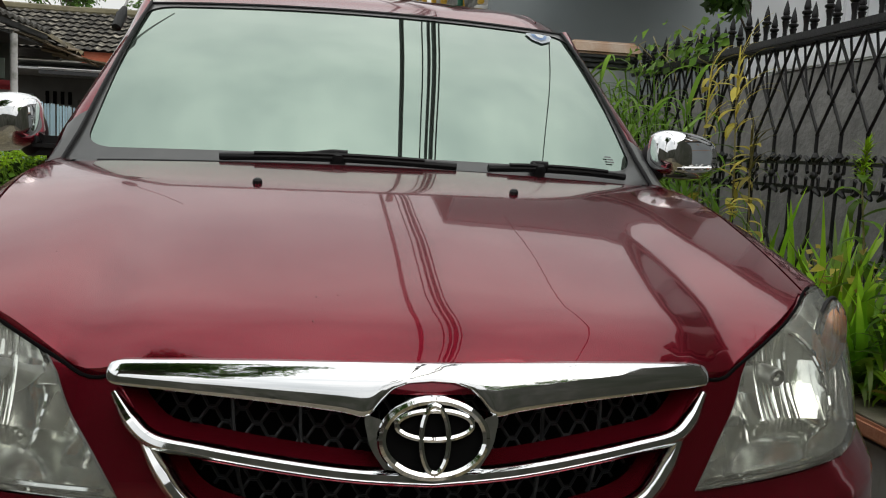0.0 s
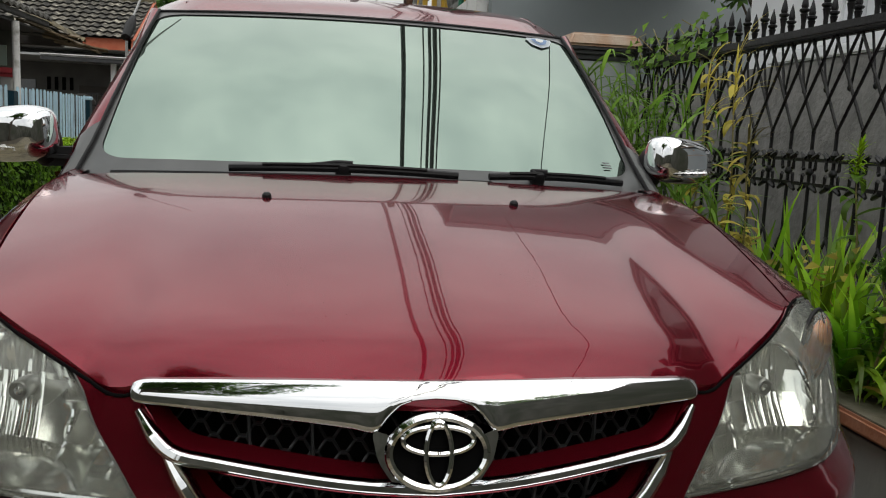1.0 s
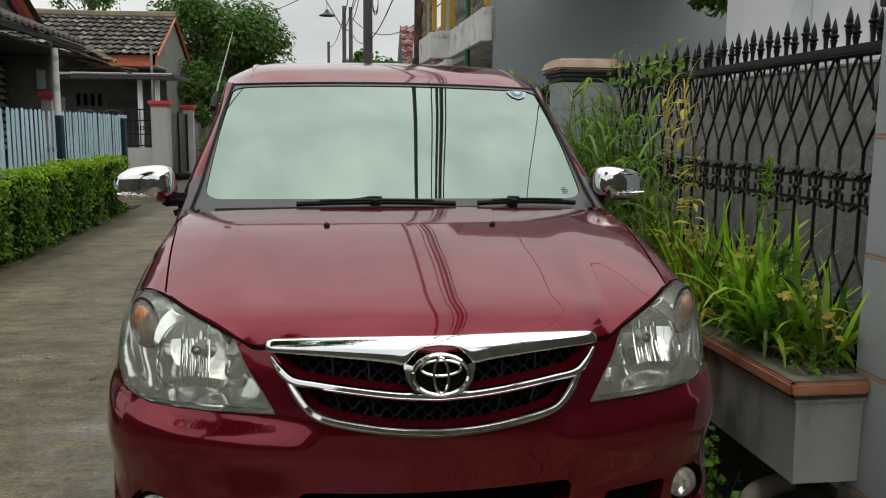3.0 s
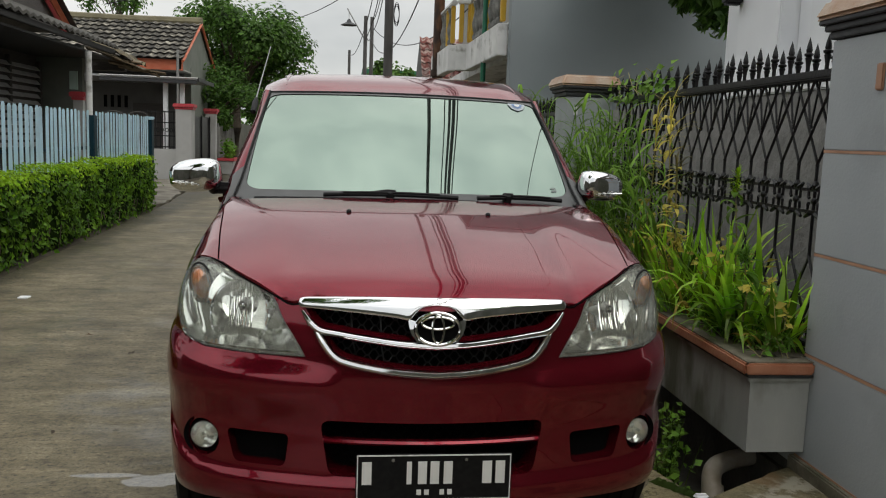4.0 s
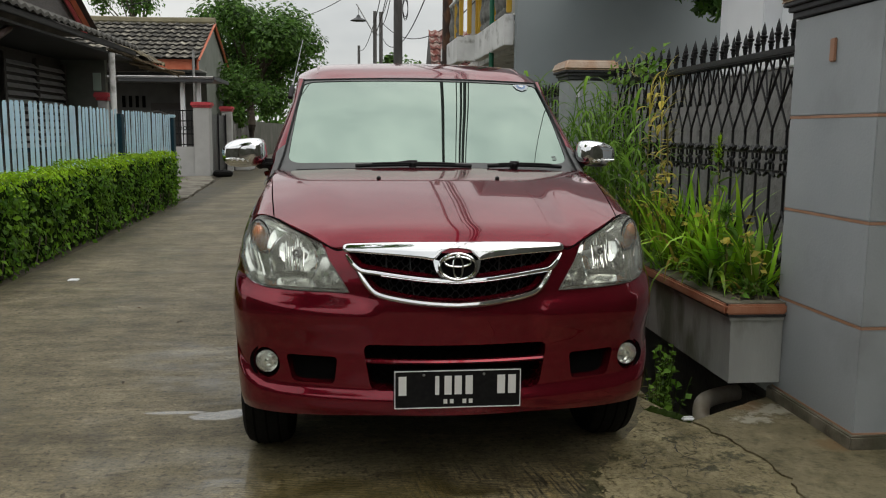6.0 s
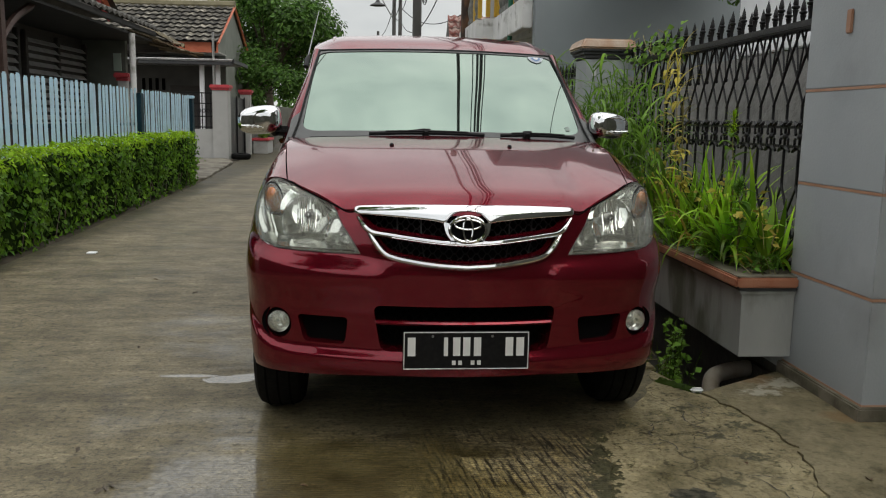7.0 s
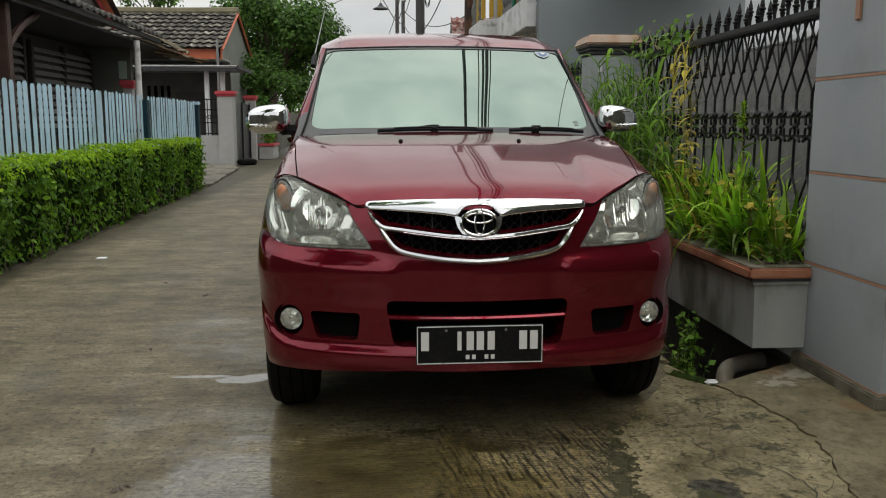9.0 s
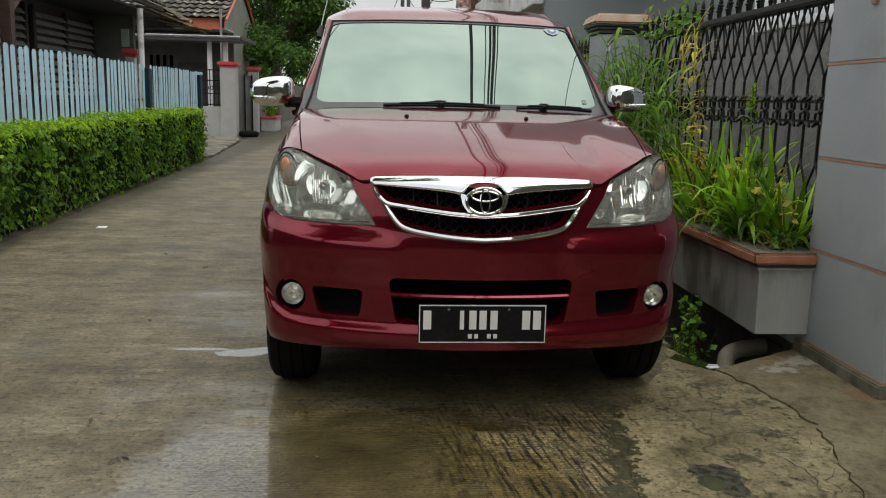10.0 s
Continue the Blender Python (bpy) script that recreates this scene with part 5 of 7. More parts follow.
        u, v = r * math.cos(a), r * math.sin(a)
        x, y, z = dish(u, v, -0.012)
        z = min(z, top_of_front(cs + rad * u) - 0.010)
        return (x, max(y + 0.006 * w, fascia(cs + rad * u * 1.06, z)[1] + 0.010), z)
    part("crescent", grid(crescent, np.linspace(0.25, 2.0, 28), np.linspace(0, 1, 5)), silver, lamp, "bright crescent reflector")
    # indicator: amber bulb inside a clear fluted bubble
    q = fascia(sg * 0.800, 0.846, 0.016)
    turn = Matrix.Translation(q) @ pose(0, 0, 0, 0, 0, sg * 34)

    def bubble(half_x, half_z, depth, flute, count):
        def at_uv(u, v):
            r = math.sqrt(max(0.0, 1 - v * v))
            x, z = half_x * u * r, half_z * v
            wave = flute * math.cos(count * math.pi * u + 1.2 * v * sg) * r
            return (x + 0.006 * v * sg, -depth * math.sqrt(max(0.0, 1 - u * u * r * r - v * v * 0.98)) + wave, z)
        return grid(at_uv, np.linspace(-1, 1, 33), np.linspace(-0.985, 0.985, 25))
    ind = part("indicator", bubble(0.028, 0.045, 0.018, 0.0014, 5), amber, lamp, "amber indicator bulb")
    ind.matrix_basis = turn
    o = part("indicator_lens", bubble(0.041, 0.060, 0.022, 0.0034, 7), bubble_mat, lamp, "clear fluted indicator bubble")
    o.matrix_basis = turn
    o = part("indicator_bowl", bubble(0.040, 0.058, -0.020, 0.0, 1), satin_silver, lamp)
    o.matrix_basis = turn
    oval_pts = [(0.0435 * math.cos(a) + 0.006 * math.sin(a) * sg, 0.002, 0.062 * math.sin(a)) for a in np.linspace(0, 2 * math.pi, 33)]
    o = part("indicator_rim", tube(oval_pts, 0.0034, 6, up=(0, 1, 0), cap=False), black_plastic, lamp)
    o.matrix_basis = turn
    return lamp


headlight(lamp_r, 1)
headlight(lamp_l, -1)
for sg in (1, -1):
    part("bonnet_gap", tube([fascia(sg * s, seam_line(float(s)) - 0.0035, -0.0005) for s in np.linspace(0.405, 0.80, 34)], 0.0026, 6), black_gap, car, "dark shut line under the bonnet edge")

# bonnet and wing tops
s_in = np.linspace(0, 1.0, 56)


def front_xy(s, gap=0.004):
    x, y, z = fascia(s, seam_line(s))
    return x, y + gap


wing_line = [(0.636, 0.296), (0.648, 0.40), (0.664, 0.55), (0.679, 0.74), (0.684, 0.84), (0.668, 0.915)]
wing_curve = [tuple(p) for p in catmull(wing_line, 8)]
fx = [front_xy(s) for s in s_in]
fx_b = [p for p in fx if p[0] < 0.630]
rear_b = [(0.60, 0.925), (0.45, 0.905), (0.3, 0.89), (0.15, 0.882), (0.0, 0.88)]
half = fx_b + wing_curve + rear_b
bonnet_poly = half[:-1] + [(-x, y) for x, y in half[::-1]][:-1]


def deck3(x, y):
    return (x, y, deck(x, y))


bonnet = part("bonnet", skin(dense(bonnet_poly, 0.03), [], deck3, 0.03, lip=lambda x, y: (x * 0.985, y, deck(x, y) - 0.02)), paint, car, "dark red glossy bonnet with water spots", sharp=60)
for sg in (1, -1):
    f_out = [front_xy(s, 0.0) for s in np.linspace(0.74, S_FENDER + 0.75, 50)]
    f_out = [p for p in f_out if p[1] < 1.12 and p[0] > 0.643]
    f_poly = [(x, y) for x, y in f_out] + [(0.755, 1.12), (0.715, 1.06), (0.69, 0.985)] + [(x + 0.005, y + 0.001) for x, y in wing_curve[::-1]]
    part("wing_top", skin([(sg * x, y) for x, y in dense(f_poly, 0.025)], [], deck3, 0.025, flip=sg < 0, lip=lambda x, y: (x * 0.99, y, deck(x, y) - 0.02)), paint, car, sharp=60)
    nz = (sg * 0.247, 0.687, deck(0.247, 0.687))
    part("washer_nozzle", revolve([(0.0, 0.010), (0.005, 0.0095), (0.0085, 0.006), (0.0095, 0.0), (0.0095, -0.006)], nz, (0, -0.25, 1), 14), black_plastic, bonnet)

spot_rng = random.Random(61)
spot_mat = material("dried_water_spots", (0.05, 0.02, 0.02), 0.7)
for q in range(36):
    sx, sy = spot_rng.uniform(-0.55, 0.55), spot_rng.uniform(0.14, 0.62)
    r_ = spot_rng.uniform(0.0006, 0.0012)
    part("dirt_spot", revolve([(0.0, 0.0006), (r_ * 0.7, 0.0005), (r_, -0.0002)], (sx, sy, deck(sx, sy)), (0, -0.25, 1), 7), spot_mat, bonnet)
part("bonnet_gap", grid(lambda x, y: (x, y, deck(x, y) - 0.022), np.linspace(-0.72, 0.72, 31), np.linspace(0.42, 1.0, 12)), black_gap, car)

# sides and tail of the lower body
Y_W1, Y_W2, R_ARCH, Z_AXLE = 0.63, 3.285, 0.345, 0.258


def s_of_y(y):
    i = int(np.argmax(C[:, 1] > y))
    return float(np.interp(y, C[40:i + 1, 1], S[40:i + 1]))


def belt(s):
    x, y, z = fascia(s, 0.95)
    return seam(s) if y < 1.05 else float(np.interp(y, [1.05, 1.3, 3.9, 4.2], [seam(1.62), 1.0, 1.03, 1.03]))


for sg in (1, -1):
    ss = np.linspace(S_FENDER + 0.004, S_END, 110)
    low = []
    for s in ss:
        y = float(np.interp(s, S, C[:, 1]))
        x = float(np.interp(s, S, C[:, 0]))
        z = 0.215
        for yw in (Y_W1, Y_W2):
            if abs(y - yw) < R_ARCH and x > 0.6:
                z = max(z, Z_AXLE + math.sqrt(R_ARCH ** 2 - (y - yw) ** 2))
        low.append((float(s), z))
    up = [(float(s), belt(float(s)) - 0.001) for s in ss[::-1]]
    poly = low + [(S_END, z) for z in (0.4, 0.6, 0.8)] + up + [(S_FENDER + 0.004, z) for z in (0.8, 0.7, 0.64)]
    poly = [p for i, p in enumerate(poly) if i == 0 or math.hypot(p[0] - poly[i - 1][0], p[1] - poly[i - 1][1]) > 1e-4]
    part("body_side", skin([(sg * u, v) for u, v in poly], [], lambda s, z: fascia(s, z), 0.07, flip=sg < 0, lip=lambda s, z: fascia(s, z, 0.03)), paint, car, "dark red body side with door and rear wing", sharp=50)
    for yd in (1.18, 2.12, 3.0):
        sd = s_of_y(yd)
        part("door_gap", tube([fascia(sg * sd, z, 0.001) for z in np.linspace(0.25, 0.98, 12)], 0.003, 4), black_gap, car)
    for yd in (1.95, 2.85):
        hh = [fascia(sg * s_of_y(yd + t), 0.88, -0.022 * math.sin(math.pi * (t + 0.08) / 0.16) - 0.004) for t in np.linspace(-0.08, 0.08, 9)]
        part("door_handle", tube(hh, 0.012, 8), paint, car, "body-coloured door handle")

# near-black blocks stand for the shade under the floor and in the arches
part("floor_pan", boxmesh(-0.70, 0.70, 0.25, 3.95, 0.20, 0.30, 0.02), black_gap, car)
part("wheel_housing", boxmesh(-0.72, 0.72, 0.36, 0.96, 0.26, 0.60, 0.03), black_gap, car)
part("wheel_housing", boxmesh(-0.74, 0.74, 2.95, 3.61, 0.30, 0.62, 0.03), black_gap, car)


def wheel(x, y, sg):
    w = part("wheel", revolve([(0.19, -0.09), (0.262, -0.092), (0.284, -0.078), (0.295, -0.05), (0.297, 0.0), (0.295, 0.05), (0.284, 0.078), (0.262, 0.092), (0.19, 0.09)], (x, y, Z_AXLE), (1, 0, 0), 40), rubber, car, "black rubber tyre")
    part("rim", revolve([(0.0, 0.055 * sg), (0.05, 0.055 * sg), (0.07, 0.045 * sg), (0.15, 0.05 * sg), (0.178, 0.07 * sg), (0.19, 0.088 * sg), (0.194, 0.07 * sg), (0.19, -0.08 * sg)], (x, y, Z_AXLE), (1, 0, 0), 40), steel, w, "grey alloy rim")
    grooves = [revolve([(0.2975, o - 0.004), (0.2985, o), (0.2975, o + 0.004)], (x, y, Z_AXLE), (1, 0, 0), 40) for o in (-0.045, 0.0, 0.045)]
    part("tread", join(*grooves), black_gap, w)


for yy in (Y_W1, Y_W2):
    for sg in (1, -1):
        wheel(sg * 0.690, yy, sg)

# windscreen
W_BOT, W_TOP = (0.90, 1.052), (1.505, 1.490)
HALF_LOW, HALF_TOP = 0.712, 0.630
PILLAR_IN = ((0.0, 0.15, 0.5, 1.0), (0.688, 0.663, 0.629, 0.592))


def glass_half(v):
    return float(np.interp(v, *PILLAR_IN)) + 0.008


def screen(x, v):
    hw = HALF_LOW * (1 - v) + HALF_TOP * v
    k = x / hw
    bow = 0.143 * (1 - v) + 0.079 * v
    y = W_BOT[0] * (1 - v) + W_TOP[0] * v + bow * k * k
    z = W_BOT[1] * (1 - v) + W_TOP[1] * v + 0.026 * math.sin(math.pi * v) - 0.012 * k * k
    return (x, y, z)


def screen_out(x, v, o):
    x, y, z = screen(x, v)
    return (x, y - 0.58 * o, z + 0.81 * o)


part("windscreen", grid(lambda k, v: screen(k * glass_half(v), v), np.linspace(-1, 1, 31), np.linspace(0, 1, 21)), windscreen_mat, car, "greenish mirror-film windscreen reflecting the sky")
# printed band round the glass
V0, V1 = 0.078, 0.972
clear = rounded([(-0.645, V0), (0.645, V0), (0.590, V1), (-0.590, V1)], 0.075, 8)
ring_o = [(glass_half(v), v) for v in (0.0, 0.15, 0.5, 1.0)]
ring_o = ring_o + [(-x, v) for x, v in ring_o[::-1]]
screen_frame = part("windscreen_band", skin(dense(ring_o, 0.04), [dense(clear, 0.03)], lambda x, v: screen_out(x, v, 0.003), 0.03), band_mat, car, "dark grey printed band round the windscreen")
edge = [screen_out(float(np.interp(v, *PILLAR_IN)) - 0.001, v, 0.008) for v in np.linspace(0.0, 1, 16)]
top_e = [screen_out(x, 1.0, 0.004) for x in np.linspace(0.592, -0.592, 21)]
part("windscreen_seal", tube(edge + top_e + [(-x, y, z) for x, y, z in edge[::-1]], 0.0045, 6), black_plastic, car)
cowl = part("cowl_panel", grid(lambda x, v: (x, 0.868 + 0.045 * v + 0.12 * (x / 0.69) ** 2, 1.046 - 0.012 * (x / 0.69) ** 2 + 0.012 * v), np.linspace(-0.69, 0.69, 25), np.linspace(0, 1, 4)), black_plastic, car, "black cowl below the windscreen")


st = [(0, -0.055), (0.028, -0.028), (0.041, 0.02), (0.039, 0.034), (0.0, 0.042), (-0.039, 0.034), (-0.041, 0.02), (-0.028, -0.028)]
stick = part("windscreen_sticker", skin([(0.508 + u, 0.925 + w * 1.0) for u, w in st], [], lambda x, v: screen_out(x, v, 0.004), 0.05), material("sticker_white", (0.46, 0.51, 0.55), 0.5), car, "small white and blue shield sticker")
part("sticker_emblem", skin([(0.508 + u * 0.62, 0.927 + w * 0.62) for u, w in st], [], lambda x, v: screen_out(x, v, 0.0065), 0.05), material("sticker_blue", (0.17, 0.27, 0.47), 0.5), stick)
part("sticker_mark", skin([(0.508 + u * 0.34, 0.93 + w * 0.34) for u, w in st], [], lambda x, v: screen_out(x, v, 0.0085), 0.05), white_paint, stick)
part("glass_mark", join(*[skin([(0.575 + a, 0.115 + b), (0.575 + a + 0.02, 0.115 + b), (0.575 + a + 0.02, 0.121 + b), (0.575 + a, 0.121 + b)], [], lambda x, v: screen_out(x, v, 0.004), 0.05) for a, b in ((0, 0), (0, 0.012), (-0.004, 0.024))]), band_mat, screen_frame)


# wipers
def wiper(px, left, right, v_at):
    base = Vector(screen_out(px, 0.040, 0.022))
    w = part("wiper", revolve([(0.0, 0.012), (0.012, 0.010), (0.017, 0.0), (0.018, -0.03)], base, (0, -0.5, 0.85), 16), black_plastic, car, "black windscreen wiper")
    blade = [Vector(screen_out(x, v_at + 0.01 * math.sin(math.pi * (x - left) / (right - left)), 0.022)) for x in np.linspace(left, right, 15)]
    part("blade", tube(blade, 0.0085, 8, 0.8), black_plastic, w)
    spine = [p + Vector((0, -0.004, 0.008)) for p in blade[2:-2]]
    part("blade_frame", tube(spine, 0.0045, 6), black_plastic, w)
    m = blade[len(blade) // 2 - 3]
    arm = [base + Vector((0.02, -0.004, 0.006)), base + Vector((-0.015, 0, 0.008)), (base + m) / 2 + Vector((0, -0.004, 0.007)), m + Vector((0, -0.004, 0.006))]
    part("arm", tube([tuple(p) for p in catmull([tuple(a) for a in arm], 6)], [0.0095 - 0.0003 * i for i in range(19)], 8, 0.7), black_plastic, w)


wiper(-0.09, -0.34, 0.170, 0.024)
wiper(0.37, 0.245, 0.600, 0.026)
part("cowl_grille", tube([screen_out(x, 0.012 - 0.01 * (x / 0.6) ** 2, 0.012) for x in np.linspace(-0.60, 0.25, 18)], 0.008, 6), black_plastic, cowl)

# greenhouse
ROOF_Z = catmull([(1.45, 1.470), (1.52, 1.502), (1.62, 1.545), (1.80, 1.588), (2.0, 1.606), (2.4, 1.625), (3.0, 1.625), (3.6, 1.595), (3.95, 1.54), (4.1, 1.49)], 6)


def roof(x, y):
    a = abs(x) / 0.625
    return (x, y, float(np.interp(y, ROOF_Z[:, 0], ROOF_Z[:, 1])) - 0.022 * a * a - 0.045 * max(0.0, a - 0.72) ** 2 / 0.08)


def flank(y, v):
    """Side of the cabin from belt (v 0) to roof edge (v 1)."""
    x0 = 0.752 if y > 1.1 else 0.74
    x = x0 * (1 - v) + 0.625 * v + 0.005 * math.sin(math.pi * v)
    zr = roof(0.625, max(1.5, y))[2]
    z0 = float(np.interp(y, [1.0, 1.3, 3.9], [0.985, 1.0, 1.03]))
    return (x, y, z0 * (1 - v) + zr * v)


def header(x):
    return screen(x, 1.0)[1] - 0.004


roof_front = [(x, header(x)) for x in np.linspace(-0.612, 0.612, 25)]
roof_poly = roof_front + [(0.625, y) for y in np.linspace(1.62, 3.93, 34)] + [(x, 3.98 - 0.05 * (x / 0.625) ** 2) for x in np.linspace(0.6, -0.6, 15)] + [(-0.625, y) for y in np.linspace(3.93, 1.62, 34)]


def roof_join(x, y):
    p = roof(x, y)
    d = max(0.0, 1 - (y - header(x)) / 0.10)
    zt = screen(max(-0.612, min(0.612, x)), 1.0)[2] + 0.004
    return (x, y, p[2] * (1 - d * d) + zt * d * d)


part("roof", skin(dense(roof_poly, 0.06), [], roof_join, 0.05), paint, car, "dark red roof panel", sharp=60)
for sg in (1, -1):
    a_front = [(0.985, 0.0), (1.10, 0.16), (1.25, 0.38), (1.40, 0.62), (1.52, 0.83), (1.62, 1.0)]
    a_curve = [tuple(p) for p in catmull(a_front, 5)]
    outline = a_curve + [(y, 1.0) for y in np.linspace(1.7, 3.9, 30)] + [(3.95, 0.6), (4.02, 0.0)] + [(y, 0.0) for y in np.linspace(3.9, 1.1, 34)]
    w1 = rounded([(1.22, 0.06), (2.02, 0.06), (2.02, 0.90), (1.66, 0.90)], 0.05)
    w2 = rounded([(2.13, 0.06), (2.90, 0.06), (2.90, 0.90), (2.13, 0.90)], 0.05)
    w3 = rounded([(3.02, 0.08), (3.78, 0.08), (3.72, 0.88), (3.02, 0.90)], 0.05)
    fl = lambda y, v, sg=sg: (sg * flank(y, v)[0], y, flank(y, v)[2])
    fi = lambda y, v, sg=sg: (sg * (flank(y, v)[0] - 0.02), y, flank(y, v)[2])
    part("cabin_side", skin(dense(outline, 0.06), [dense(w, 0.08) for w in (w1, w2, w3)], fl, 0.08, flip=sg < 0, hole_lips=(fi, fi, fi)), paint, car, sharp=50)
    for w in (w1, w2, w3):
        part("side_window", skin(dense(grow(w, 0.003), 0.08), [], lambda y, v, sg=sg: (sg * (flank(y, v)[0] - 0.012), y, flank(y, v)[2]), 0.15, flip=sg < 0), dark_glass, car, "dark tinted side window")
    # windscreen pillar
    n = 18
    inner = [screen_out(float(np.interp(v, *PILLAR_IN)), v, 0.010) for v in np.linspace(0.0, 1.0, n)]
    outer = [flank(*a_curve[min(len(a_curve) - 1, int(round(k * (len(a_curve) - 1) / (n - 1))))]) for k in range(n)]
    rows = []
    for k in range(n):
        i, o = Vector(inner[k]), Vector(outer[k])
        mid = (i + o) / 2 + Vector((0.012, -0.022, 0.016))
        for t in np.linspace(0, 1, 7):
            p = i * (1 - t) ** 2 + mid * (2 * t * (1 - t)) + o * t * t
            rows.append((sg * p.x, p.y, p.z))
    quad = lambda ks, js: [(k * 7 + j, k * 7 + j + 1, (k + 1) * 7 + j + 1, (k + 1) * 7 + j) for k in ks for j in js]
    part("windscreen_pillar", (rows, quad(range(4, n - 1), range(6)) + quad(range(4), (3, 4, 5))), paint, car, sharp=60)
    part("quarter_trim", (rows[:35], quad(range(4), (0, 1, 2))), band_mat, car, "dark grey trim at the foot of the pillar", sharp=60)
    # roof channel moulding
    ch = [(sg * 0.525, y, roof_join(0.525, y)[2] - 0.001) for y in np.linspace(1.63, 3.8, 30)]
    part("roof_moulding", tube(ch, [0.002, 0.004, 0.006, 0.008, 0.009] + [0.010] * 24 + [0.004], 8, 1.5), paint, car, "raised roof side moulding")
    # door mirror
    m = thing("door_mirror")
    m.parent = car
    mc = Vector((0.785, 1.10, 1.130) if sg > 0 else (-0.834, 1.10, 1.126))
    ms = 0.95 if sg > 0 else 1.0
    bmm = bmesh.new()
    bmesh.ops.create_uvsphere(bmm, u_segments=28, v_segments=18, radius=1)
    for v in bmm.verts:
        x, y, z = v.co
        f = lambda t, e: math.copysign(abs(t) ** e, t)
        v.co = (f(x, 0.62) * 0.100, f(y, 0.8) * 0.065 if y < 0 else f(y, 0.4) * 0.03, f(z, 0.62) * 0.062 + 0.012 * (1 - x * sg) * 0.4 * (1 if z > 0 else 0.2))
        v.co.z *= 1.0 - 0.16 * max(0.0, x * sg)
    bmesh.ops.transform(bmm, matrix=Matrix.Translation(mc) @ pose(0, 0, 0, 0, sg * 5, sg * 14) @ Matrix.Scale(ms, 4), verts=bmm.verts)
    part("mirror_cap", bmm, chrome, m, "chrome mirror cap", sharp=70)
    inner = mc.x - sg * 0.04
    part("mirror_arm", boxmesh(min(sg * 0.690, inner), max(sg * 0.690, inner), 1.075, 1.15, 1.060, 1.105, 0.018), black_plastic, m)
    gasket = bmesh.new()
    bmesh.ops.create_uvsphere(gasket, u_segments=20, v_segments=12, radius=1)
    bmesh.ops.transform(gasket, matrix=Matrix.Translation(mc - Vector((sg * 0.066, -0.014, 0.016))) @ Matrix.Diagonal((0.032, 0.052, 0.054, 1)), verts=gasket.verts)
    part("mirror_base", gasket, black_plastic, m, "black mirror base")
    rim_pts = [mc + Vector((sg * u, -0.060 + 2.2 * (u - 0.01) ** 2, -0.026 + 0.05 * u)) for u in np.linspace(-0.035, 0.075, 9)]
    part("side_repeater", tube(rim_pts, 0.011, 8, 0.5, up=(0, -1, 0)), fog_mat, m, "clear repeater strip")
    part("led_strip", join(*[revolve([(0.0, -0.004), (0.006, -0.002), (0.007, 0.004)], mc + Vector((sg * u, -0.066 + 2.2 * (u - 0.01) ** 2, -0.026 + 0.05 * u)), (0, 1, 0), 10) for u in (-0.02, 0.003, 0.026, 0.049)]), white_paint, m)

part("rear_window", grid(lambda x, v: (x, 4.05 - 0.10 * v - 0.04 * (x / 0.7) ** 2, 1.03 + 0.50 * v), np.linspace(-0.68, 0.68, 9), np.linspace(0, 1, 5), True), dark_glass, car, "dark rear window")
ant = part("antenna", tube([(-0.642, 1.43, 1.43), (-0.628, 1.52, 1.52), (-0.600, 1.69, 1.69)], [0.0035, 0.003, 0.002], 6), steel, car, "thin whip antenna")
part("antenna_foot", revolve([(0.0, -0.03), (0.012, -0.025), (0.014, 0.03), (0.007, 0.06)], (-0.645, 1.41, 1.405), (0.1, 0.7, 0.7), 12), black_plastic, ant)

# extra black slab added to keep the ground below the car dark
part("underbody", boxmesh(-0.70, 0.70, 0.42, 3.95, 0.175, 0.215, 0.02), black_gap, car, "dark underbody")

# number plate, its characters as plain bars
plate = part("number_plate", boxmesh(-0.222, 0.222, -0.004, 0.004, 0.284, 0.422, 0.003), plate_mat, car, "black number plate with white bars", False)
plate.data.materials.clear()
plate.data.materials.append(plate_mat)


def plate_bar(x0, x1, z0, z1, name="plate_bar"):
    part(name, boxmesh(x0, x1, -0.0062, -0.003, z0, z1), white_paint, plate, "", False)


for a in ((-0.219, 0.219, 0.4165, 0.4195), (-0.219, 0.219, 0.2865, 0.2895), (-0.219, -0.216, 0.2895, 0.4165), (0.216, 0.219, 0.2895, 0.4165)):
    plate_bar(*a, name="plate_border")
for x0, w in ((-0.205, 0.027), (-0.079, 0.014), (-0.047, 0.025), (-0.012, 0.025), (0.026, 0.025), (0.137, 0.027), (0.175, 0.027)):
    plate_bar(x0, x0 + w, 0.334, 0.400)
for x0 in (-0.05, -0.028, 0.016, 0.038):
    plate_bar(x0, x0 + 0.013, 0.302, 0.317)
part("plate_bracket", boxmesh(-0.15, 0.15, 0.002, 0.06, 0.30, 0.40, 0.004), black_plastic, plate)
for sx in (-0.118, 0.09):
    part("plate_screw", revolve([(0.0, -0.004), (0.004, -0.003), (0.005, 0.0)], (sx, -0.004, 0.404), (0, 1, 0), 10), steel, plate)


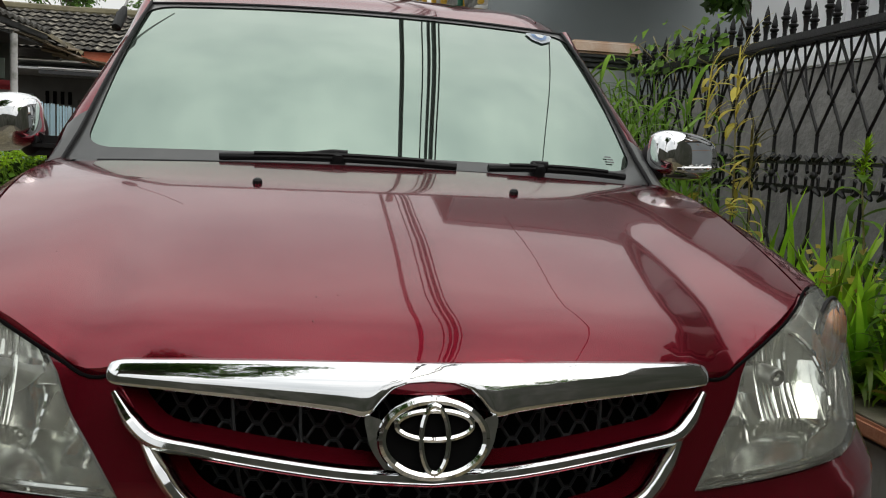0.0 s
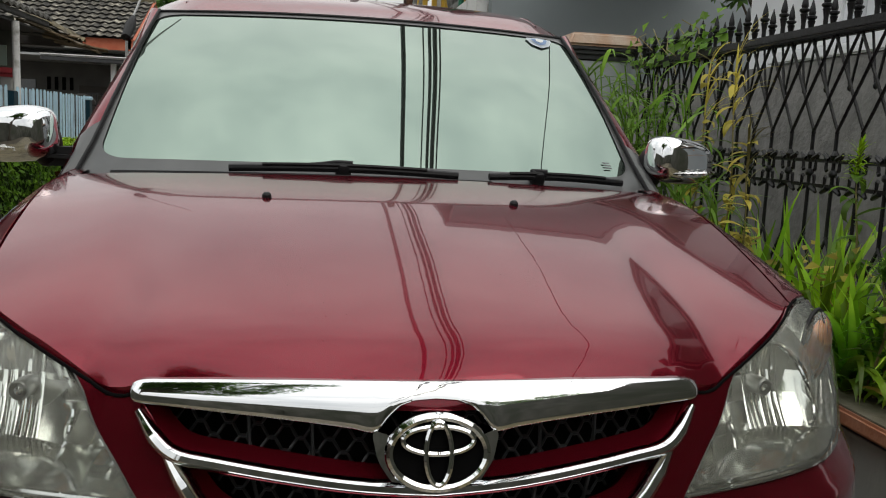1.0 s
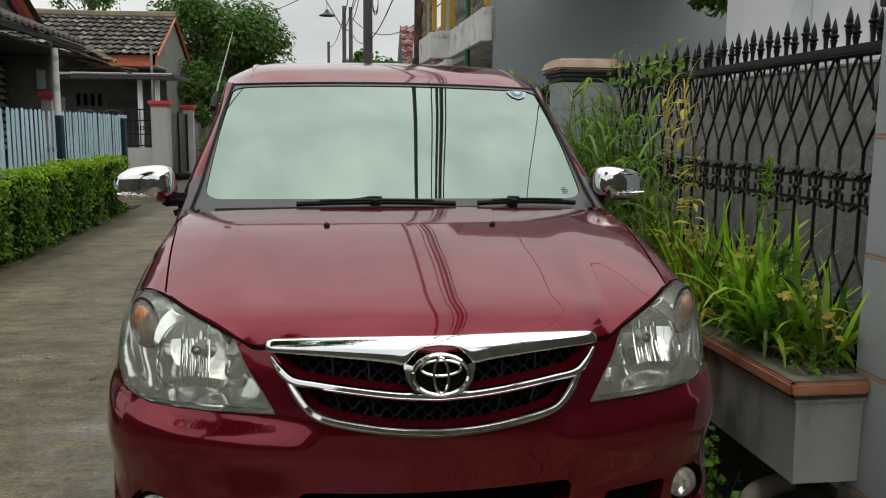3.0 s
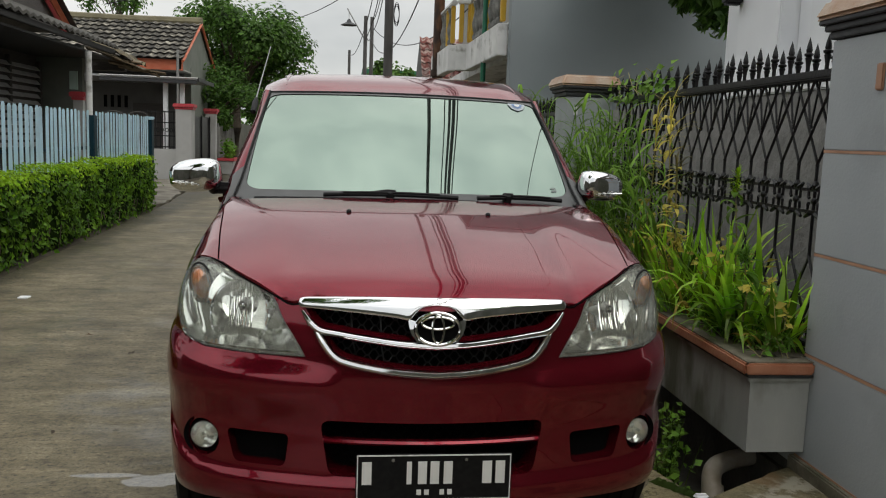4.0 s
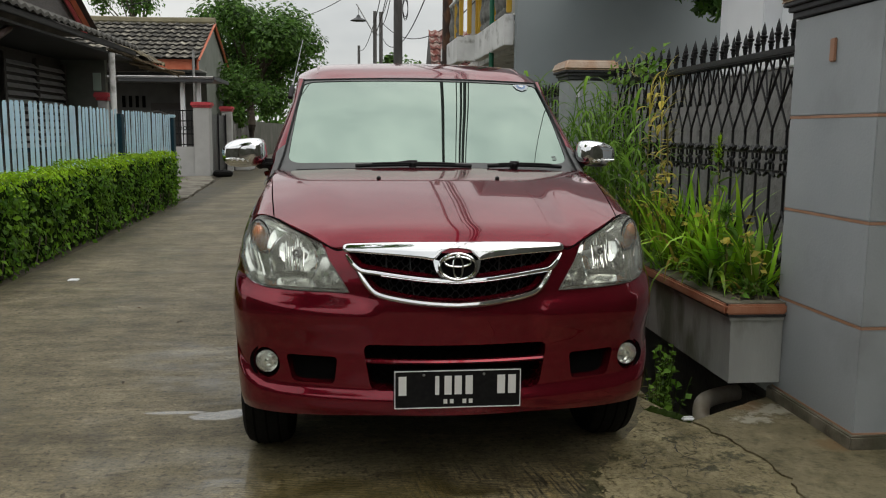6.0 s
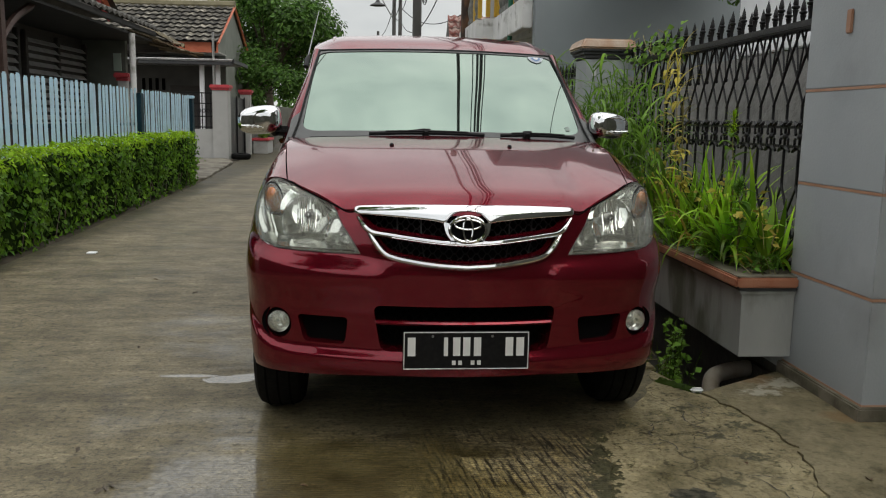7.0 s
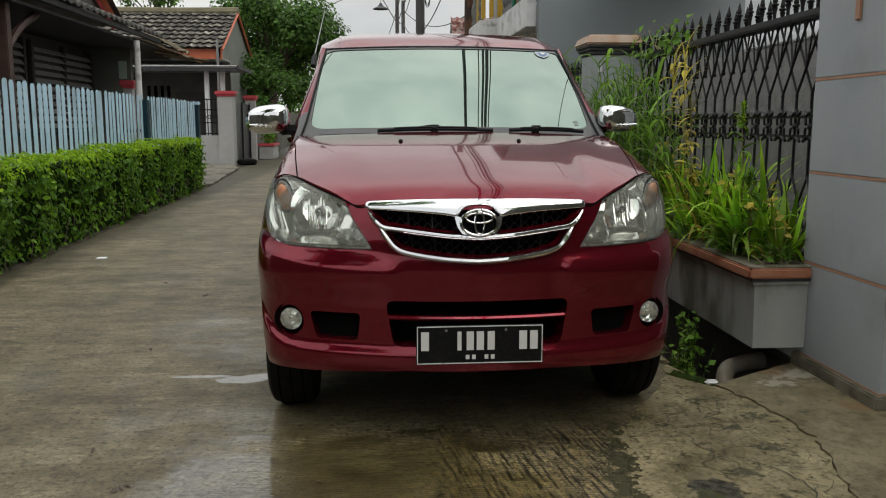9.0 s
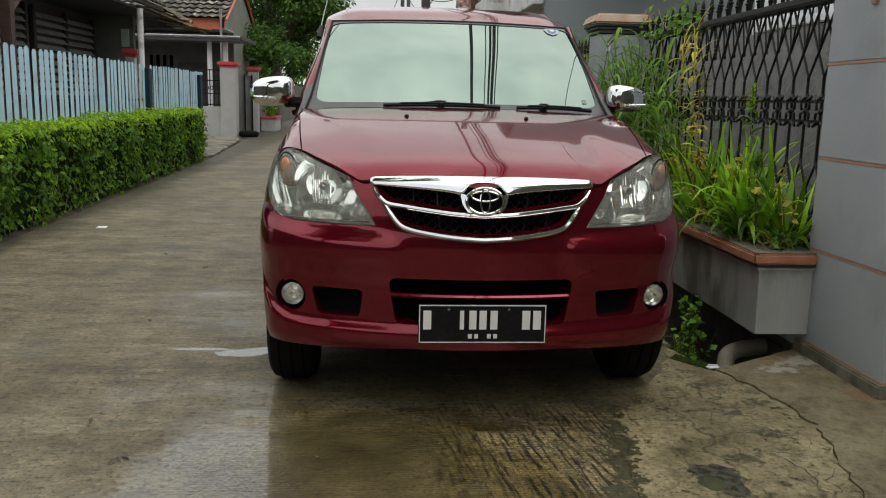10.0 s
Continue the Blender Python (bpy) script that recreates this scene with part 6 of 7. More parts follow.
# ---- plants ----
def blade(base, direction, length, width, droop, seg=6, twist=0.0):
    """A long leaf: a folded strip that bends over."""
    v, f = [], []
    d = Vector((direction[0], direction[1], 0)).normalized()
    side = Vector((-d.y, d.x, 0))
    p = Vector(base)
    ang = direction[2]
    for i in range(seg + 1):
        t = i / seg
        w = width * (0.55 + 1.1 * t if t < 0.35 else 0.93 * (1 - ((t - 0.35) / 0.65) ** 1.8)) + 0.0006
        s = (side * math.cos(twist * t) + Vector((0, 0, 1)) * math.sin(twist * t) * 0.6)
        v += [p + s * w, p + Vector((0, 0, -0.25 * w)), p - s * w]
        ang -= droop / seg * (0.4 + 1.2 * t)
        p = p + (d * math.cos(ang) + Vector((0, 0, 1)) * math.sin(ang)) * (length / seg)
    for i in range(seg):
        for k in (0, 1):
            a = i * 3 + k
            f.append((a, a + 1, a + 4, a + 3))
    return v, f


def leaf(p, n_dir, size, rng, shape=0.5):
    """One small pointed leaf of four points, folded."""
    d = Vector(n_dir).normalized()
    s = d.orthogonal().normalized()
    s.rotate(Matrix.Rotation(rng.uniform(0, 6.28), 3, d))
    b = d.cross(s)
    p = Vector(p)
    tip = p + s * size + d * size * rng.uniform(-0.3, 0.3)
    return [p, p + s * size * 0.45 + b * size * shape * 0.5 + d * size * 0.12, tip, p + s * size * 0.45 - b * size * shape * 0.5 + d * size * 0.12], [(0, 1, 2), (0, 2, 3)]


def leaves_mesh(items):
    v, f = [], []
    for a, b in items:
        o = len(v)
        v.extend(a)
        f.extend(tuple(i + o for i in g) for g in b)
    return v, f


withered = leaf_material("withered_leaves", (0.26, 0.17, 0.035), (0.42, 0.34, 0.07), 0.6, 0.5)


def sword_clump(x, y, n, seed, h=0.6, spread=0.12, label="clump of bright green sword-shaped leaves in the planter"):
    """Fans of stiff upright swords, a few bent over."""
    rng = random.Random(seed)
    t = thing("sword_lily", label, "plant", group="sword-leaved plants in the planter")
    items, low = [], []
    for k in range(max(3, n // 7)):
        cx, cy = x + rng.gauss(0, 0.07), y + rng.gauss(0, spread)
        cx, cy = min(max(cx, 1.42), 1.74), max(cy, 1.07)
        plane = rng.uniform(0, 6.28)
        tall = h * rng.uniform(0.75, 1.12)
        for i in range(7):
            u = (i - 3) / 3.0 + rng.gauss(0, 0.12)
            a = plane + (0 if u > 0 else math.pi) + rng.gauss(0, 0.35)
            lean = 1.57 - abs(u) * rng.uniform(0.30, 0.75) - rng.random() ** 3 * 0.3
            bent = rng.random()
            droop = rng.uniform(1.3, 2.8) if bent < 0.30 else rng.uniform(0.1, 0.75)
            base = (cx + math.cos(plane) * u * 0.03, cy + math.sin(plane) * u * 0.03, 0.495)
            items.append(blade(base, (math.cos(a) - 0.15, math.sin(a) + 0.1, lean), tall * rng.uniform(0.55, 1.05) * (1 - 0.25 * abs(u)), rng.uniform(0.0105, 0.0205), droop, 7, rng.uniform(-0.9, 0.9)))
        for i in range(5):
            a = rng.uniform(0, 6.28)
            low.append(blade((cx + rng.gauss(0, 0.04), cy + rng.gauss(0, 0.05), 0.49), (math.cos(a), math.sin(a), rng.uniform(0.7, 1.3)), rng.uniform(0.14, 0.28), rng.uniform(0.007, 0.012), rng.uniform(0.8, 1.9), 5))
    part("foliage", leaves_mesh(items), blade_leaf, t)
    for i in range(5):
        a = rng.uniform(0, 6.28)
        part("withered_leaf", blade((x + rng.gauss(0, 0.07), max(1.08, y + rng.gauss(0, spread)), 0.495), (math.cos(a), math.sin(a), rng.uniform(0.9, 1.4)), h * rng.uniform(0.4, 0.8), rng.uniform(0.008, 0.014), rng.uniform(0.8, 2.6), 6, rng.uniform(-1, 1)), withered, t, "yellow-brown withered leaf")
    part("crown_base", leaves_mesh(low), weed_leaf, t, "short basal leaves")
    return t


for i, (x, y, n, h) in enumerate(((1.58, 1.24, 52, 0.60), (1.54, 1.55, 52, 0.62), (1.60, 1.85, 46, 0.68), (1.54, 2.15, 44, 0.64), (1.56, 2.5, 36, 0.55), (1.62, 1.14, 20, 0.34), (1.50, 2.85, 28, 0.5))):
    sword_clump(x, y, int(n * 1.5), 20 + i, h, 0.12)


def reed_clump(x, y, n, seed, h, label):
    rng = random.Random(seed)
    t = thing("reed_grass", label, "plant", group="reeds by the far pillar")
    stems, items = [], []
    for i in range(n):
        bx, by = x + rng.gauss(0, 0.09), y + rng.gauss(0, 0.22)
        lean = (rng.gauss(-0.10, 0.12), rng.gauss(0, 0.12))
        hh = h * rng.uniform(0.65, 1.08)
        pts = [(bx + lean[0] * k * k, by + lean[1] * k * k, 0.49 + hh * k) for k in np.linspace(0, 1, 6)]
        stems.append(tube(pts, 0.0035, 5))
        for j in range(7):
            k = rng.uniform(0.25, 1.0)
            a = rng.uniform(0, 6.28)
            items.append(blade((bx + lean[0] * k * k, by + lean[1] * k * k, 0.49 + hh * k), (math.cos(a), math.sin(a), rng.uniform(0.5, 1.3)), rng.uniform(0.24, 0.50), rng.uniform(0.0065, 0.0125), rng.uniform(1.4, 3.0), 7))
    part("stem", join(*stems), grass_leaf, t)
    part("foliage", leaves_mesh(items), grass_leaf, t)


reed_clump(1.50, 3.55, 25, 51, 1.12, "tall drooping green reeds beside the gate pillar")
reed_clump(1.54, 3.10, 23, 52, 1.02, "tall drooping green reeds growing through the fence")
reed_clump(1.48, 2.70, 16, 53, 0.80, "drooping green reeds in the planter")
reed_clump(1.33, 4.7, 20, 54, 1.15, "green reeds behind the gate pillar")


def tall_stalk(x, y, h, seed, leaf_mat, tip_mat, label, dense_top=False):
    rng = random.Random(seed)
    t = thing("leafy_stalk", label, "plant", group="tall stalks in the planter")
    lean = (rng.uniform(-0.08, 0.05), rng.uniform(-0.06, 0.06))
    at = lambda k: Vector((x + lean[0] * k, y + lean[1] * k + 0.015 * math.sin(9 * k), 0.49 + h * k))
    part("stem", tube([at(k) for k in np.linspace(0, 1, 12)], [0.006 - 0.004 * k for k in np.linspace(0, 1, 12)], 6), stalk_mat, t)
    items = []
    for j in range(24):
        k = rng.uniform(0.12, 0.92) ** 0.8
        a = rng.uniform(0, 6.28)
        items.append(blade(at(k), (math.cos(a), math.sin(a), rng.uniform(-0.4, 0.9)), rng.uniform(0.06, 0.125), rng.uniform(0.012, 0.023), rng.uniform(0.8, 2.4), 5, rng.uniform(-1, 1)))
    part("foliage", leaves_mesh(items), leaf_mat, t)
    if dense_top:
        items = []
        for j in range(90):
            k = rng.uniform(0.86, 1.0)
            a = rng.uniform(0, 6.28)
            items.append(blade(at(k), (math.cos(a), math.sin(a), rng.uniform(-0.2, 1.6)), rng.uniform(0.035, 0.06), 0.004, 0.6, 4))
        part("tuft", leaves_mesh(items), tip_mat, t)
    else:
        for j in range(18):
            a = rng.uniform(0, 6.28)
            part("seed_spray", blade(at(rng.uniform(0.72, 1.0)), (0.5 * math.cos(a) + 0.25, 0.5 * math.sin(a) - 0.55, rng.uniform(0.8, 1.8)), rng.uniform(0.10, 0.24), 0.0038, rng.uniform(0.8, 2.0), 5), tip_mat, t)


tall_stalk(1.52, 2.22, 1.10, 61, yellow_leaf, yellow_leaf, "tall yellowing stalk with dry seed head")
tall_stalk(1.53, 2.62, 1.14, 62, yellow_leaf, yellow_leaf, "tall withered yellow stalk in the planter")
tall_stalk(1.50, 2.05, 0.80, 63, yellow_leaf, stalk_mat, "withered yellow-leaved stalk in the planter")
tall_stalk(1.55, 1.42, 0.74, 64, grass_leaf, shoot_leaf, "upright green weed with a leafy tuft", True)
tall_stalk(1.50, 1.20, 0.42, 65, weed_leaf, weed_leaf, "low brown-green weed stalk in the planter", True)


def low_weeds(pts, seed, label, name="weeds", size=0.03, h=0.12, mat=None, spread=1.0, stem=None, dense_leaf=7):
    rng = random.Random(seed)
    t = thing(name, label, "weeds")
    items, stems = [], []
    for (x, y, z, n) in pts:
        for i in range(n):
            bx, by = x + rng.gauss(0, 0.05) * spread, y + rng.gauss(0, 0.07) * spread
            hh = h * rng.uniform(0.3, 1.2)
            lean = (rng.gauss(0, 0.04), rng.gauss(0, 0.04))
            stems.append(tube([(bx, by, z), (bx + lean[0] * 0.5, by + lean[1] * 0.5, z + hh * 0.6), (bx + lean[0], by + lean[1], z + hh)], 0.0016, 4, cap=False))
            for j in range(dense_leaf):
                k = rng.uniform(0.2, 1)
                items.append(leaf((bx + lean[0] * k, by + lean[1] * k, z + hh * k), (rng.gauss(0, 0.6), rng.gauss(0, 0.6), 1), size * rng.uniform(0.6, 1.3), rng, 0.75))
    part("foliage", leaves_mesh(items), mat or weed_leaf, t)
    part("stem", join(*stems), stem or stalk_mat, t)


low_weeds([(1.50 + 0.04 * (i % 3), 0.98 + 0.115 * i, 0.495, 7) for i in range(26)], 71, "low creeping weeds over the planter soil", h=0.10)
low_weeds([(1.17, 1.16, -0.30, 20), (1.21, 1.22, -0.30, 12), (1.15, 1.08, -0.30, 6)], 72, "leafy weeds growing up out of the gutter", name="gutter_weeds", size=0.040, h=0.44, spread=0.55, stem=moss, dense_leaf=10, mat=grass_leaf)
low_weeds([(1.50 + 0.05 * (i % 3), 1.0 + 0.16 * i, 0.62 + 0.05 * (i % 4), 3) for i in range(14)], 74, "withered brown leaves among the planter plants", name="dead_leaves", size=0.045, h=0.16, mat=yellow_leaf)
low_weeds([(1.045, 1.05 + 0.05 * i, 0.0, 3) for i in range(6)], 73, "mossy green tuft on the gutter edge", name="gutter_grass", size=0.02, h=0.05, mat=moss)


def vine(seed, y0, y1, label):
    rng = random.Random(seed)
    t = thing("climbing_vine", label, "vine")
    items, stems = [], []
    for i in range(150):
        y = rng.uniform(y0, y1)
        p = Vector((1.74 + rng.gauss(0, 0.05), y, 1.66 + abs(rng.gauss(0.0, 0.09))))
        items.append(leaf(p, (-0.6, rng.gauss(0, 0.4), rng.uniform(0.1, 0.9)), rng.uniform(0.035, 0.075), rng, 0.8))
    for i in range(7):
        a = y0 + (y1 - y0) * i / 7
        stems.append(tube([(1.74 + rng.gauss(0, 0.03), a + 0.08 * k, 1.55 + 0.05 * k + rng.uniform(0, 0.08)) for k in range(6)], 0.003, 5))
    part("foliage", leaves_mesh(items), grass_leaf, t)
    part("stem", join(*stems), stalk_mat, t)


vine(81, 2.85, 3.9, "green climbing vine over the fence rail")


def hedge(x, y0, y1, w, h0, h1, turn, label):
    """Clipped hedge: a near-black core standing for the shade inside, and a coat of small leaves."""
    rng = random.Random(7)
    t = thing("hedge", label, "hedge", at=pose(x, y0, 0, 0, 0, turn))
    L = y1 - y0
    lobe = lambda y: 2 * abs(math.cos(y * 3.3 + 1.5 * noise.noise(Vector((y * 0.9, 3, 1))))) ** 0.8 - 1.2
    top = lambda y: 0.030 * lobe(y) + h0 + (h1 - h0) * y / L + 0.07 * noise.noise(Vector((y * 1.3, 0, 2))) + 0.04 * noise.noise(Vector((y * 5, 0, 4)))
    bulge = lambda y, z: 0.085 * lobe(y + 0.15 * noise.noise(Vector((y * 3, z * 3, 6)))) - 0.02 + 0.11 * noise.noise(Vector((y * 1.9, z * 2.5, 5))) + 0.06 * noise.noise(Vector((y * 5, z * 5, 9)))
    ys = np.linspace(0.06, L - 0.06, 60)
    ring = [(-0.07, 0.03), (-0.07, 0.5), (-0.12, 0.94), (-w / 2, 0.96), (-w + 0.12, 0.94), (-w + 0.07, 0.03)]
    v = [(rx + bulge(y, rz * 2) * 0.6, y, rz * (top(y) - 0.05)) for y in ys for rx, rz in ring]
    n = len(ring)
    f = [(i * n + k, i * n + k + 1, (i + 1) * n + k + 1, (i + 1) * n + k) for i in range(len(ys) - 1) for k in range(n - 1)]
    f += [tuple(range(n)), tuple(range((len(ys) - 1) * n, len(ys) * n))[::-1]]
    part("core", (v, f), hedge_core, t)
    items, young = [], []
    for i in range(17000):
        y = L * (rng.random() ** 1.25)
        r = rng.random()
        hh = top(y)
        if r < 0.60:
            z = hh * rng.random() ** 0.85
            p = (bulge(y, z) - rng.choice((0.0, 0.0, 0.03, 0.08, 0.12)) + rng.gauss(0, 0.025) + 0.05 * max(0.0, 0.2 - z), y, max(0.015, z))
            d = (1.0, rng.gauss(0, 0.5), rng.gauss(0.35, 0.5))
        elif r < 0.94:
            p = (-w * rng.random(), y, hh + rng.gauss(0, 0.014) - 0.012)
            d = (rng.gauss(0.2, 0.4), rng.gauss(0, 0.4), 1.0)
        else:
            z = hh * rng.random()
            p = (-w * rng.random(), L - 0.02 + rng.gauss(0, 0.03), z)
            d = (rng.gauss(0, 0.5), 1.0, rng.gauss(0.3, 0.4))
        fresh = p[2] > hh - 0.05 - 0.22 * rng.random() ** 2
        (young if fresh else items).append(leaf(p, d, rng.uniform(0.034, 0.062) if fresh else rng.uniform(0.042, 0.082), rng, 0.66))
    part("foliage", leaves_mesh(items), hedge_leaf, t, "small dark green leaves")
    part("top_growth", leaves_mesh(young), shoot_leaf, t, "bright lime green clipped top growth")
    for y in np.linspace(0.2, L - 0.2, 40):
        part("stem", tube([(-0.05 + rng.gauss(0, 0.03), y, 0.0), (-0.03 + rng.gauss(0, 0.03), y + rng.gauss(0, 0.04), 0.25)], 0.006, 5), bark, t)
    return t


hedge(-3.24, 1.0, 12.35, 0.55, 0.79, 0.88, 1.5, "long clipped green hedge along the lane")


def tree(x, y, trunk_h, crown_c, crown_r, seed, n_leaf, size, label, trunk_r=0.16, name="tree", clumps=26, base=0.0):
    rng = random.Random(seed)
    t = thing(name, label, "tree")
    c = Vector(crown_c)
    limbs = [tube([(x, y, base), (x + 0.05, y, base + trunk_h * 0.5), (x - 0.04, y + 0.05, base + trunk_h)], [trunk_r * 1.3, trunk_r, trunk_r * 0.8], 10)]
    centres = []
    for i in range(clumps):
        d = Vector((rng.gauss(0, 1), rng.gauss(0, 1), rng.gauss(0.1, 0.8))).normalized() * (rng.random() ** 0.4)
        p = c + Vector((d.x * crown_r[0], d.y * crown_r[1], d.z * crown_r[2]))
        centres.append((p, rng.uniform(0.28, 0.5) * min(crown_r)))
        s = Vector((x, y, base + trunk_h * rng.uniform(0.75, 1.0)))
        m = s.lerp(p, 0.5) + Vector((0, 0, 0.25))
        limbs.append(tube([s, m, p], [trunk_r * 0.45, trunk_r * 0.25, trunk_r * 0.08], 6))
    part("trunk", join(*limbs), bark, t, "forked trunk and limbs")
    items = []
    for i in range(n_leaf):
        p, r = centres[rng.randrange(clumps)]
        d = Vector((rng.gauss(0, 1), rng.gauss(0, 1), rng.gauss(0, 1))).normalized()
        q = p + d * r * rng.random() ** 0.45 * Vector((1, 1, 0.8)).length / 1.6
        items.append(leaf(q, d + Vector((0, 0, 0.7)), size * rng.uniform(0.6, 1.3), rng, 0.6))
    part("crown", leaves_mesh(items), tree_leaf, t, "uneven green crown")
    return t


# ---- left side of the lane ----
picket_fence = thing("picket_fence", "pale blue painted picket fence behind the hedge", "fence", at=pose(-3.82, 1.5, 0, 0, 0, 0.4))
pk = boxmesh(-0.003, 0.003, -0.049, 0.049, 0.12, 1.56)
bmesh.ops.bevel(pk, geom=[e for e in pk.edges if abs(e.verts[0].co.x - e.verts[1].co.x) > 0.003 and e.verts[0].co.z > 1], offset=0.016, segments=2, affect='EDGES')
first = part("picket", pk, blue_picket, picket_fence, "", False)
rng = random.Random(11)
y = 0.0
while y < 12.35:
    if abs(y - 8.72) > 0.12 and abs(y - 12.35) > 0.12:
        o = first if y == 0.0 else new("picket", first.data)
        o.parent = picket_fence
        o.matrix_basis = pose(rng.uniform(-0.003, 0.003), y, rng.uniform(-0.012, 0.012), rng.uniform(-0.4, 0.4), rng.uniform(-0.4, 0.4), rng.uniform(-2.5, 2.5))
    y += 0.163 if y < 8.7 else 0.150
# rails coloured navy to put the shade behind the pickets into them
for z in (0.42, 1.02):
    part("rail", boxmesh(-0.045, -0.012, -0.05, 12.35, z, z + 0.045, 0.006), navy_post, picket_fence)
for yy, hh in ((8.72, 1.50), (12.35, 1.50)):
    part("post", boxmesh(-0.06, 0.045, yy - 0.085, yy + 0.085, 0.0, hh, 0.01), navy_post, picket_fence, "dark navy post")
part("post_cap", boxmesh(-0.07, 0.055, 12.35 - 0.10, 12.35 + 0.10, 1.501, 1.56, 0.012), blue_picket, picket_fence)

louvre_wood = material("grey_louvre_timber", (0.36, 0.36, 0.36), 0.5, tint=(0.50, 0.50, 0.50), scale=5)
house = thing("timber_house", "dark timber house with deep eaves behind the picket fence", "house")


def roof_sheet_mesh(x0, z0, x1, z1, y0, y1, ribs, amp, thick):
    us, vs = np.linspace(0, 1, 5), np.linspace(0, 1, ribs * 4 + 1)
    top = grid(lambda u, v: (x0 + (x1 - x0) * u, y0 + (y1 - y0) * v, z0 + (z1 - z0) * u + amp * math.sin(v * ribs * 2 * math.pi)), us, vs, True)
    low = grid(lambda u, v: (x0 + (x1 - x0) * u, y0 + (y1 - y0) * v, z0 + (z1 - z0) * u - thick + amp * math.sin(v * ribs * 2 * math.pi)), us, vs)
    edge = grid(lambda u, v: (x0, y0 + (y1 - y0) * v, z0 - thick * u + amp * math.sin(v * ribs * 2 * math.pi)), np.linspace(0, 1, 2), vs)
    return join(top, low, edge)


part("roof", roof_sheet_mesh(-4.62, 2.86, -9.5, 4.75, 2.0, 14.45, 46, 0.022, 0.05), roof_sheet, house, "grey corrugated roof with mossy edge")
black_boards = material("near_black_boards", (0.014, 0.0135, 0.013), 0.7, tint=(0.024, 0.023, 0.022), scale=4)
part("eave_board", boxmesh(-4.72, -4.66, 2.0, 14.42, 2.70, 2.79, 0.01), black_boards, house)
part("ceiling", boxmesh(-9.0, -4.75, 2.0, 14.445, 2.605, 2.64), black_boards, house, "", False)
part("wall", boxmesh(-6.3, -6.1, 2.0, 14.44, 0.0, 2.6), dark_wood, house, "", False)
part("end_wall", boxmesh(-7.1, -5.28, 14.45, 14.6, 0.0, 2.85), material("dim_grey_green_wall", (0.13, 0.14, 0.12), 0.8, tint=(0.18, 0.19, 0.165), scale=3), house, "", False)
for y0, y1 in ((5.4, 8.2), (8.5, 11.2), (11.5, 14.3)):
    w = part("window", boxmesh(-6.09, -6.05, y0, y1, 0.9, 2.45, 0.01), dark_wood, house, "dark louvred timber window")
    for yy in (y0, (y0 + y1) / 2, y1):
        part("mullion", boxmesh(-6.05, -5.97, yy - 0.05, yy + 0.05, 0.85, 2.5, 0.01), dark_wood, w)
    for zz in np.arange(0.98, 2.45, 0.125):
        s = part("louvre", boxmesh(-0.045, 0.045, y0 + 0.06, y1 - 0.06, -0.009, 0.009), louvre_wood, w, "", False)
        s.matrix_basis = pose(-6.0, 0, zz, 0, 48, 0)
brown_post = material("brown_post_paint", (0.055, 0.030, 0.024), 0.6, tint=(0.080, 0.046, 0.037), scale=6, stretch=(1, 1, 4), bump=0.2, bump_scale=40)
for yy in (3.4, 7.98):
    part("porch_post", boxmesh(-4.97, -4.84, yy - 0.07, yy + 0.07, 0.0, 2.60, 0.01), brown_post, house, "dark brown timber porch post")
    part("post_brace", tube([tuple(p) for p in catmull([(-4.91, yy + 0.05, 2.05), (-4.91, yy + 0.50, 2.36), (-4.91, yy + 1.05, 2.59)], 6)], 0.05, 6), brown_post, house, "curved timber brace")
part("steel_post", tube([(-4.72, 12.95, 0.0), (-4.72, 12.95, 2.62)], 0.055, 12), aged_white, house, "white steel porch post")
gab = [(4.0, 3.25), (15.9, 3.25), (10.1, 6.1)]
part("upper_gable", ([(-6.15, y, z) for y, z in gab] + [(-6.3, y, z) for y, z in gab], [(0, 1, 2), (5, 4, 3), (0, 3, 4, 1), (1, 4, 5, 2), (2, 5, 3, 0)]), dark_wood, house, "dark upper gable", False)
for off, mat_, r_ in ((0.0, orange_paint, 0.07), (0.22, red_cap, 0.05)):
    part("gable_board", tube([(-6.08, 16.15, 3.30 - off + 0.1), (-6.08, 10.1, 6.27 - off)], r_, 4), mat_, house, "red-orange gable board")
part("upper_roof", ([(-5.9, 16.5, 3.25), (-5.9, 10.1, 6.4), (-10.0, 10.1, 6.4), (-10.0, 16.5, 3.25), (-5.9, 3.8, 3.25), (-10.0, 3.8, 3.25)], [(0, 1, 2, 3), (1, 4, 5, 2)]), roof_sheet, house, "", False)
part("end_beam", boxmesh(-6.25, -4.72, 15.30, 15.55, 2.46, 2.62, 0.02), dark_wood, house)


def ragged_eave(u, v):
    r = noise.noise(Vector((u * 5, v * 4, 1)))
    return (-5.25 + 0.85 * u + 0.05 * r, 14.55 + 1.15 * v + 0.08 * noise.noise(Vector((u * 4, v * 9, 7))), 2.95 - 0.22 * u * u - 0.12 * u + 0.05 * r + 0.03 * math.sin(v * 30))


part("broken_tiles", join(grid(ragged_eave, np.linspace(0, 1, 16), np.linspace(0, 1, 30)), grid(lambda u, v: (ragged_eave(u, v)[0] - 0.03, ragged_eave(u, v)[1], ragged_eave(u, v)[2] - 0.10 - 0.05 * abs(noise.noise(Vector((u * 7, v * 7, 2))))), np.linspace(0, 1, 16), np.linspace(0, 1, 30))), material("mossy_broken_tiles", (0.055, 0.045, 0.03), 0.85, tint=(0.19, 0.16, 0.09), scale=7, bump=0.8, bump_scale=25), house, "mossy broken tiles at the eave corner")
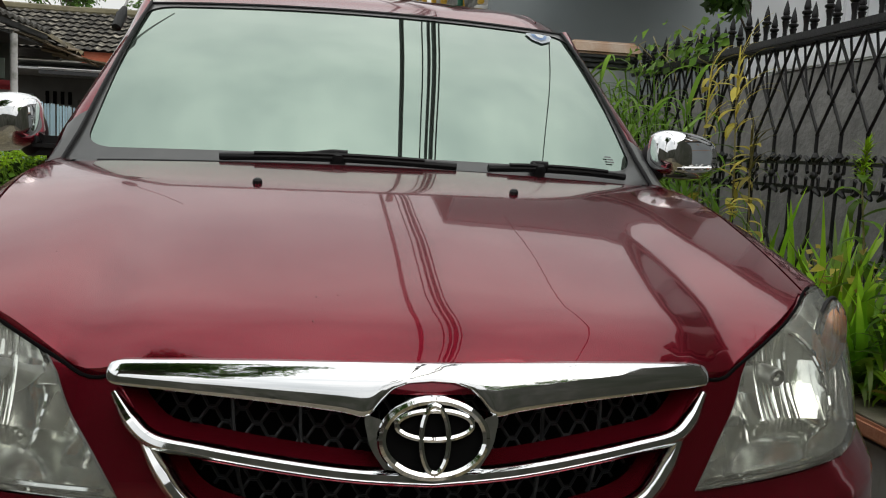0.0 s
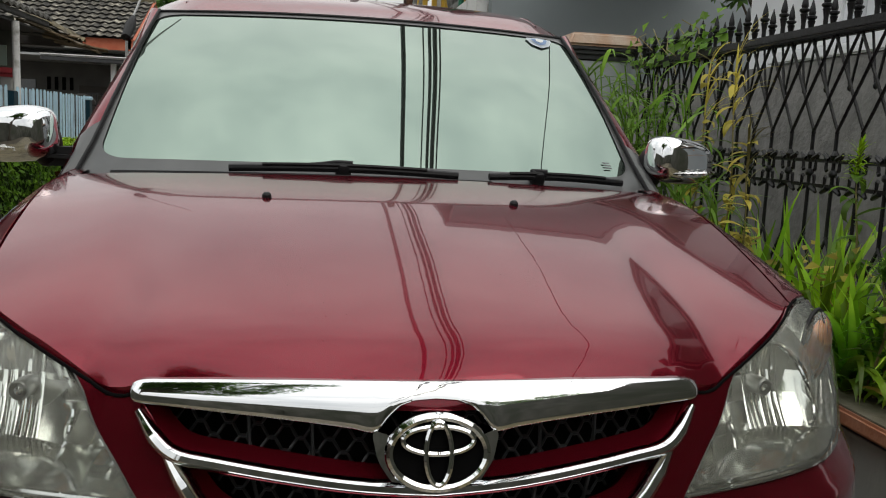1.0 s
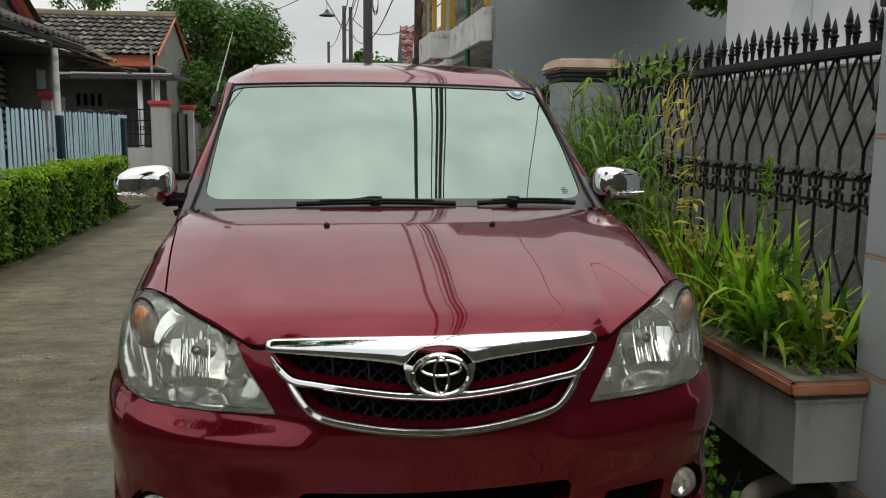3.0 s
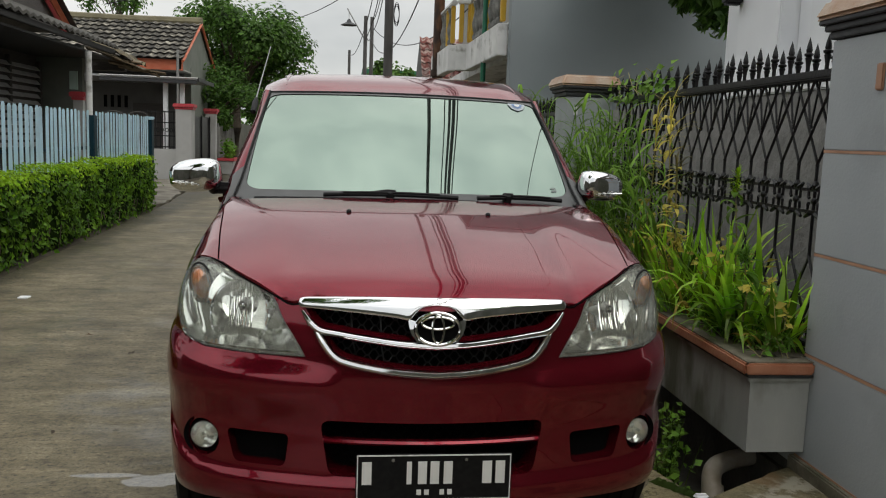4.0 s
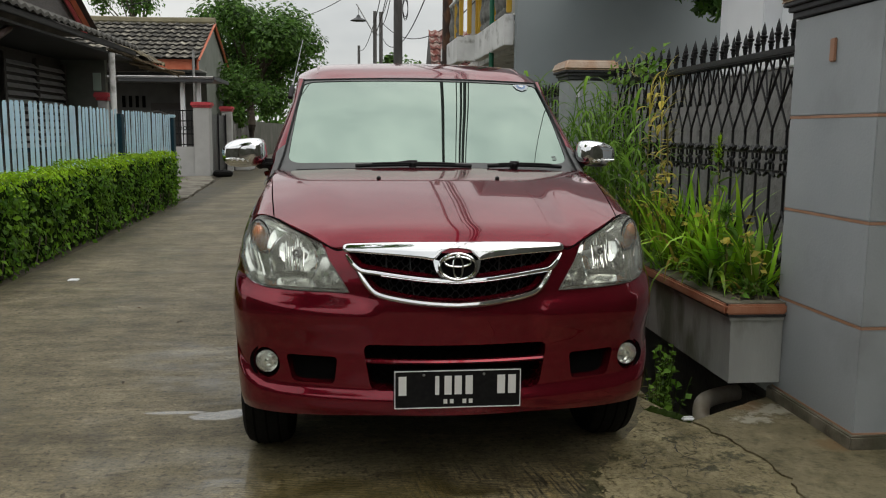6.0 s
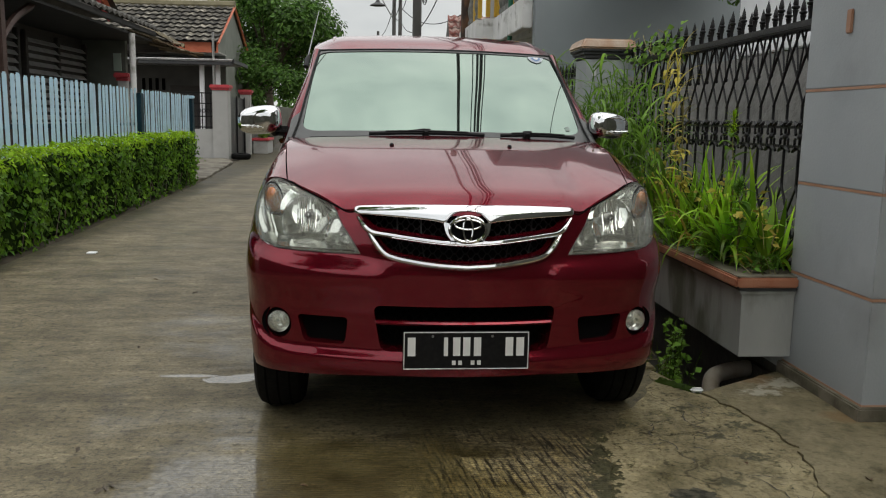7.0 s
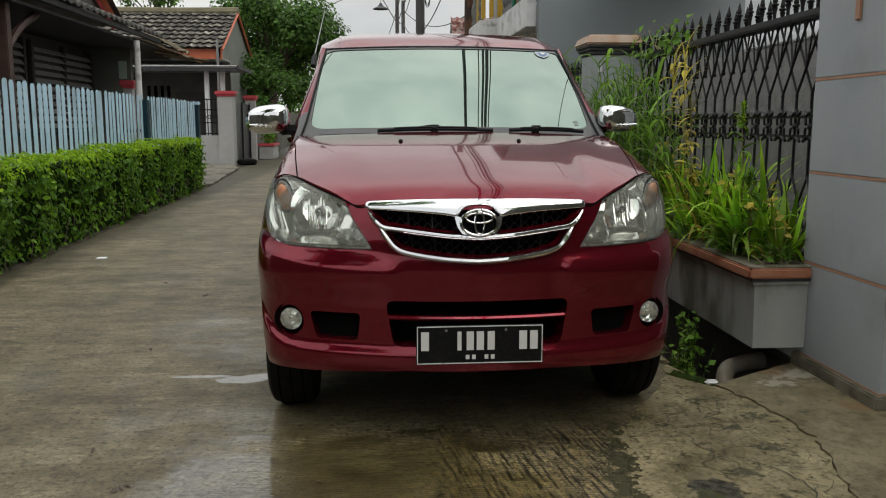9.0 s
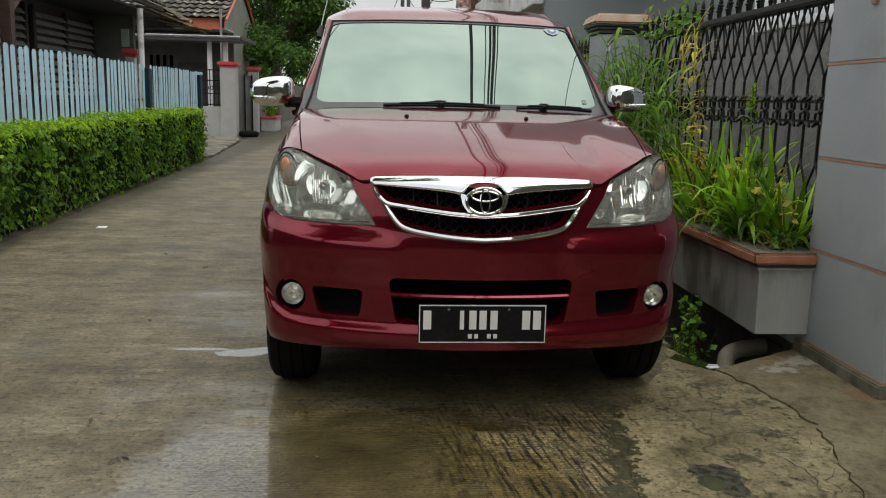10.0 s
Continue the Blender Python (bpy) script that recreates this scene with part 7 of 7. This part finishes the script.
eave_bits = thing("broken_eave", "broken weathered boards at the end of the eave", "boards")
rng = random.Random(5)
for i in range(7):
    b = part("board", boxmesh(-0.45, 0.45, -0.09, 0.09, -0.012, 0.012, 0.004), old_wood, eave_bits)
    b.matrix_basis = pose(-4.75 + 0.06 * i, 14.55 + 0.13 * i, 2.66 - 0.03 * i + rng.uniform(-0.02, 0.02), rng.uniform(-14, 14), 14 + rng.uniform(-8, 8), rng.uniform(-12, 12))
notice = part("notice_board", boxmesh(-5.50, -5.35, 14.40, 14.43, 2.02, 2.36, 0.004), material("pale_green_card", (0.45, 0.58, 0.50), 0.6, tint=(0.5, 0.62, 0.55), scale=5))
tagged(notice, "pale green paper notice hung under the eave", "notice")


def cap_pillar(x0, x1, y0, y1, h, label):
    p = thing("boundary_pillar", label, "pillar", group="red-capped boundary pillars")
    part("shaft", boxmesh(x0, x1, y0, y1, 0.0, h, 0.01), pale_grey, p)
    part("cap", boxmesh(x0 - 0.06, x1 + 0.06, y0 - 0.06, y1 + 0.06, h + 0.0005, h + 0.10, 0.02), red_cap, p, "pinkish red cap")
    part("neck", boxmesh(x0 - 0.025, x1 + 0.025, y0 - 0.025, y1 + 0.025, h - 0.05, h - 0.001, 0.01), red_cap, p)


cap_pillar(-4.80, -4.38, 20.6, 21.02, 1.92, "grey boundary pillar with red cap by the lane")
cap_pillar(-4.58, -4.28, 23.9, 24.2, 1.90, "grey boundary pillar with red cap beside the gate")
cap_pillar(-5.27, -5.10, 13.85, 14.02, 1.86, "grey boundary pillar with red cap behind the picket fence")
cap_pillar(-5.14, -4.92, 7.2, 7.42, 1.66, "grey boundary pillar with red cap behind the picket fence")
low_wall = part("boundary_wall", boxmesh(-5.72, -4.80, 20.72, 20.9, 0.0, 0.82, 0.01), pale_grey)
tagged(low_wall, "low grey boundary wall before the house", "", "", "structure")
grille_f = thing("wall_grille", "black iron grille on the low boundary wall", "grille")
for z in (0.86, 1.15, 1.5, 1.78):
    part("rail", boxmesh(-5.72, -4.80, 20.79, 20.82, z, z + 0.03), iron, grille_f, "", False)
for xx in np.arange(-5.70, -4.80, 0.115):
    part("bar", boxmesh(xx, xx + 0.025, 20.795, 20.815, 0.82, 1.82), iron, grille_f, "", False)
    part("scroll", tube([(xx + 0.06 + 0.035 * math.cos(t), 20.805, 1.32 + 0.05 * math.sin(t)) for t in np.linspace(0, 6.28, 10)], 0.01, 4), iron, grille_f)
gate = thing("metal_gate", "dark sheet metal gate between two pillars", "gate")
part("sheet", boxmesh(-4.50, -4.46, 21.04, 23.88, 0.08, 1.72), iron, gate, "", False)
for yy in (21.1, 22.45, 23.8):
    part("stile", boxmesh(-4.455, -4.42, yy - 0.03, yy + 0.03, 0.05, 1.76), iron, gate, "", False)
tyre_pot = part("tyre_planter", revolve([(0.13, 0.0), (0.22, 0.0), (0.26, 0.04), (0.27, 0.09), (0.26, 0.14), (0.20, 0.17), (0.14, 0.16)], (-4.1, 20.9, 0.0), (0, 0, 1), 20), rubber)
tagged(tyre_pot, "black rubber bowl beside the boundary pillar", "bowl")

house2 = thing("tiled_house", "low house with weathered tile roof and orange trim", "house")
# darker than the paint: the canopy's shade is put into this wall colour
porch_wall = material("shaded_porch_paint", (0.085, 0.084, 0.080), 0.7, tint=(0.125, 0.123, 0.117), scale=2)
gable_mat = material("dull_green_gable", (0.15, 0.165, 0.14), 0.7, tint=(0.21, 0.225, 0.195), scale=2, stain=(0.10, 0.105, 0.085), stain_scale=1, stain_at=(0.5, 0.8))
part("wall", boxmesh(-9.5, -5.25, 24.2, 24.4, 0.0, 3.2), porch_wall, house2, "", False)
part("side_wall", boxmesh(-5.25, -5.05, 24.2, 29.0, 0.0, 3.2), gable_mat, house2, "", False)
part("fascia", boxmesh(-6.28, -5.02, 22.75, 22.85, 3.02, 3.34, 0.01), orange_paint, house2, "orange fascia board")
part("fascia_soffit", boxmesh(-9.6, -5.02, 22.85, 24.2, 3.02, 3.06), cream_wall, house2, "", False)
gable = [(22.75, 3.05), (22.75, 3.32), (25.6, 4.62), (28.4, 3.32), (28.4, 3.05)]
gv = [(-5.06, y, z) for y, z in gable] + [(-5.2, y, z) for y, z in gable]
part("gable", (gv, [(0, 1, 2, 3, 4), (9, 8, 7, 6, 5)] + [(i, (i + 1) % 5, 5 + (i + 1) % 5, 5 + i) for i in range(5)]), gable_mat, house2, "dull grey-green gable wall", False)
for a, b in (((22.6, 3.30), (25.6, 4.70)), ((25.6, 4.70), (28.6, 3.30))):
    part("verge_board", tube([(-4.98, a[0], a[1] - 0.02), (-4.98, b[0], b[1] - 0.02)], 0.045, 4), orange_paint, house2, "orange verge board")
rf = part("roof", ([(-9.6, 22.6, 3.30), (-4.95, 22.6, 3.30), (-4.95, 25.6, 4.68), (-9.6, 25.6, 4.68), (-4.95, 28.6, 3.30), (-9.6, 28.6, 3.30)], [(0, 1, 2, 3), (3, 2, 4, 5)]), roof_sheet, house2, "weathered tile roof", False)
tile = grid(lambda u, v: (u * 0.235, v * 0.40, 0.020 * math.cos(u * 2 * math.pi) + 0.06 - 0.05 * v), np.linspace(0, 1, 7), np.linspace(0, 1, 2))
tl = part("tile", tile, tile_mat, rf)
cols, rows = 20, 9
for r in range(rows):
    for c in range(cols):
        o = tl if r == c == 0 else new("tile", tl.data)
        o.parent = rf
        k = r / rows
        o.matrix_basis = Matrix.Translation((-4.97 - 0.235 * (c + 1), 22.55 + 3.0 * k, 3.30 + 1.38 * k)) @ pose(0, 0, 0, 24.7, 0, random.Random(r * 50 + c).uniform(-1.5, 1.5))
part("ridge", tube([(-9.6, 25.6, 4.72), (-7.2, 25.6, 4.70), (-4.95, 25.6, 4.73)], 0.15, 8), material("mossy_ridge", (0.13, 0.115, 0.07), 0.9, tint=(0.2, 0.18, 0.11), scale=3, bump=0.8, bump_scale=12), house2, "mossy ridge capping")
part("canopy", boxmesh(-9.3, -4.42, 21.6, 24.2, 2.70, 2.76, 0.01), zinc, house2, "flat zinc porch canopy")
part("canopy_edge", boxmesh(-7.0, -4.40, 21.57, 21.60, 2.735, 2.765, 0.006), aged_white, house2)
part("canopy_beam", boxmesh(-7.0, -4.43, 21.62, 21.70, 2.60, 2.695, 0.006), moulding_mat, house2)
part("canopy_edge", boxmesh(-4.42, -4.37, 21.605, 24.2, 2.66, 2.77, 0.008), moulding_mat, house2)
for xx in (-5.35, -4.9):
    part("porch_post", boxmesh(xx - 0.06, xx + 0.06, 22.0, 22.12, 0.0, 2.70, 0.008), white_wall, house2, "white porch post")
part("thin_post", tube([(-4.95, 21.7, 0), (-4.95, 21.7, 3.5)], 0.035, 8), steel, house2)
part("door", boxmesh(-6.75, -5.75, 24.16, 24.20, 0.0, 2.1, 0.01), dark_wood, house2, "dark timber door")
for xx in (-7.6, -7.4, -7.2, -7.0):
    part("vent", boxmesh(xx, xx + 0.09, 24.17, 24.20, 1.95, 2.3), black_gap, house2, "", False)
part("window", boxmesh(-8.6, -7.9, 24.15, 24.20, 1.0, 2.2, 0.01), dark_glass, house2)

# broken pale paving between the hedge and the boundary wall
yard_poly = [(-3.75, 12.5), (-3.52, 13.2), (-3.62, 14.6), (-3.80, 16.2), (-3.92, 18.2), (-4.3, 20.4), (-5.6, 20.6), (-5.6, 12.5)]
yard_mat = material("pale_broken_concrete", (0.13, 0.115, 0.085), 0.7, tint=(0.24, 0.22, 0.175), scale=3, stain=(0.075, 0.062, 0.04), stain_scale=1.6, stain_at=(0.48, 0.62), bump=0.5, bump_scale=20)
yard = slab("pavement_yard", jitter(yard_poly, 0.25, 0.05, 12), 0.035, 0.06, yard_mat, 0.3, None, "broken pale concrete paving beyond the hedge", 0.03)
iron_arch = thing("arched_gate", "dark iron gate with arched pale top rail", "gate")
for k in range(3):
    part("arch", tube([(-7.35 + 0.62 * k + 0.31 + 0.31 * math.cos(t), 20.8, 1.55 + 0.22 * math.sin(t)) for t in np.linspace(0, math.pi, 14)], 0.014, 6), concrete_pole, iron_arch)
for xx in np.arange(-7.35, -5.45, 0.125):
    part("bar", tube([(xx, 20.8, 0.05), (xx, 20.8, 1.56)], 0.012, 5), iron, iron_arch)
for z in (0.12, 0.8, 1.5):
    part("rail", boxmesh(-7.36, -5.46, 20.785, 20.815, z, z + 0.035), iron, iron_arch, "", False)

far_fence = thing("board_fence", "weathered pale board fence under the tree", "fence")
bd = boxmesh(-0.05, 0.05, -0.09, 0.09, 0.0, 1.55, 0.01)
bo = part("board", bd, material("weathered_board", (0.13, 0.125, 0.115), 0.8, tint=(0.2, 0.195, 0.18), scale=4, rand=0.3), far_fence)
for i in range(26):
    o = bo if i == 0 else new("board", bo.data)
    o.parent = far_fence
    o.matrix_basis = pose(-4.45 - 0.02 * i, 24.8 + 0.36 * i, random.Random(i).uniform(-0.1, 0.05), 0, 0, 0)
box_pl = part("street_planter", boxmesh(-4.3, -3.85, 24.6, 26.0, 0.0, 0.42, 0.02), pale_grey)
tagged(box_pl, "grey street planter with red rim under the tree", "planter")
part("rim", boxmesh(-4.34, -3.81, 24.56, 26.04, 0.4205, 0.50, 0.01), red_cap, box_pl)
low_weeds([(-4.07, 24.8 + 0.2 * i, 0.42, 10) for i in range(6)], 91, "green shrubs in the street planter", name="street_shrub", size=0.12, h=0.6)

tree(-4.6, 31.0, 3.0, (-4.4, 31.0, 4.35), (2.5, 2.6, 1.95), 31, 15000, 0.20, "broad dark green street tree behind the houses", clumps=60)
tree(-4.9, 27.6, 1.9, (-4.5, 27.6, 2.5), (1.6, 1.8, 1.1), 32, 6500, 0.15, "leafy green tree over the board fence", 0.10, clumps=26)
tree(-10.5, 38.0, 5.0, (-10.5, 38.0, 7.0), (2.0, 2.0, 1.6), 33, 2200, 0.20, "distant thin-leaved tree above the roofs", 0.14, clumps=14)
tree(5.2, 8.4, 2.6, (3.86, 7.2, 3.25), (0.48, 0.6, 0.90), 34, 3200, 0.15, "drooping dark green branches above the fence", 0.05, clumps=16)
tree(2.0, 42.0, 2.5, (2.0, 42.0, 4.0), (1.4, 2.0, 1.3), 35, 1500, 0.30, "green tree at the far end of the lane", 0.14, clumps=14)
tree(-4.8, -4.4, 4.5, (-3.5, -4.0, 7.2), (2.2, 2.2, 3.5), 36, 15000, 0.18, "leafy tree over the boundary wall of the lane", 0.15, clumps=26)
tree(4.3, -6.2, 2.6, (4.0, -6.0, 4.2), (1.4, 2.6, 1.3), 37, 4200, 0.15, "bushy tree over the boundary wall of the lane", 0.12, clumps=24)


# ---- poles, lamps, cables ----
def utility_pole(x, y, h, r, mat, label, name="utility_pole"):
    p = thing(name, label, "pole")
    part("shaft", tube([(x, y, 0), (x, y, h * 0.5), (x, y, h)], [r, r * 0.92, r * 0.8], 16), mat, p)
    return p


p1 = utility_pole(0.88, 24.0, 10.0, 0.15, concrete_pole, "grey concrete utility pole carrying cables")
part("cross_arm", boxmesh(-0.3, 2.0, 23.82, 23.9, 8.6, 8.7, 0.01), concrete_pole, p1)
for xx in (-0.2, 0.4, 1.4, 1.9):
    part("insulator", revolve([(0.03, 0), (0.05, 0.04), (0.03, 0.08), (0.05, 0.12), (0.02, 0.16)], (xx, 23.86, 8.7), (0, 0, 1), 10), white_wall, p1)
p2 = utility_pole(1.36, 13.6, 8.5, 0.105, rust, "rusty brown steel pole beside the balcony", "steel_pole")
part("collar", tube([(1.36, 13.6, 2.5), (1.36, 13.6, 2.62)], 0.13, 14), rust, p2)
utility_pole(1.73, 10.45, 6.0, 0.042, green_pipe_mat, "green painted pipe in front of the balcony", "green_pipe")
sl = utility_pole(0.27, 30.0, 5.8, 0.085, concrete_pole, "dark street lamp post with a bell-shaped shade", "street_lamp")
part("arm", tube([(0.27, 30.0, 4.9), (-0.15, 30.0, 5.6), (-0.42, 30.0, 6.05)], 0.025, 6), steel, sl)
part("shade", revolve([(0.02, 0.22), (0.06, 0.18), (0.10, 0.10), (0.30, 0.0), (0.31, -0.02)], (-0.35, 30.0, 5.45), (0, 0, 1), 18), moulding_mat, sl, "black bell shade")
part("hanger", tube([(-0.35, 30.0, 5.65), (-0.36, 30.0, 6.0)], 0.012, 5), steel, sl)
utility_pole(0.65, 36.0, 6.6, 0.10, concrete_pole, "dark distant utility pole in the lane")
utility_pole(-0.35, 50.0, 6.5, 0.10, concrete_pole, "thin distant utility pole")


def cable(name, a, b, sag, r, label, extra=()):
    pts = []
    A, B = Vector(a), Vector(b)
    for t in np.linspace(0, 1, 28):
        p = A.lerp(B, t)
        p.z -= sag * 4 * t * (1 - t)
        pts.append(p)
    o = part(name, tube(pts, r, 6), cable_mat)
    tagged(o, label, "cable", "overhead cables")


CABLES = [
    ((0.90, -16.0, 6.55), (1.27, 24.0, 7.2), 0.5, 0.011), ((0.985, -16.0, 6.5), (1.335, 24.0, 7.1), 0.5, 0.024),
    ((1.045, -16.0, 6.4), (1.38, 24.0, 7.0), 0.5, 0.032), ((1.125, -16.0, 6.4), (1.44, 24.0, 7.0), 0.5, 0.012), ((0.48, -16.0, 6.2), (1.0, 24.0, 6.9), 0.6, 0.03), ((3.1, -16.0, 5.6), (2.7, 13.6, 6.4), 0.3, 0.009),
]
for a, b, s, r in CABLES:
    cable("cable", a, b, s, r, "black overhead cable along the lane")
for a, b, s in (((0.88, 24.0, 8.6), (0.27, 30.0, 5.4), 0.3), ((0.88, 24.0, 8.5), (-8.0, 26.0, 5.2), 0.4), ((0.88, 24.0, 8.2), (1.36, 13.6, 7.0), 0.4), ((0.88, 24.0, 7.8), (2.9, 18.0, 4.6), 0.3),
                ((0.88, 24.0, 8.0), (2.9, 14.0, 5.5), 0.6), ((0.3, 30.0, 5.6), (-0.35, 50.0, 6.3), 0.5), ((0.88, 24.0, 7.2), (0.65, 36.0, 6.4), 0.5), ((0.88, 24.0, 6.9), (0.65, 36.0, 6.0), 0.6), ((0.88, 24.0, 6.6), (-5.0, 46.0, 7.5), 0.6),
                ((0.88, 24.0, 9.0), (-9.0, 40.0, 9.5), 0.7), ((0.88, 24.0, 7.6), (0.3, 30.0, 5.0), 0.5), ((0.88, 24.0, 7.0), (1.36, 13.6, 5.2), 0.9), ((1.36, 13.6, 5.0), (0.65, 36.0, 5.6), 1.2), ((0.88, 24.0, 8.8), (-12.0, 30.0, 6.0), 0.5), ((0.65, 36.0, 5.9), (0.27, 30.0, 5.2), 0.3), ((0.65, 36.0, 6.2), (2.9, 21.0, 4.9), 0.9)):
    cable("service_cable", a, b, s, 0.016, "thin black service cable between the poles")
coil = part("cable_coil", join(*[tube([(0.88 + 0.16 * math.cos(t) * 0.5 + 0.22, 23.85, 5.0 + k * 0.05 + 0.3 * math.sin(t)) for t in np.linspace(0, 6.28, 16)], 0.012, 5) for k in range(3)]), cable_mat)
tagged(coil, "coil of spare black cable hung on the pole", "cable")

# small house at the end of the lane
fh = thing("far_house", "small house with red tile roof at the lane end", "house")
part("wall", boxmesh(2.08, 5.0, 24.6, 26.6, 0.0, 3.0), cream_wall, fh, "", False)
rr = part("roof", ([(1.94, 23.6, 3.0), (3.98, 23.6, 3.0), (3.98, 25.2, 4.55), (1.94, 25.2, 4.55), (1.94, 26.8, 3.0), (3.98, 26.8, 3.0)], [(0, 1, 2, 3), (3, 2, 5, 4), (0, 3, 4)]), dark_wood, fh, "red and white tiled roof", False)
ft = part("tile", grid(lambda a, b: (a * 0.22, b * 0.34, 0.035 * math.cos(a * 2 * math.pi) + 0.06 - 0.04 * b), np.linspace(0, 1, 7), np.linspace(0, 1, 2)), red_tile, rr)
for r in range(7):
    for c in range(9):
        o = ft if r == c == 0 else new("tile", ft.data)
        o.parent = rr
        o.matrix_basis = Matrix.Translation((1.92 + 0.22 * c, 23.55 + 0.228 * r, 2.98 + 0.222 * r)) @ pose(0, 0, 0, 44, 0, 0)
part("verge", boxmesh(1.86, 1.93, 23.5, 23.6, 2.9, 3.15), yellow_paint, fh, "", False)
far_h2 = thing("far_white_house", "pale house far down the lane", "house")
part("wall", boxmesh(0.6, 6.0, 46.0, 50.0, 0.0, 4.6), white_wall, far_h2, "", False)
part("roof", boxmesh(0.4, 6.2, 45.8, 50.2, 4.6, 5.1), green_pipe_mat, far_h2, "", False)
ban = thing("banana_plant", "broad-leaved banana plant near the pole", "plant")
rng = random.Random(3)
part("foliage", leaves_mesh([blade((1.52, 26.5, 2.5), (math.cos(i * 1.1), math.sin(i * 1.1), 1.0 + 0.15 * (i % 4)), 1.35 + 0.1 * (i % 3), 0.17, 1.9, 8) for i in range(12)]), tree_leaf, ban)
part("stem", tube([(1.52, 26.5, 0), (1.52, 26.5, 2.6)], 0.14, 10), weed_leaf, ban)

# unseen plain walls added to close the place, dark for the car's reflections
dim_wall = material("dark_closing_wall", (0.07, 0.07, 0.055), 0.8, tint=(0.12, 0.115, 0.095), scale=1.5, stain=(0.045, 0.05, 0.03), stain_scale=0.7, stain_at=(0.45, 0.65))
closing = [("wall_south", (-9.0, 9.0, -16.2, -16.0, 4.6)), ("wall_east", (2.62, 2.8, -16.0, 0.25, 3.4)), ("wall_west", (-5.2, -5.0, -16.0, 0.8, 2.6))]
for nm, (x0, x1, y0, y1, h) in closing:
    o = part(nm, boxmesh(x0, x1, y0, y1, -0.03, h), dim_wall, None, "", False)
    tagged(o, "plain dark wall added to close the lane", "", "", "structure")

# plain dim wall added to fill the gap down the lane
o = part("wall_lane", boxmesh(-5.3, -5.15, 29.2, 58.0, -0.03, 1.7), dim_wall, None, "", False)
tagged(o, "plain dark wall added to close the lane", "", "", "structure")
rng = random.Random(41)
woods = part("far_woods", leaves_mesh([leaf((rng.uniform(-45, 45), 75 + rng.uniform(-4, 4), min(3.6, abs(rng.gauss(0, 1.7))) * (1 + 0.2 * math.sin(i * 0.001))), (rng.gauss(0, 0.5), -1, rng.gauss(0.4, 0.5)), rng.uniform(0.3, 0.6), rng, 0.7) for i in range(12000)]), tree_leaf)
tagged(woods, "distant band of green trees at the lane end", "", "", "stuff")

# litter on the lane
rng = random.Random(14)
leaf_brown = material("fallen_leaf", (0.10, 0.055, 0.025), 0.7)
for i, (x, y, s) in enumerate(((-1.35, 0.05, 0.035), (-1.55, -0.15, 0.03), (-1.25, 1.5, 0.03), (-0.55, -0.25, 0.02), (0.98, -0.12, 0.02), (-0.95, 2.2, 0.03), (1.35, -0.28, 0.03), (-1.9, 3.2, 0.03))):
    it = [leaf((x, y, 0.019), (rng.gauss(0, 0.2), rng.gauss(0, 0.2), 1), s * 1.5, rng, 0.6)]
    o = part("fallen_leaf", leaves_mesh(it), leaf_brown, None, "", False)
    tagged(o, "small brown fallen leaf on the concrete", "leaf", "fallen leaves")
stn = part("white_stone", boxmesh(1.09, 1.15, 0.665, 0.695, 0.006, 0.026, 0.009, 3), white_wall)
tagged(stn, "small white stone chip at the gutter edge", "stone")
paper = part("paper_scrap", boxmesh(-2.78, -2.70, 4.42, 4.50, 0.001, 0.012, 0.004), white_wall)
tagged(paper, "scrap of white paper beside the hedge", "litter")

pipe = part("drain_pipe", tube([tuple(p) for p in catmull([(1.36, 1.04, -0.28), (1.375, 1.12, -0.17), (1.41, 1.20, -0.10), (1.50, 1.27, -0.085), (1.66, 1.34, -0.085)], 6)], 0.043, 16), pvc)
tagged(pipe, "dirty grey plastic drain pipe in the gutter", "pipe")
part("collar", tube([(1.372, 1.10, -0.195), (1.386, 1.14, -0.145)], 0.049, 16), pvc, pipe)

twig_rng = random.Random(3)
for tx, ty, n in ((-1.18, -0.24, 3), (-1.36, 0.10, 1), (-1.52, 1.45, 1), (-1.53, 2.80, 2)):
    d_leaf = part("dead_leaf", join(*[(lambda c, a: ([(c[0] - 0.022 * math.cos(a), c[1] - 0.022 * math.sin(a), 0.003), (c[0] - 0.008 * math.sin(a), c[1] + 0.008 * math.cos(a), 0.012), (c[0] + 0.024 * math.cos(a), c[1] + 0.024 * math.sin(a), 0.006), (c[0] + 0.008 * math.sin(a), c[1] - 0.008 * math.cos(a), 0.004)], [(0, 1, 2), (0, 2, 3)]))((tx + 0.014 * k, ty + 0.02 * k), 1.0 + 0.5 * k + twig_rng.random()) for k in range(n)]), bark)
    tagged(d_leaf, "curled dead brown leaf on the wet lane", "leaf", group="dead leaves on the lane")
